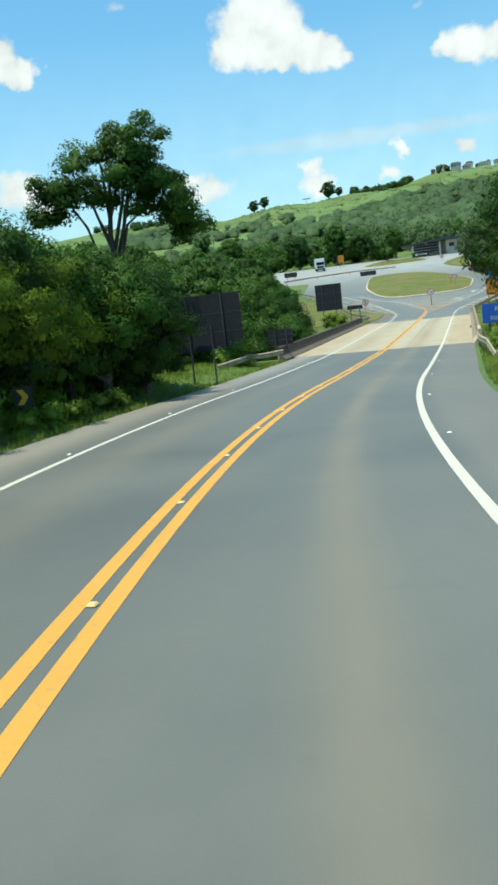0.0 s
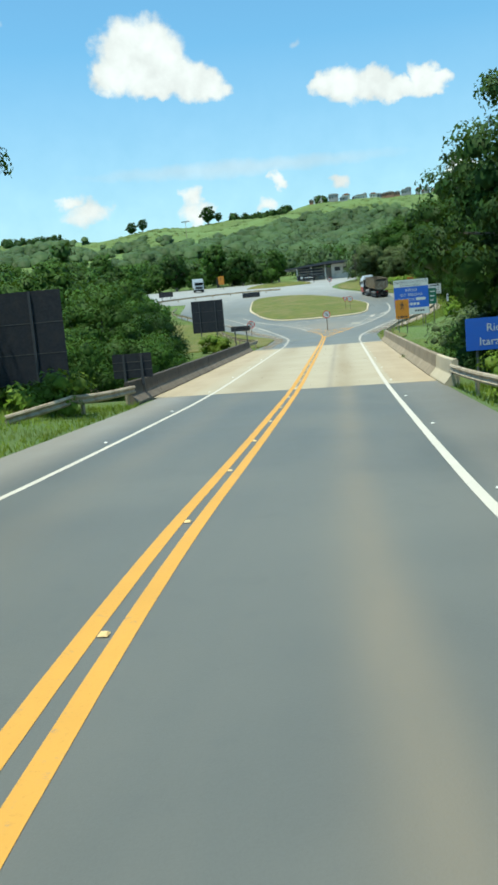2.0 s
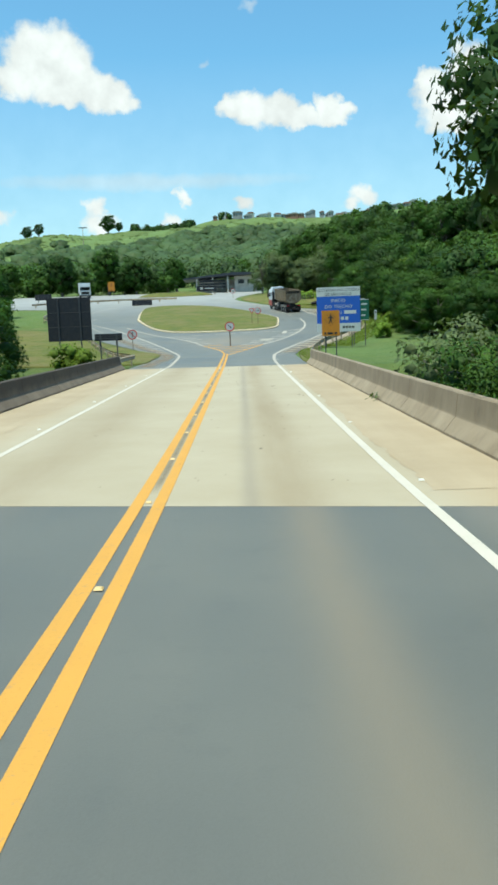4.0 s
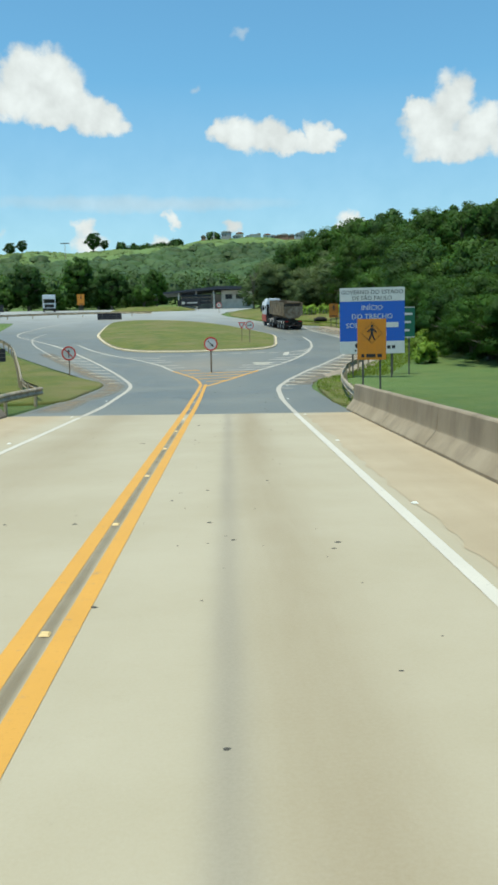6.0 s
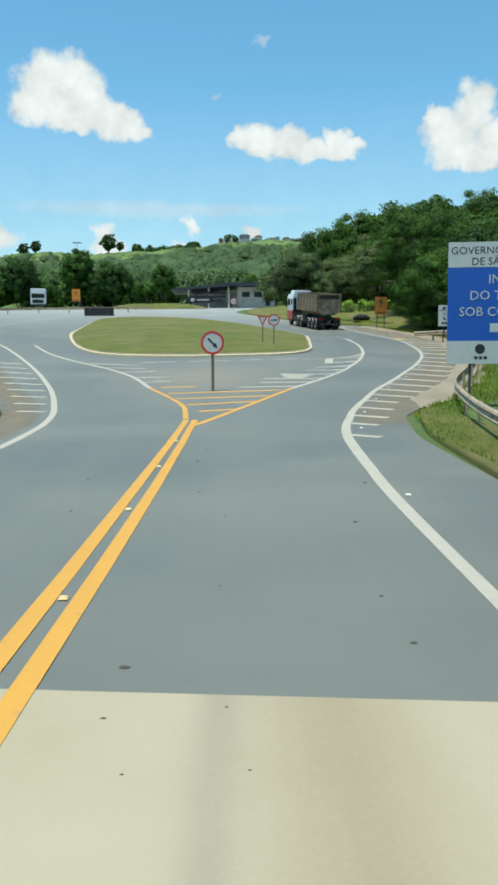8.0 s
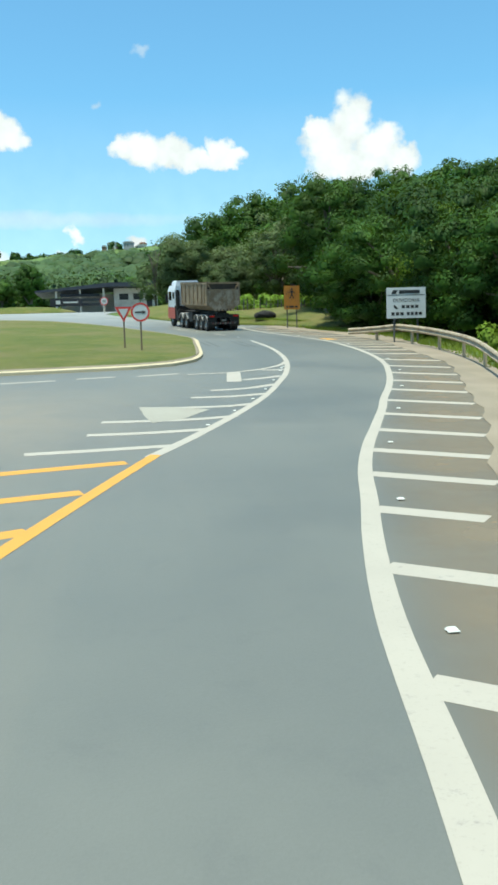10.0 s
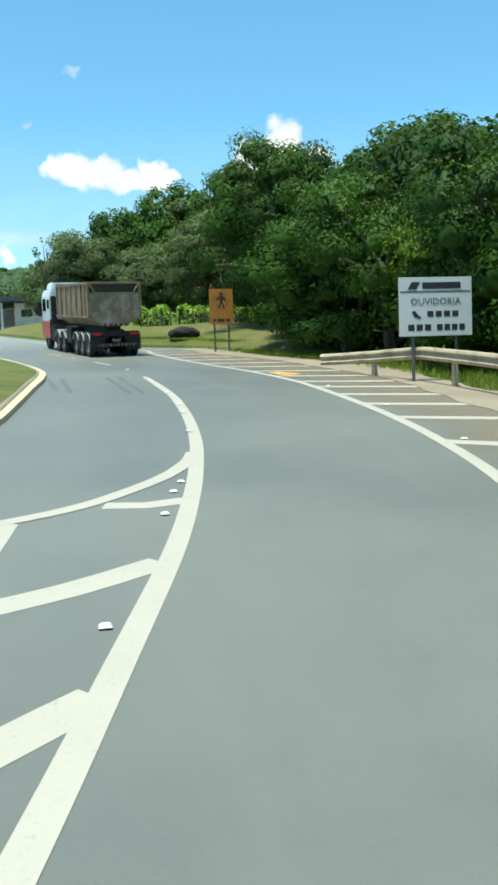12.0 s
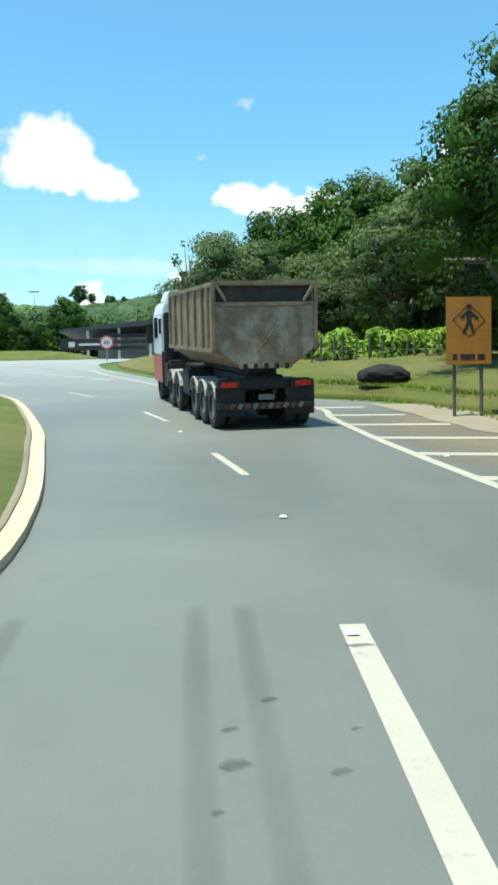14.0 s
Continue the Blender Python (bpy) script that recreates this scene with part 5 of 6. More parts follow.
RAIL = "weathered galvanised steel guardrail on posts"
guardrail([(6.3, -16.5), (5.95, -12), (5.75, -8), (5.7, -3.6)], RAIL + " before a bridge", dip_start=True)
guardrail([(-6.2, -1.4), (-6.6, -4.5), (-7.3, -7.5), (-8.0, -10)], RAIL + " flaring from a bridge", dip_end=True)
guardrail([(5.75, 43), (6.3, 49), (7.0, 55.5), (8.0, 62), (8.9, 66.6), (10.3, 71), (12.2, 76.4), (13.5, 81), (14.55, 85), (15.1, 88), (15.45, 91), (15.6, 94), (15.45, 97), (15.0, 99.2), (14.5, 100.2), (13.9, 100.7)], RAIL + " curving along hatched paving", dip_end=True, swell=0.15, dip=0.32)
guardrail([(-6.2, 48.6), (-6.45, 45), (-6.4, 42.5)], RAIL + " after a bridge")
guardrail([(-28.5, 122), (-27, 111), (-22.0, 99), (-17.5, 88), (-13.0, 72.5), (-9.0, 57), (-6.6, 49.6)], RAIL + " along a grass wedge")
guardrail([(-36, 140.5), (-30, 144), (-23, 146.5), (-16, 147), (-11, 146)], RAIL + " beyond a roundabout")

# ---- signs ----
def posts(ob, xs, z0, z1, y=0.05, r=0.04, material=None):
    for x in xs:
        part("post", tube(bmesh.new(), [(x, y, z0), (x, y, z1)], [r, r], 8), material or POST, ob)


def panel_sign(name, x0, x1, y, z0, z1, turn, face, label, category="road sign", post_at=(0.2, 0.8), back=None):
    """A flat panel with a rim on posts; returns the thing, with local x across and z from the ground."""
    xc = (x0 + x1) / 2
    g = float(ground_z(xc, y))
    ob = empty(name, pose(xc, y, g, 0, 0, turn), label, category)
    w = (x1 - x0) / 2
    part("panel", boxed(-w, w, -0.015, 0.015, z0 - g, z1 - g, 0.006), face, ob)
    for h in (0.22, 0.78):
        part("rail", boxed(-w * 0.96, w * 0.96, 0.018, 0.05, z0 - g + (z1 - z0) * h - 0.03, z0 - g + (z1 - z0) * h + 0.03), STEEL, ob)
    posts(ob, [-w + 2 * w * p for p in post_at], -0.4, z1 - g - 0.1, 0.09, 0.045)
    return ob, w, z0 - g, z1 - g


def strip(ob, x0, x1, z0, z1, material, name="band", y=-0.021, label=""):
    return part(name, boxed(x0, x1, y, y + 0.008, z0, z1), material, ob, label)


def bars_of_text(ob, x0, x1, z0, z1, n, material, seed=1):
    r = random.Random(seed)
    x = x0
    step = (x1 - x0) / n
    for i in range(n):
        strip(ob, x + step * 0.12, x + step * 0.86, z0, z1 * 1.0, material, "bar", -0.022)
        x += step


gov, w, a, b = panel_sign("information_sign", 8.12, 11.94, 64.65, 1.80, 5.70, -8, SIGN_BLUE, "large blue and white highway sign on steel posts")
strip(gov, -w, w, a + 3.10, b, SIGN_WHITE)
strip(gov, -w, w, a, a + 0.74, SIGN_WHITE)
lettering("GOVERNO DO ESTADO", 0, -0.024, a + 3.52, 0.34, SIGN_BLACK, gov)
lettering("DE S\u00c3O PAULO", 0, -0.024, a + 3.17, 0.34, SIGN_BLACK, gov)
lettering("IN\u00cdCIO", 0, -0.024, a + 2.58, 0.42, SIGN_WHITE, gov)
lettering("DO TRECHO", 0, -0.024, a + 2.06, 0.42, SIGN_WHITE, gov)
lettering("SOB CON", -1.55, -0.024, a + 1.54, 0.42, SIGN_WHITE, gov, "LEFT")
strip(gov, 0.5, 1.55, a + 1.54, a + 1.84, SIGN_WHITE, "bar", -0.023)
bars_of_text(gov, -0.6, 0.9, a + 1.02, a + 1.3, 4, SIGN_WHITE)
part("emblem", disc(bmesh.new(), 0.0, 0.16, -0.026, -0.02, 20), SIGN_BLACK, gov).matrix_basis = pose(-0.85, 0, a + 0.48)
bars_of_text(gov, -1.05, -0.6, a + 0.14, a + 0.24, 3, SIGN_BLACK)
bars_of_text(gov, 0.3, 1.4, a + 0.28, a + 0.48, 4, SIGN_BLACK)

green_sign, w, a, b = panel_sign("direction_sign", 11.3, 13.0, 66.6, 2.75, 4.62, -8, SIGN_GREEN, "dark green direction sign on steel posts behind a larger sign")
for k in range(3):
    strip(green_sign, w * 0.2, w * (0.82 - 0.1 * k), b - 0.5 - 0.5 * k, b - 0.36 - 0.5 * k, SIGN_WHITE, "bar", -0.022)
strip(green_sign, -w, w, b - 0.05, b, SIGN_WHITE, "rim", -0.022)
strip(green_sign, -w, w, a, a + 0.05, SIGN_WHITE, "rim", -0.022)


def roadworks_sign(x0, x1, y, z0, z1, turn, label, face=None):
    ob, w, a, b = panel_sign("warning_sign", x0, x1, y, z0, z1, turn, face or SIGN_ORANGE, label, post_at=(0.2, 0.8))
    h = b - a
    zc = a + h * 0.66
    r = w * 0.72
    for s, t in ((1, 1), (1, -1), (-1, 1), (-1, -1)):
        part("border", flat([(0, zc + t * r), (0, zc + t * (r - 0.012)), (s * (r - 0.012), zc), (s * r, zc)], -0.024, -0.018), SIGN_BLACK, ob)
    # plain walking-shape symbol of joined bars
    part("symbol", flat([(-0.05, zc - 0.05), (0.06, zc - 0.05), (0.08, zc + 0.22), (-0.06, zc + 0.22)], -0.026, -0.018), SIGN_BLACK, ob)
    part("symbol", flat([(-0.05, zc - 0.05), (0.03, zc - 0.05), (-0.10, zc - 0.33), (-0.17, zc - 0.33)], -0.026, -0.018), SIGN_BLACK, ob)
    part("symbol", flat([(-0.02, zc - 0.05), (0.06, zc - 0.05), (0.16, zc - 0.33), (0.09, zc - 0.33)], -0.026, -0.018), SIGN_BLACK, ob)
    part("symbol", flat([(-0.06, zc + 0.20), (0.07, zc + 0.20), (0.24, zc + 0.05), (0.21, zc + 0.0), (0.05, zc + 0.13), (-0.06, zc + 0.12), (-0.2, zc + 0.03), (-0.23, zc + 0.08)], -0.027, -0.019), SIGN_BLACK, ob)
    part("symbol", disc(bmesh.new(), 0.0, 0.065, -0.026, -0.018, 14), SIGN_BLACK, ob).matrix_basis = pose(0.01, 0, zc + 0.31)
    for x0, x1 in ((-0.72, -0.52), (-0.38, 0.26), (0.38, 0.70)):
        strip(ob, w * x0, w * x1, a + 0.12, a + 0.12 + h * 0.08, SIGN_BLACK, "bar", -0.022)
    return ob


roadworks_sign(7.49, 8.84, 53.8, 1.57, 3.48, -4, "orange temporary warning panel on two posts by a bridge")
roadworks_sign(13.66, 14.78, 116.4, 5.93, 7.57, 2, "dull orange temporary warning panel beside a garden fence", SIGN_DULL)
roadworks_sign(-29.5, -28.0, 192, 12.2, 14.4, 0, "small orange warning panel far beyond the roundabout")

hot, w, a, b = panel_sign("information_sign", 15.18, 17.08, 97.1, 4.17, 5.63, -4, SIGN_WHITE, "white hotline board with black lettering behind a guardrail")
strip(hot, -w * 0.96, w * 0.96, b - 0.37, b - 0.345, SIGN_BLACK, "rule", -0.022)
part("emblem", flat([(-0.72, b - 0.30), (-0.5, b - 0.30), (-0.40, b - 0.12), (-0.62, b - 0.12)], -0.024, -0.018), SIGN_BLACK, hot)
strip(hot, -0.34, 0.66, b - 0.29, b - 0.13, SIGN_BLACK, "emblem", -0.023)
lettering("OUVIDORIA", 0, -0.024, b - 0.68, 0.24, POST, hot)
bars_of_text(hot, -0.25, 0.62, a + 0.48, a + 0.62, 4, SIGN_BLACK)
part("symbol", flat([(-0.62, a + 0.60), (-0.55, a + 0.64), (-0.44, a + 0.50), (-0.38, a + 0.48), (-0.42, a + 0.43), (-0.56, a + 0.47)], -0.024, -0.018), SIGN_BLACK, hot)
bars_of_text(hot, -0.75, -0.1, a + 0.14, a + 0.29, 3, SIGN_BLACK)
bars_of_text(hot, 0.0, 0.78, a + 0.14, a + 0.29, 4, SIGN_BLACK)

river, w, a, b = panel_sign("river_sign", 5.98, 7.78, -5.5, 1.32, 2.36, 0, SIGN_BLUE, "blue river name sign with white letters on wooden posts")
lettering("Rio", 0, -0.024, a + 0.60, 0.36, SIGN_WHITE, river)
lettering("Itarar\u00e9", 0, -0.024, a + 0.16, 0.36, SIGN_WHITE, river)


def marker_post(x, y):
    g = float(ground_z(x, y))
    ob = empty("marker_sign", pose(x, y, g), "narrow white kilometre marker on a post", "road sign")
    part("panel", boxed(-0.13, 0.13, -0.012, 0.012, 1.05, 2.1, 0.01), SIGN_WHITE, ob)
    bars_of_text(ob, -0.08, 0.08, 1.7, 1.95, 1, SIGN_BLACK)
    posts(ob, [0], -0.3, 2.0, 0.04, 0.03)


marker_post(16.4, 84.2)


def dark_panel(x0, x1, y, z0, z1, label, post_at=(0.25, 0.75), turn=0):
    """The unlit back of a sign panel that faces the other way."""
    ob, w, a, b = panel_sign("sign_back", x0, x1, y, z0, z1, turn, PANEL_BACK, label, post_at=post_at)
    for p in post_at:
        part("stiffener", boxed(-w + 2 * w * p - 0.05, -w + 2 * w * p + 0.05, -0.10, -0.02, a - 0.3, b - 0.02), PANEL_POST, ob)
    for h in (0.33, 0.66):
        part("seam", boxed(-w, w, -0.022, -0.016, a + (b - a) * h - 0.012, a + (b - a) * h + 0.012), POST, ob)
    return ob


PANEL_POST = plain("grey_sign_post", (0.045, 0.05, 0.058), 0.7, 0.2, 0.3)
dark_panel(-12.55, -8.2, -3.0, 1.2, 4.66, "big dark back of a direction sign in roadside grass", (0.2, 0.73))
dark_panel(-7.5, -5.85, 0.6, 0.95, 1.95, "low dark sign back behind a guardrail", (0.3, 0.75))
dark_panel(-13.38, -10.08, 54.45, 1.83, 5.12, "square navy back of a sign on a grass bank", (0.25, 0.75), 3)
dark_panel(-8.0, -6.25, 43.4, 1.86, 2.3, "long low dark sign back beside a bridge end", (0.2, 0.8))
dark_panel(-17.45, -13.95, 139, 6.9, 7.95, "long black board on the roundabout grass", (0.2, 0.8))
dark_panel(-36.9, -33.8, 150, 8.9, 10.0, "long black board beside a far road", (0.2, 0.8))
pent = empty("sign_back", pose(-6.4, -17.5, float(ground_z(-6.4, -17.5))), "dark arrow-ended back of a road sign on two posts", "road sign")
g0 = float(ground_z(-6.4, -17.5))
part("panel", flat([(-0.72, 3.06 - g0), (0.72, 3.06 - g0), (0.72, 2.2 - g0), (-0.15, 2.2 - g0), (-0.42, 1.85 - g0), (-0.72, 2.2 - g0)], -0.02, 0.02), PANEL_BACK, pent)
posts(pent, (-0.42, 0.62), -0.3, 3.1 - g0, -0.07, 0.04, PANEL_POST)


def round_sign(x, y, zc, r, label, arrow=None, mark=None, dark=False, post_r=0.035, post_mat=None):
    """A round regulatory sign with a red rim on a post."""
    g = float(max(ground_z(x, y), road_z(y))) + (0.12 if -14 < x < 6 and 86 < y < 130 else 0)
    ob = empty("road_sign", pose(x, y, g), label, "road sign")
    z = zc - g
    up = pose(0, 0, z)
    part("plate", disc(bmesh.new(), 0.0, r, -0.012, 0.012), SIGN_WHITE if not dark else PANEL_BACK, ob).matrix_basis = up
    part("rim", disc(bmesh.new(), r * 0.80, r * 0.995, -0.018, -0.011), SIGN_RED, ob, "red rim").matrix_basis = up
    if arrow is not None:
        q = part("arrow", flat([(-r * 0.55, -r * 0.07), (r * 0.2, -r * 0.07), (r * 0.2, -r * 0.2), (r * 0.6, 0), (r * 0.2, r * 0.2), (r * 0.2, r * 0.07), (-r * 0.55, r * 0.07)], -0.022, -0.013), SIGN_BLACK, ob)
        q.matrix_basis = up @ pose(0, 0, 0, 0, arrow, 0)
    if mark:
        lettering(mark, 0, -0.02, z - r * 0.34, r * 0.95, SIGN_BLACK, ob)
    posts(ob, [0], -0.4, z + r * 0.3, 0.05, post_r, post_mat or WOOD_POST)
    return ob


round_sign(0.29, 70.25, 2.60, 0.46, "round white arrow sign with red rim on a wooden post", arrow=45, post_r=0.055)
round_sign(3.47, 92.9, 4.46, 0.39, "round white one-way sign with red rim on island grass", arrow=0)
round_sign(0.14, 152.7, 9.58, 0.45, "round 40 speed limit sign by a road's edge", mark="40", post_mat=STEEL)
bar_sign = round_sign(-8.83, 69.0, 2.14, 0.46, "round no-turn sign with red rim and slash on a grass verge", arrow=-90)
part("slash", flat([(-0.33, 0.29), (-0.29, 0.33), (0.33, -0.29), (0.29, -0.33)], -0.026, -0.019), SIGN_RED, bar_sign).matrix_basis = pose(0, 0, 2.14 - float(max(ground_z(-8.83, 69.0), road_z(69.0))))
yg = float(road_z(94.0)) + 0.3
yld = empty("road_sign", pose(2.77, 94.3, yg), "red and white give-way triangle on island grass", "road sign")
yz = 4.49 - yg
part("plate", flat([(-0.36, yz + 0.30), (0.36, yz + 0.30), (0, yz - 0.36)], -0.012, 0.012), SIGN_RED, yld)
part("field", flat([(-0.21, yz + 0.21), (0.21, yz + 0.21), (0, yz - 0.19)], -0.018, -0.011), SIGN_WHITE, yld)
posts(yld, [0], -0.4, yz + 0.1, 0.05, 0.035, WOOD_POST)
cg = float(ground_z(-7.25, -32))
chev = empty("chevron_sign", pose(-7.25, -32.0, cg, 0, 0, 25), "small yellow and black curve chevron board in grass", "road sign")
part("panel", boxed(-0.25, 0.25, -0.012, 0.012, 0.5, 1.1, 0.008), SIGN_BLACK, chev)
part("chevron", flat([(-0.16, 0.58), (0.02, 0.58), (0.18, 0.8), (0.02, 1.02), (-0.16, 1.02), (0.0, 0.8)], -0.02, -0.011), SIGN_YELLOW, chev)
posts(chev, [0], -0.3, 1.05, 0.05, 0.035)

# ---- dump truck ----
def make_box_paint():
    k = Mat("dusty_tipper_paint", 0.7)
    col = k.mix(k.ramp(k.noise(1.3, 6, 0.65), 0.38, 0.64), (0.28, 0.205, 0.125), (0.17, 0.118, 0.07))
    col = k.mix(k.ramp(k.noise(3.5, 6, 0.7, (1, 1, 0.35)), 0.5, 0.72, 0, 0.75), col, (0.10, 0.075, 0.055))
    col = k.mix(k.ramp(k.noise(7, 5, 0.7), 0.6, 0.75, 0, 0.5), col, (0.38, 0.32, 0.25))
    k.color(col).bump(k.noise(12, 5, 0.7), 0.35, 0.01)
    return k.m


def make_tailgate_paint():
    k = Mat("scuffed_tailgate_paint", 0.65)
    col = k.mix(k.ramp(k.noise(1.6, 5, 0.6), 0.40, 0.58), (0.33, 0.275, 0.205), (0.19, 0.125, 0.072))
    col = k.mix(k.ramp(k.noise(4.5, 6, 0.7, (1, 1, 0.3)), 0.5, 0.7, 0, 0.7), col, (0.13, 0.09, 0.06))
    col = k.mix(k.ramp(k.noise(16, 5, 0.75), 0.62, 0.75, 0, 0.5), col, (0.26, 0.10, 0.04))
    k.color(col).bump(k.noise(12, 5, 0.7), 0.3, 0.01)
    return k.m


TIPPER = make_box_paint()
TAILGATE = make_tailgate_paint()
CHASSIS = plain("dirty_black_chassis", (0.016, 0.015, 0.014), 0.75, 0.1, 0.4, 4, (0.05, 0.042, 0.034))
CAB_WHITE = plain("white_cab_paint", (0.62, 0.64, 0.66), 0.35, 0, 0.3)
CAB_RED = plain("red_cab_paint", (0.45, 0.045, 0.02), 0.35, 0, 0.35)
GLASS = plain("tinted_cab_glass", (0.01, 0.012, 0.014), 0.08, 0, 0.05)
LAMP_RED = plain("red_lamp_lens", (0.42, 0.012, 0.01), 0.25, 0, 0.2)
GUARD = plain("pale_mudguard", (0.30, 0.29, 0.27), 0.5, 0, 0.5)
PLATE = plain("number_plate", (0.14, 0.135, 0.125), 0.5, 0, 0.4)
RIM = plain("dusty_steel_rim", (0.32, 0.31, 0.29), 0.5, 0.5, 0.5)
STRIPE_PALE = plain("dirty_reflective_white", (0.14, 0.13, 0.115), 0.6, 0, 0.6)
STRIPE_RED = plain("dirty_reflective_red", (0.10, 0.018, 0.014), 0.6, 0, 0.6)
# dark colour that stands for the shade inside the open body
BODY_SHADE = plain("dark_body_shade", (0.04, 0.031, 0.024), 0.85, 0, 0.5)


def wheel(parent, x, y, r, width, side):
    """A lorry wheel about the x axis: tyre with rounded shoulders and a dished rim."""
    bm = bmesh.new()
    prof = [(r * 0.60, -0.5), (r * 0.86, -0.5), (r * 0.96, -0.42), (r, -0.28), (r, 0.28), (r * 0.96, 0.42), (r * 0.86, 0.5), (r * 0.60, 0.5)]
    n = 28
    rows = [[bm.verts.new((o * width, q * math.cos(k * 2 * math.pi / n), q * math.sin(k * 2 * math.pi / n))) for k in range(n)] for q, o in prof]
    for a, b in zip(rows, rows[1:] + rows[:1]):
        for k in range(n):
            bm.faces.new((a[k], a[(k + 1) % n], b[(k + 1) % n], b[k]))
    bmesh.ops.recalc_face_normals(bm, faces=bm.faces[:])
    tyre = part("wheel", bm, RUBBER, parent)
    tyre.matrix_basis = pose(x, y, r)
    bm = bmesh.new()
    prof = [(0.0, 0.12), (r * 0.18, 0.16), (r * 0.24, 0.05), (r * 0.42, 0.02), (r * 0.52, 0.22), (r * 0.61, 0.30), (r * 0.61, -0.4)]
    rows = [[bm.verts.new((o * width * side, q * math.cos(k * 2 * math.pi / n), q * math.sin(k * 2 * math.pi / n))) for k in range(n)] for q, o in prof[1:]]
    for a, b in zip(rows, rows[1:]):
        for k in range(n):
            bm.faces.new((a[k], a[(k + 1) % n], b[(k + 1) % n], b[k]))
    bm.faces.new(rows[0])
    bmesh.ops.recalc_face_normals(bm, faces=bm.faces[:])
    part("rim", bm, RIM, tyre)


def prism_y(points, y0, y1, bevel=0.0):
    bm = flat(points, y0, y1)
    if bevel:
        bmesh.ops.bevel(bm, geom=bm.edges[:], offset=bevel, segments=2, affect="EDGES")
    return bm


def fender(parent, x0, x1, y, r, z):
    """A half-round mudguard over a wheel."""
    bm = bmesh.new()
    rows = []
    for k in range(9):
        a = radians(20 + 140 * k / 8)
        rows.append([bm.verts.new((x, y + math.cos(a) * q, z + math.sin(a) * q)) for q in (r, r + 0.03) for x in (x0, x1)])
    for a, b in zip(rows, rows[1:]):
        for i, j in ((0, 1), (1, 3), (3, 2), (2, 0)):
            bm.faces.new((a[i], a[j], b[j], b[i]))
    bm.faces.new((rows[0][0], rows[0][1], rows[0][3], rows[0][2]))
    bm.faces.new((rows[-1][2], rows[-1][3], rows[-1][1], rows[-1][0]))
    bmesh.ops.recalc_face_normals(bm, faces=bm.faces[:])
    part("mudguard", bm, GUARD, parent)


def dump_truck(m):
    """Articulated tipper lorry, nose to +y, rear face at y = 0."""
    t = empty("dump_truck", m, "dusty brown tipper lorry with red and white cab on the road", "truck")
    L, W = 6.9, 1.26
    outline = [(-W, 3.46), (-W, 1.92), (-W + 0.62, 1.50), (W - 0.62, 1.50), (W, 1.92), (W, 3.46)]
    inner = [(-W + 0.07, 3.46), (-W + 0.07, 2.0), (-W + 0.64, 1.62), (W - 0.64, 1.62), (W - 0.07, 2.0), (W - 0.07, 3.46)]
    bm = bmesh.new()
    rings = [[bm.verts.new((x, y, z)) for x, z in pts] for pts, y in ((outline, 0.06), (outline, L), (inner, 0.06), (inner, L - 0.08))]
    for i in range(5):
        bm.faces.new((rings[0][i], rings[1][i], rings[1][i + 1], rings[0][i + 1]))
        bm.faces.new((rings[2][i + 1], rings[3][i + 1], rings[3][i], rings[2][i]))
    for i in (0, 5):
        bm.faces.new((rings[0][i], rings[1][i], rings[3][i], rings[2][i]))
    bm.faces.new(rings[1])
    bm.faces.new(rings[3][::-1])
    bm.faces.new((rings[1][0], rings[1][5], rings[3][5], rings[3][0]))
    for i in range(5):
        bm.faces.new((rings[0][i], rings[0][i + 1], rings[2][i + 1], rings[2][i]))
    bmesh.ops.recalc_face_normals(bm, faces=bm.faces[:])
    body = part("tipper_body", bm, TIPPER, t)
    part("top_rail", boxed(-W - 0.04, -W + 0.08, 0.0, L, 3.42, 3.54, 0.02), TIPPER, body)
    part("top_rail", boxed(W - 0.08, W + 0.04, 0.0, L, 3.42, 3.54, 0.02), TIPPER, body)
    part("top_rail", boxed(-W, W, L - 0.1, L + 0.02, 3.42, 3.60, 0.02), TIPPER, body)
    for side in (-1, 1):
        for y in (0.55, 1.25, 2.3, 3.4, 4.5, 5.6, 6.6):
            a, b = sorted((side * W, side * (W + 0.07)))
            part("rib", boxed(a, b, y - 0.06, y + 0.06, 1.9, 3.42, 0.015), TIPPER, body)
        a, b = sorted((side * W, side * (W + 0.06)))
        part("rib", boxed(a, b, 0.05, L, 1.86, 1.98, 0.02), TIPPER, body)
    gate = part("tailgate", prism_y([(-W + 0.03, 3.06), (-W + 0.03, 1.95), (-W + 0.64, 1.54), (W - 0.64, 1.54), (W - 0.03, 1.95), (W - 0.03, 3.06)], 0.0, 0.07, 0.012), TAILGATE, t)
    # added dark sheet in place of the shaded inside of the body
    part("tarpaulin", prism_y([(-W + 0.03, 3.48), (-W + 0.03, 3.04), (W - 0.03, 3.04), (W - 0.03, 3.48)], 0.10, 0.16), BODY_SHADE, t)
    part("top_bar", boxed(-W - 0.03, W + 0.03, -0.01, 0.12, 3.44, 3.56, 0.02), TIPPER, t)
    for side in (-1, 1):
        a, b = sorted((side * (W - 0.05), side * (W + 0.05)))
        part("corner_post", boxed(a, b, -0.05, 0.12, 1.9, 3.5, 0.02), TIPPER, t)
        q = part("flap_arm", boxed(-0.035, 0.035, -0.07, 0.0, 0.0, 0.42, 0.01), TIPPER, t)
        q.matrix_basis = pose(side * (W - 0.3), 0, 3.08, 0, side * 32, 0)
    for ang in (38, -38):
        q = part("brace", boxed(-0.02, 0.02, -0.022, 0.0, -0.42, 0.42, 0.006), TIPPER, gate)
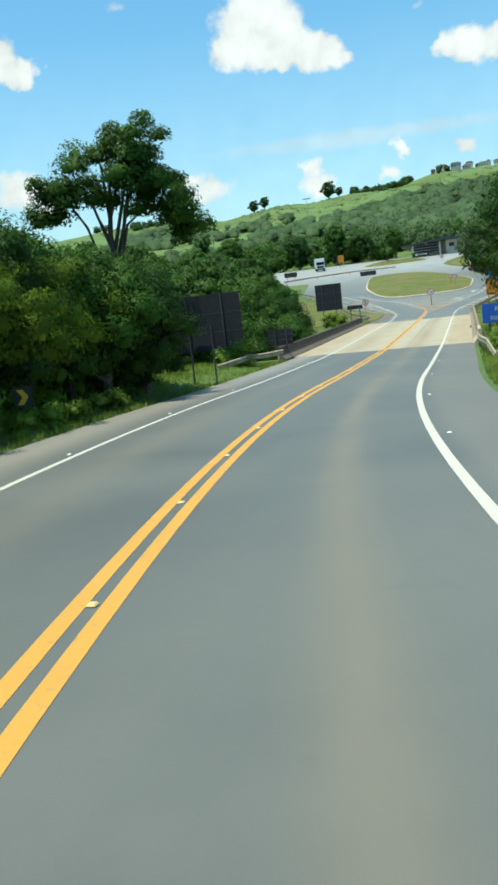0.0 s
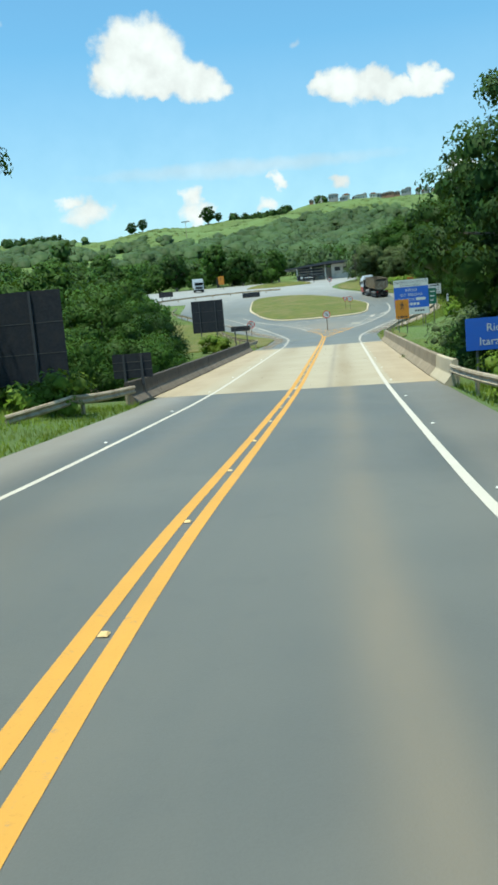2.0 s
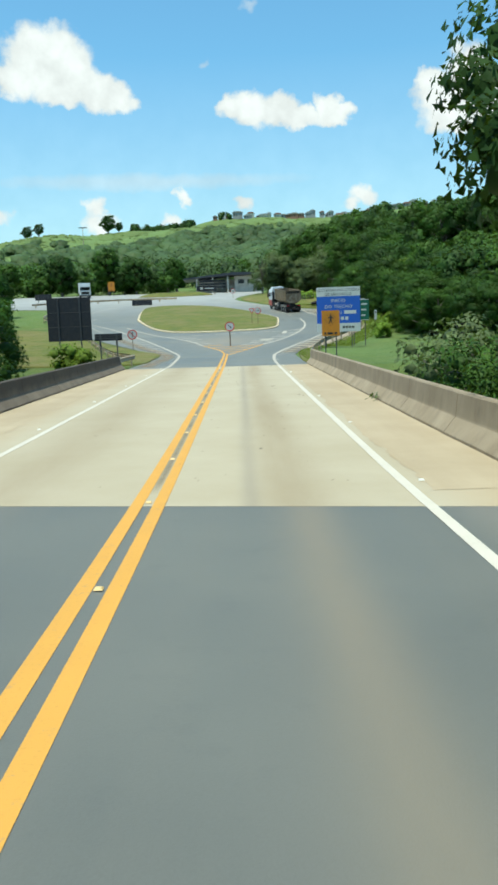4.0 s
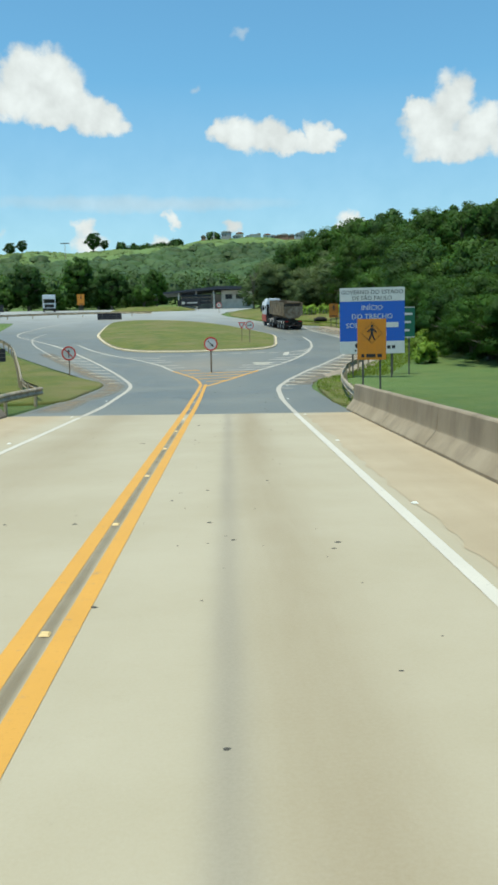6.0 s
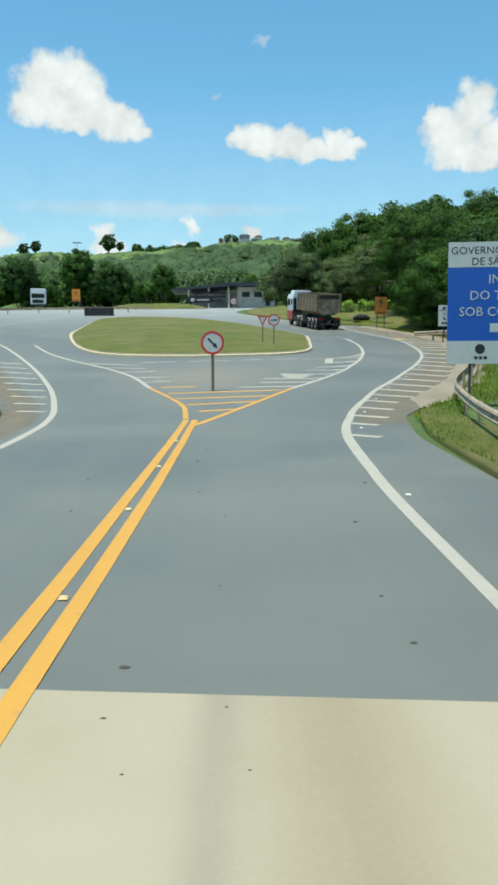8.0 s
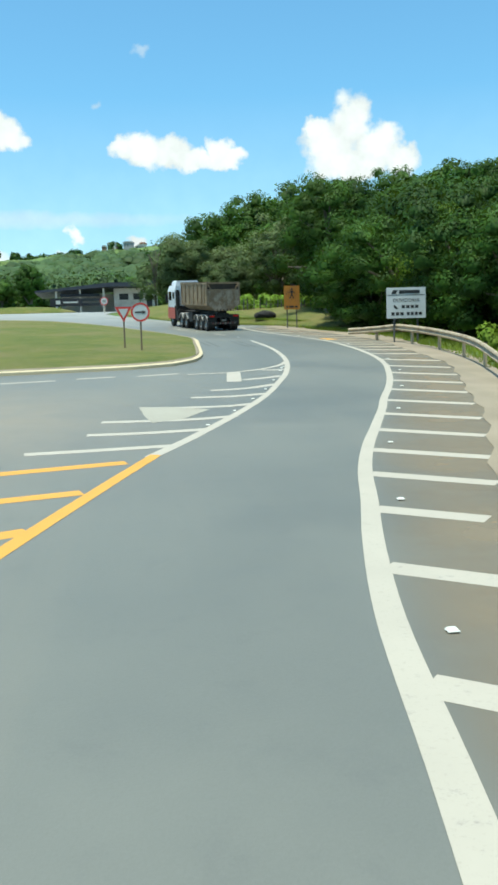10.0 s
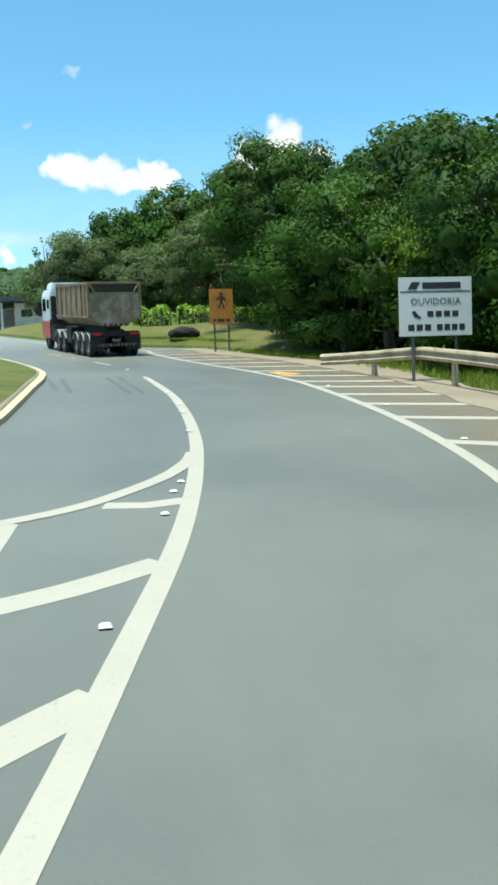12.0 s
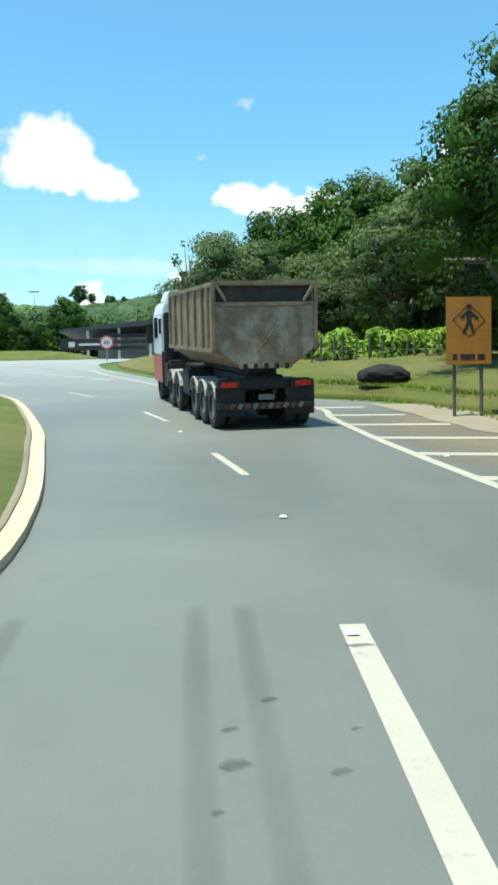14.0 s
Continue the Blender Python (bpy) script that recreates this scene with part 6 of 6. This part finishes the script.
        q.matrix_basis = pose(0.06, 0, 2.2, 0, ang, 0)
    for x in (-0.75, 0.8):
        part("brace", boxed(x - 0.025, x + 0.025, -0.02, 0.0, 1.9, 2.9, 0.006), TAILGATE, gate)
    part("brace", boxed(-W + 0.1, W - 0.1, -0.03, 0.0, 2.96, 3.04, 0.01), TIPPER, gate)
    part("sill", boxed(-0.66, 0.66, -0.06, 0.02, 1.48, 1.57, 0.015), TAILGATE, gate)
    for k in range(5):
        x = -0.52 + 0.26 * k
        part("hinge", boxed(x - 0.05, x + 0.05, -0.075, -0.02, 1.46, 1.60, 0.01), CHASSIS, gate)
    frame_rail = part("chassis", boxed(-0.48, 0.48, 0.15, 11.2, 0.95, 1.3, 0.03), CHASSIS, t)
    part("cross_beam", boxed(-1.15, 1.15, 0.1, 0.3, 0.98, 1.22, 0.02), CHASSIS, frame_rail)
    part("hoist", boxed(-0.35, 0.35, 0.3, 6.2, 1.3, 1.5, 0.02), CHASSIS, frame_rail)
    bumper = part("bumper", boxed(-1.2, 1.2, -0.05, 0.08, 0.50, 0.66, 0.02), CHASSIS, t)
    for k in range(10):
        q = part("stripe", boxed(-0.045, 0.045, -0.062, -0.05, -0.07, 0.07), STRIPE_PALE if k % 2 else STRIPE_RED, bumper)
        q.matrix_basis = pose(-0.85 + k * 0.19, 0, 0.58, 0, 35, 0)
    for side in (-1, 1):
        x0, x1 = sorted((side * 0.52, side * 1.24))
        part("mud_flap", boxed(x0, x1, 0.06, 0.10, 0.34, 1.05, 0.01), CHASSIS, t)
        lamp = part("lamp_box", boxed(*sorted((side * 0.62, side * 1.2)), -0.03, 0.12, 1.0, 1.2, 0.02), CHASSIS, t)
        part("tail_lamp", boxed(*sorted((side * 0.72, side * 1.12)), -0.045, -0.03, 1.04, 1.16, 0.01), LAMP_RED, lamp, "red tail lamp")
    part("number_plate", boxed(-0.2, 0.2, -0.03, 0.0, 0.72, 0.86, 0.008), PLATE, t)
    for y in (0.75, 1.95, 3.15):
        for side in (-1, 1):
            for x in (0.72, 1.06):
                wheel(t, side * x, y, 0.52, 0.29, side)
            fender(t, *sorted((side * 0.56, side * 1.24)), y, 0.58, 0.55)
    for y in (6.0, 7.3):
        for side in (-1, 1):
            for x in (0.72, 1.06):
                wheel(t, side * x, y, 0.52, 0.29, side)
            fender(t, *sorted((side * 0.56, side * 1.24)), y, 0.60, 0.55)
    for side in (-1, 1):
        wheel(t, side * 1.04, 10.1, 0.52, 0.32, side)
        part("fuel_tank", boxed(*sorted((side * 0.6, side * 1.2)), 8.0, 8.95, 0.45, 1.42, 0.1), CHASSIS, t)
        part("tool_box", boxed(*sorted((side * 0.5, side * 1.18)), 4.1, 5.2, 0.55, 1.35, 0.06), CHASSIS, t)
    cab = part("cab", prism_y([(-1.24, 1.55), (1.24, 1.55), (1.24, 2.9), (1.1, 3.35), (-1.1, 3.35), (-1.24, 2.9)], 8.9, 11.1, 0.06), CAB_WHITE, t)
    part("cab_skirt", prism_y([(-1.25, 0.62), (1.25, 0.62), (1.25, 1.56), (-1.25, 1.56)], 8.95, 11.2, 0.05), CAB_RED, cab, "red lower cab")
    part("roof_fairing", prism_y([(-1.05, 3.33), (1.05, 3.33), (0.9, 3.75), (-0.9, 3.75)], 9.2, 10.6, 0.06), CAB_WHITE, cab)
    for side in (-1, 1):
        a, b = sorted((side * 1.235, side * 1.256))
        part("side_window", boxed(a, b, 9.9, 10.75, 2.15, 2.85, 0.008), GLASS, cab)
        part("side_window", boxed(a, b, 9.05, 9.55, 2.3, 2.8, 0.008), GLASS, cab)
        part("mirror", boxed(*sorted((side * 1.3, side * 1.52)), 10.75, 10.87, 1.95, 2.65, 0.03), CHASSIS, cab)
        part("exhaust_panel", boxed(*sorted((side * 0.9, side * 1.2)), 8.55, 8.85, 1.2, 3.0, 0.05), CHASSIS, t)
    part("cab_back", boxed(-1.26, 1.26, 8.84, 8.93, 0.6, 1.7, 0.01), CHASSIS, cab, "dark grimy cab back")
    part("rear_window", boxed(-0.6, 0.6, 8.885, 8.9, 2.4, 2.9), GLASS, cab)
    part("windscreen", boxed(-1.1, 1.1, 11.09, 11.12, 2.1, 2.95, 0.01), GLASS, cab)
    return t


truck_y = 114.3
slope = math.degrees(math.atan2(float(road_z(truck_y + 9)) - float(road_z(truck_y)), 9))
dump_truck(pose(9.18, truck_y, float(road_z(truck_y)) + LIFT, slope, -1.5, 12.5) @ Matrix.Scale(0.9, 4))


def box_lorry(m):
    """A white cab-over lorry coming this way, nose to -y."""
    t = empty("lorry", m, "white box lorry driving on a far road", "truck")
    part("cab", prism_y([(-1.2, 0.6), (1.2, 0.6), (1.2, 2.6), (1.05, 3.0), (-1.05, 3.0), (-1.2, 2.6)], 0.0, 2.0, 0.08), CAB_WHITE, t)
    part("windscreen", boxed(-1.05, 1.05, -0.02, 0.0, 1.75, 2.5, 0.01), GLASS, t)
    part("grille", boxed(-0.9, 0.9, -0.03, 0.0, 0.9, 1.5, 0.02), CHASSIS, t)
    part("bumper", boxed(-1.22, 1.22, -0.08, 0.1, 0.4, 0.75, 0.04), CHASSIS, t)
    part("cargo_box", boxed(-1.25, 1.25, 2.2, 9.0, 1.1, 3.4, 0.03), CAB_WHITE, t)
    part("chassis", boxed(-0.45, 0.45, 0.3, 8.9, 0.7, 1.1, 0.02), CHASSIS, t)
    for y in (1.0, 6.4, 7.6):
        for side in (-1, 1):
            wheel(t, side * 1.0, y, 0.48, 0.3, side)
    return t


box_lorry(pose(-33.0, 181.0, float(road_z(181)) + LIFT + 0.05, 3, 0, 12))

# ---- service building, fences and garden beyond the roundabout ----
WALL_PAINT = plain("stained_white_render", (0.55, 0.52, 0.47), 0.85, 0, 0.5, 0.8, (0.25, 0.2, 0.15))
ROOF_DARK = plain("dark_metal_roof", (0.03, 0.035, 0.05), 0.5, 0.2, 0.3)
ROOF_TILE = plain("clay_roof", (0.30, 0.12, 0.07), 0.8, 0, 0.4)
OPEN_DARK = plain("dark_opening", (0.02, 0.02, 0.022), 0.6)


def service_building():
    bz = 12.3
    b = empty("service_building", pose(-0.75, 201, bz), "low white building with a wide dark flat roof", "building")
    part("wall", boxed(1.0, 8.2, 0, 9, -3, 3.1, 0.03), WALL_PAINT, b)
    part("wall", boxed(-8.0, 1.0, 5, 9, -3, 2.6, 0.03), WALL_PAINT, b)
    part("roof", prism_y([(-11.5, 2.35), (-11.5, 2.65), (0.5, 3.85), (8.9, 3.75), (8.9, 3.15), (0.5, 3.2)], -2.2, 10), ROOF_DARK, b)
    for x in (-8.2, -4.4, -0.6):
        part("column", boxed(x - 0.15, x + 0.15, -1.6, -1.3, -3, 3.0, 0.02), WALL_PAINT, b)
    for x in (1.9, 4.2):
        part("window", boxed(x, x + 1.5, -0.03, 0.02, 1.2, 2.2), OPEN_DARK, b)
    part("door", boxed(6.4, 7.3, -0.03, 0.02, -0.4, 1.7), OPEN_DARK, b)
    # dark boards added to give the shade under the roof
    for k in range(3):
        part("fascia_board", boxed(-7.6, -1.2, -1.75 - 0.02 * k, -1.70, 0.2 + k * 0.75, 0.65 + k * 0.75), OPEN_DARK if k % 2 else PANEL_BACK, b)


service_building()
wall2 = empty("service_sign", pose(-5.8, 178, float(road_z(178))), "dark roadside board with pale lettering bars on posts", "sign")
part("panel", boxed(-2.2, 2.2, -0.05, 0.05, 0.9, 2.0, 0.02), PANEL_BACK, wall2)
strip(wall2, -1.4, -0.8, 1.2, 1.7, SIGN_WHITE, "bar", -0.062)
strip(wall2, -0.4, 1.6, 1.35, 1.55, SIGN_WHITE, "bar", -0.062)
posts(wall2, (-1.8, 1.8), -0.3, 1.9, 0.1, 0.06)

HOUSE_TONES = [plain("house_render_pale", (0.6, 0.57, 0.52), 0.8, 0, 0.4, 0.4), plain("house_render_grey", (0.33, 0.33, 0.33), 0.8, 0, 0.4, 0.4), plain("house_brick", (0.30, 0.16, 0.11), 0.85, 0, 0.3, 0.4)]
rh = random.Random(9)
for i in range(38):
    x = -22 + i * 6.8 + rh.uniform(-2.5, 2.5)
    y = 948 + rh.uniform(-8, 8)
    w, d, h = rh.uniform(4, 9), rh.uniform(5, 8), rh.uniform(3.2, 6.5)
    if i in (8, 22):
        w, h = 13, 5.2
    hs = empty("house", pose(x, y, float(ground_z(x, y)) + 1), "small distant house on a ridge", "house", "houses on the ridge")
    part("wall", boxed(-w / 2, w / 2, 0, d, -4, h), rh.choice(HOUSE_TONES), hs)
    part("roof", prism_y([(-w / 2 - 0.5, h), (w / 2 + 0.5, h), (w / 4, h + 1.4), (-w / 4, h + 1.4)], -0.5, d + 0.5), ROOF_TILE if rh.random() < 0.2 else HOUSE_TONES[1], hs)
    for k in range(max(2, int(w // 3))):
        part("window", boxed(-w / 2 + 1 + k * 2.8, -w / 2 + 2.2 + k * 2.8, -0.08, 0.0, h * 0.45, h * 0.45 + 1.4), OPEN_DARK, hs)

# garden fence with broad-leaved vines, and a dark covered heap beside it
fence = new("garden_fence")
tagged(fence, "rough dark stake fence round a vegetable garden", "fence")
for i in range(16):
    x = 11.55 + i * 0.48 + rt.uniform(-0.1, 0.1)
    y = 129.6 + 0.35 * i * (0.1 if i < 9 else -0.35) + (0 if i < 9 else 1.3)
    g = float(road_z(y)) + 0.5
    q = part("stake", tube(bmesh.new(), [(0, 0, -1.2), (rt.uniform(-0.06, 0.06), 0, rt.uniform(0.95, 1.35))], [0.05, 0.04], 6), POST, fence)
    q.matrix_basis = pose(x, y, g, rt.uniform(-4, 4), rt.uniform(-5, 5))
for h in (0.3, 0.75):
    part("rail", tube(bmesh.new(), [(11.55, 129.6, float(road_z(129.6)) + 0.5 + h), (15.85, 129.9, float(road_z(129.9)) + 0.5 + h), (18.95, 128.4, float(road_z(128.4)) + 0.5 + h)], [0.02, 0.02, 0.02], 5), POST, fence)


def vine_patch():
    rng = np.random.default_rng(33)
    blobs = []
    for _ in range(110):
        x, y = rng.uniform(11.45, 19.45), rng.uniform(130.0, 134.0)
        blobs.append(((x, y, float(road_z(y)) + 0.5 + rng.uniform(0.2, 1.35)), rng.uniform(0.3, 0.5)))
    ob = new("vines", foliage("vines", rng, blobs, 60, 0.28, LEAF_VINE, core=0.5))
    return tagged(ob, "bright broad-leaved vines in a vegetable garden", "plants", kind="stuff")


LEAF_VINE = make_leaf("vine_leaf", (0.09, 0.17, 0.025), (0.20, 0.30, 0.05), (0.34, 0.40, 0.14))
vine_patch()
heap = new("covered_heap")
tagged(heap, "dark tarpaulin-covered heap in the grass", "heap")
bm = bmesh.new()
bmesh.ops.create_icosphere(bm, subdivisions=3, radius=1)
for v in bm.verts:
    v.co = Vector((v.co.x * 0.88, v.co.y * 0.6, max(v.co.z, -0.6) * 0.38)) * (1 + 0.12 * noise.noise(v.co * 2.1))
part("tarpaulin", bm, plain("black_heap_sheet", (0.007, 0.0065, 0.006), 1.0, 0, 0.2), heap)
heap.matrix_basis = pose(13.37, 123.2, 5.94, 0, 0, 8)

# ---- lamp mast on the far hill, road studs, loose grass ----
mast = empty("lamp_mast", pose(-107, 600, float(ground_z(-107, 600))), "tall floodlight mast far off on a hillside", "street lamp")
part("pole", tube(bmesh.new(), [(0, 0, -1), (0, 0, 14)], [0.25, 0.15], 8), STEEL, mast)
part("lamp_head", boxed(-3, 3, -0.4, 0.4, 14, 14.6, 0.1), POST, mast)

STUD_W = plain("white_road_stud", (0.68, 0.67, 0.6), 0.4, 0, 0.2)
STUD_Y = plain("amber_road_stud", (0.72, 0.5, 0.2), 0.4, 0, 0.2)
stud_mesh = {}
for name, material in (("white", STUD_W), ("amber", STUD_Y)):
    bm = bmesh.new()
    bmesh.ops.create_cone(bm, segments=4, radius1=0.06, radius2=0.04, depth=0.018, cap_ends=True, matrix=Matrix.Translation((0, 0, 0.011)) @ Matrix.Rotation(radians(45), 4, "Z"))
    stud_mesh[name] = bpy.data.meshes.new("road_stud")
    bm.to_mesh(stud_mesh[name])
    bm.free()
    stud_mesh[name].materials.append(material)


def stud(kind, x, y):
    ob = new("road_stud", stud_mesh[kind])
    ob.location = (float(bend(x, y)), y, float(road_z(y)) + LIFT + 0.01)
    tagged(ob, ("amber" if kind == "amber" else "white") + " reflective stud fixed to the road", "road stud", "road studs")


for y in np.arange(-56, 60, 4.0):
    stud("amber", float(centre_x(y)), y)
for y in np.arange(-55, 54, 8.0):
    stud("white", float(centre_x(y)) + 3.85, y)
    stud("white", float(centre_x(y)) - 3.75, y + 0.7)
for y in np.arange(57.6 + 1.06, 112, 2.12 * 2):
    stud("white", XRL(y) + 0.38, y)
for i, (x, y) in enumerate(((4.53, 74.24), (5.27, 76.21), (5.95, 78.25), (6.55, 80.2), (7.1, 82.33), (7.75, 85.07), (8.08, 86.5), (7.94, 86.02), (8.68, 90.36), (8.89, 92.8), (8.98, 94.1), (9.0, 96.65), (8.88, 101.3), (8.61, 105.0), (6.85, 113.9))):
    stud("white", x, y)


def grass_stuff(name, seed, count, spot, h, label):
    rng = np.random.default_rng(seed)
    verts, faces = [], []
    for i in range(count):
        x, y, lift = spot(rng)
        x = float(bend(x, y))
        z = max(float(ground_z(x, y)), float(road_z(y)) - 0.2 if lift else -99) + lift - 0.03
        for k in range(3):
            a, s = rng.uniform(0, 6.28), h * rng.uniform(0.5, 1.3)
            dx, dy = math.cos(a), math.sin(a)
            b = len(verts)
            verts += [(x - dy * 0.018, y + dx * 0.018, z), (x + dy * 0.018, y - dx * 0.018, z), (x + dx * s * 0.5, y + dy * s * 0.5, z + s)]
            faces.append((b, b + 1, b + 2))
    ob = mesh_object(name, verts, faces, BLADE)
    return tagged(ob, label, "grass", kind="stuff")


BLADE = make_leaf("grass_blade", (0.10, 0.16, 0.02), (0.20, 0.25, 0.04), (0.32, 0.31, 0.11), 0.4)


def left_verge(rng):
    y = rng.uniform(-46, -2)
    return float(centre_x(y)) - rng.uniform(5.9, 10.5), y, 0.0


def right_verge(rng):
    y = rng.uniform(-30, -4)
    return float(centre_x(y)) + rng.uniform(5.7, 9.5), y, 0.0


def wedge_verge(rng):
    y = rng.uniform(45, 66)
    return XR(y) + rng.uniform(0.25, 1.7), y, 0.10


def wood_verge(rng):
    y = rng.uniform(66, 122)
    return XR(y) + rng.uniform(0.5, 3.2), y, 0.0


def exit_lawn(rng):
    y = rng.uniform(118, 133)
    return float(np.interp(y, [118, 121.4, 125, 130], [14.6, 13.4, 9.0, 6.8])) + rng.uniform(0, 1) ** 1.5 * 7.0, y, 0.42


grass_stuff("grass_tufts", 96, 5000, exit_lawn, 0.12, "rough short grass on a roadside lawn")
grass_stuff("grass_tufts", 91, 9000, left_verge, 0.2, "long uncut grass on a road verge")
grass_stuff("grass_tufts", 92, 4000, right_verge, 0.18, "long uncut grass beside a guardrail")
grass_stuff("grass_tufts", 93, 1800, wedge_verge, 0.12, "short grass tufts beside a guardrail")
grass_stuff("grass_tufts", 94, 5000, wood_verge, 0.22, "grass tufts along the edge of a wood")
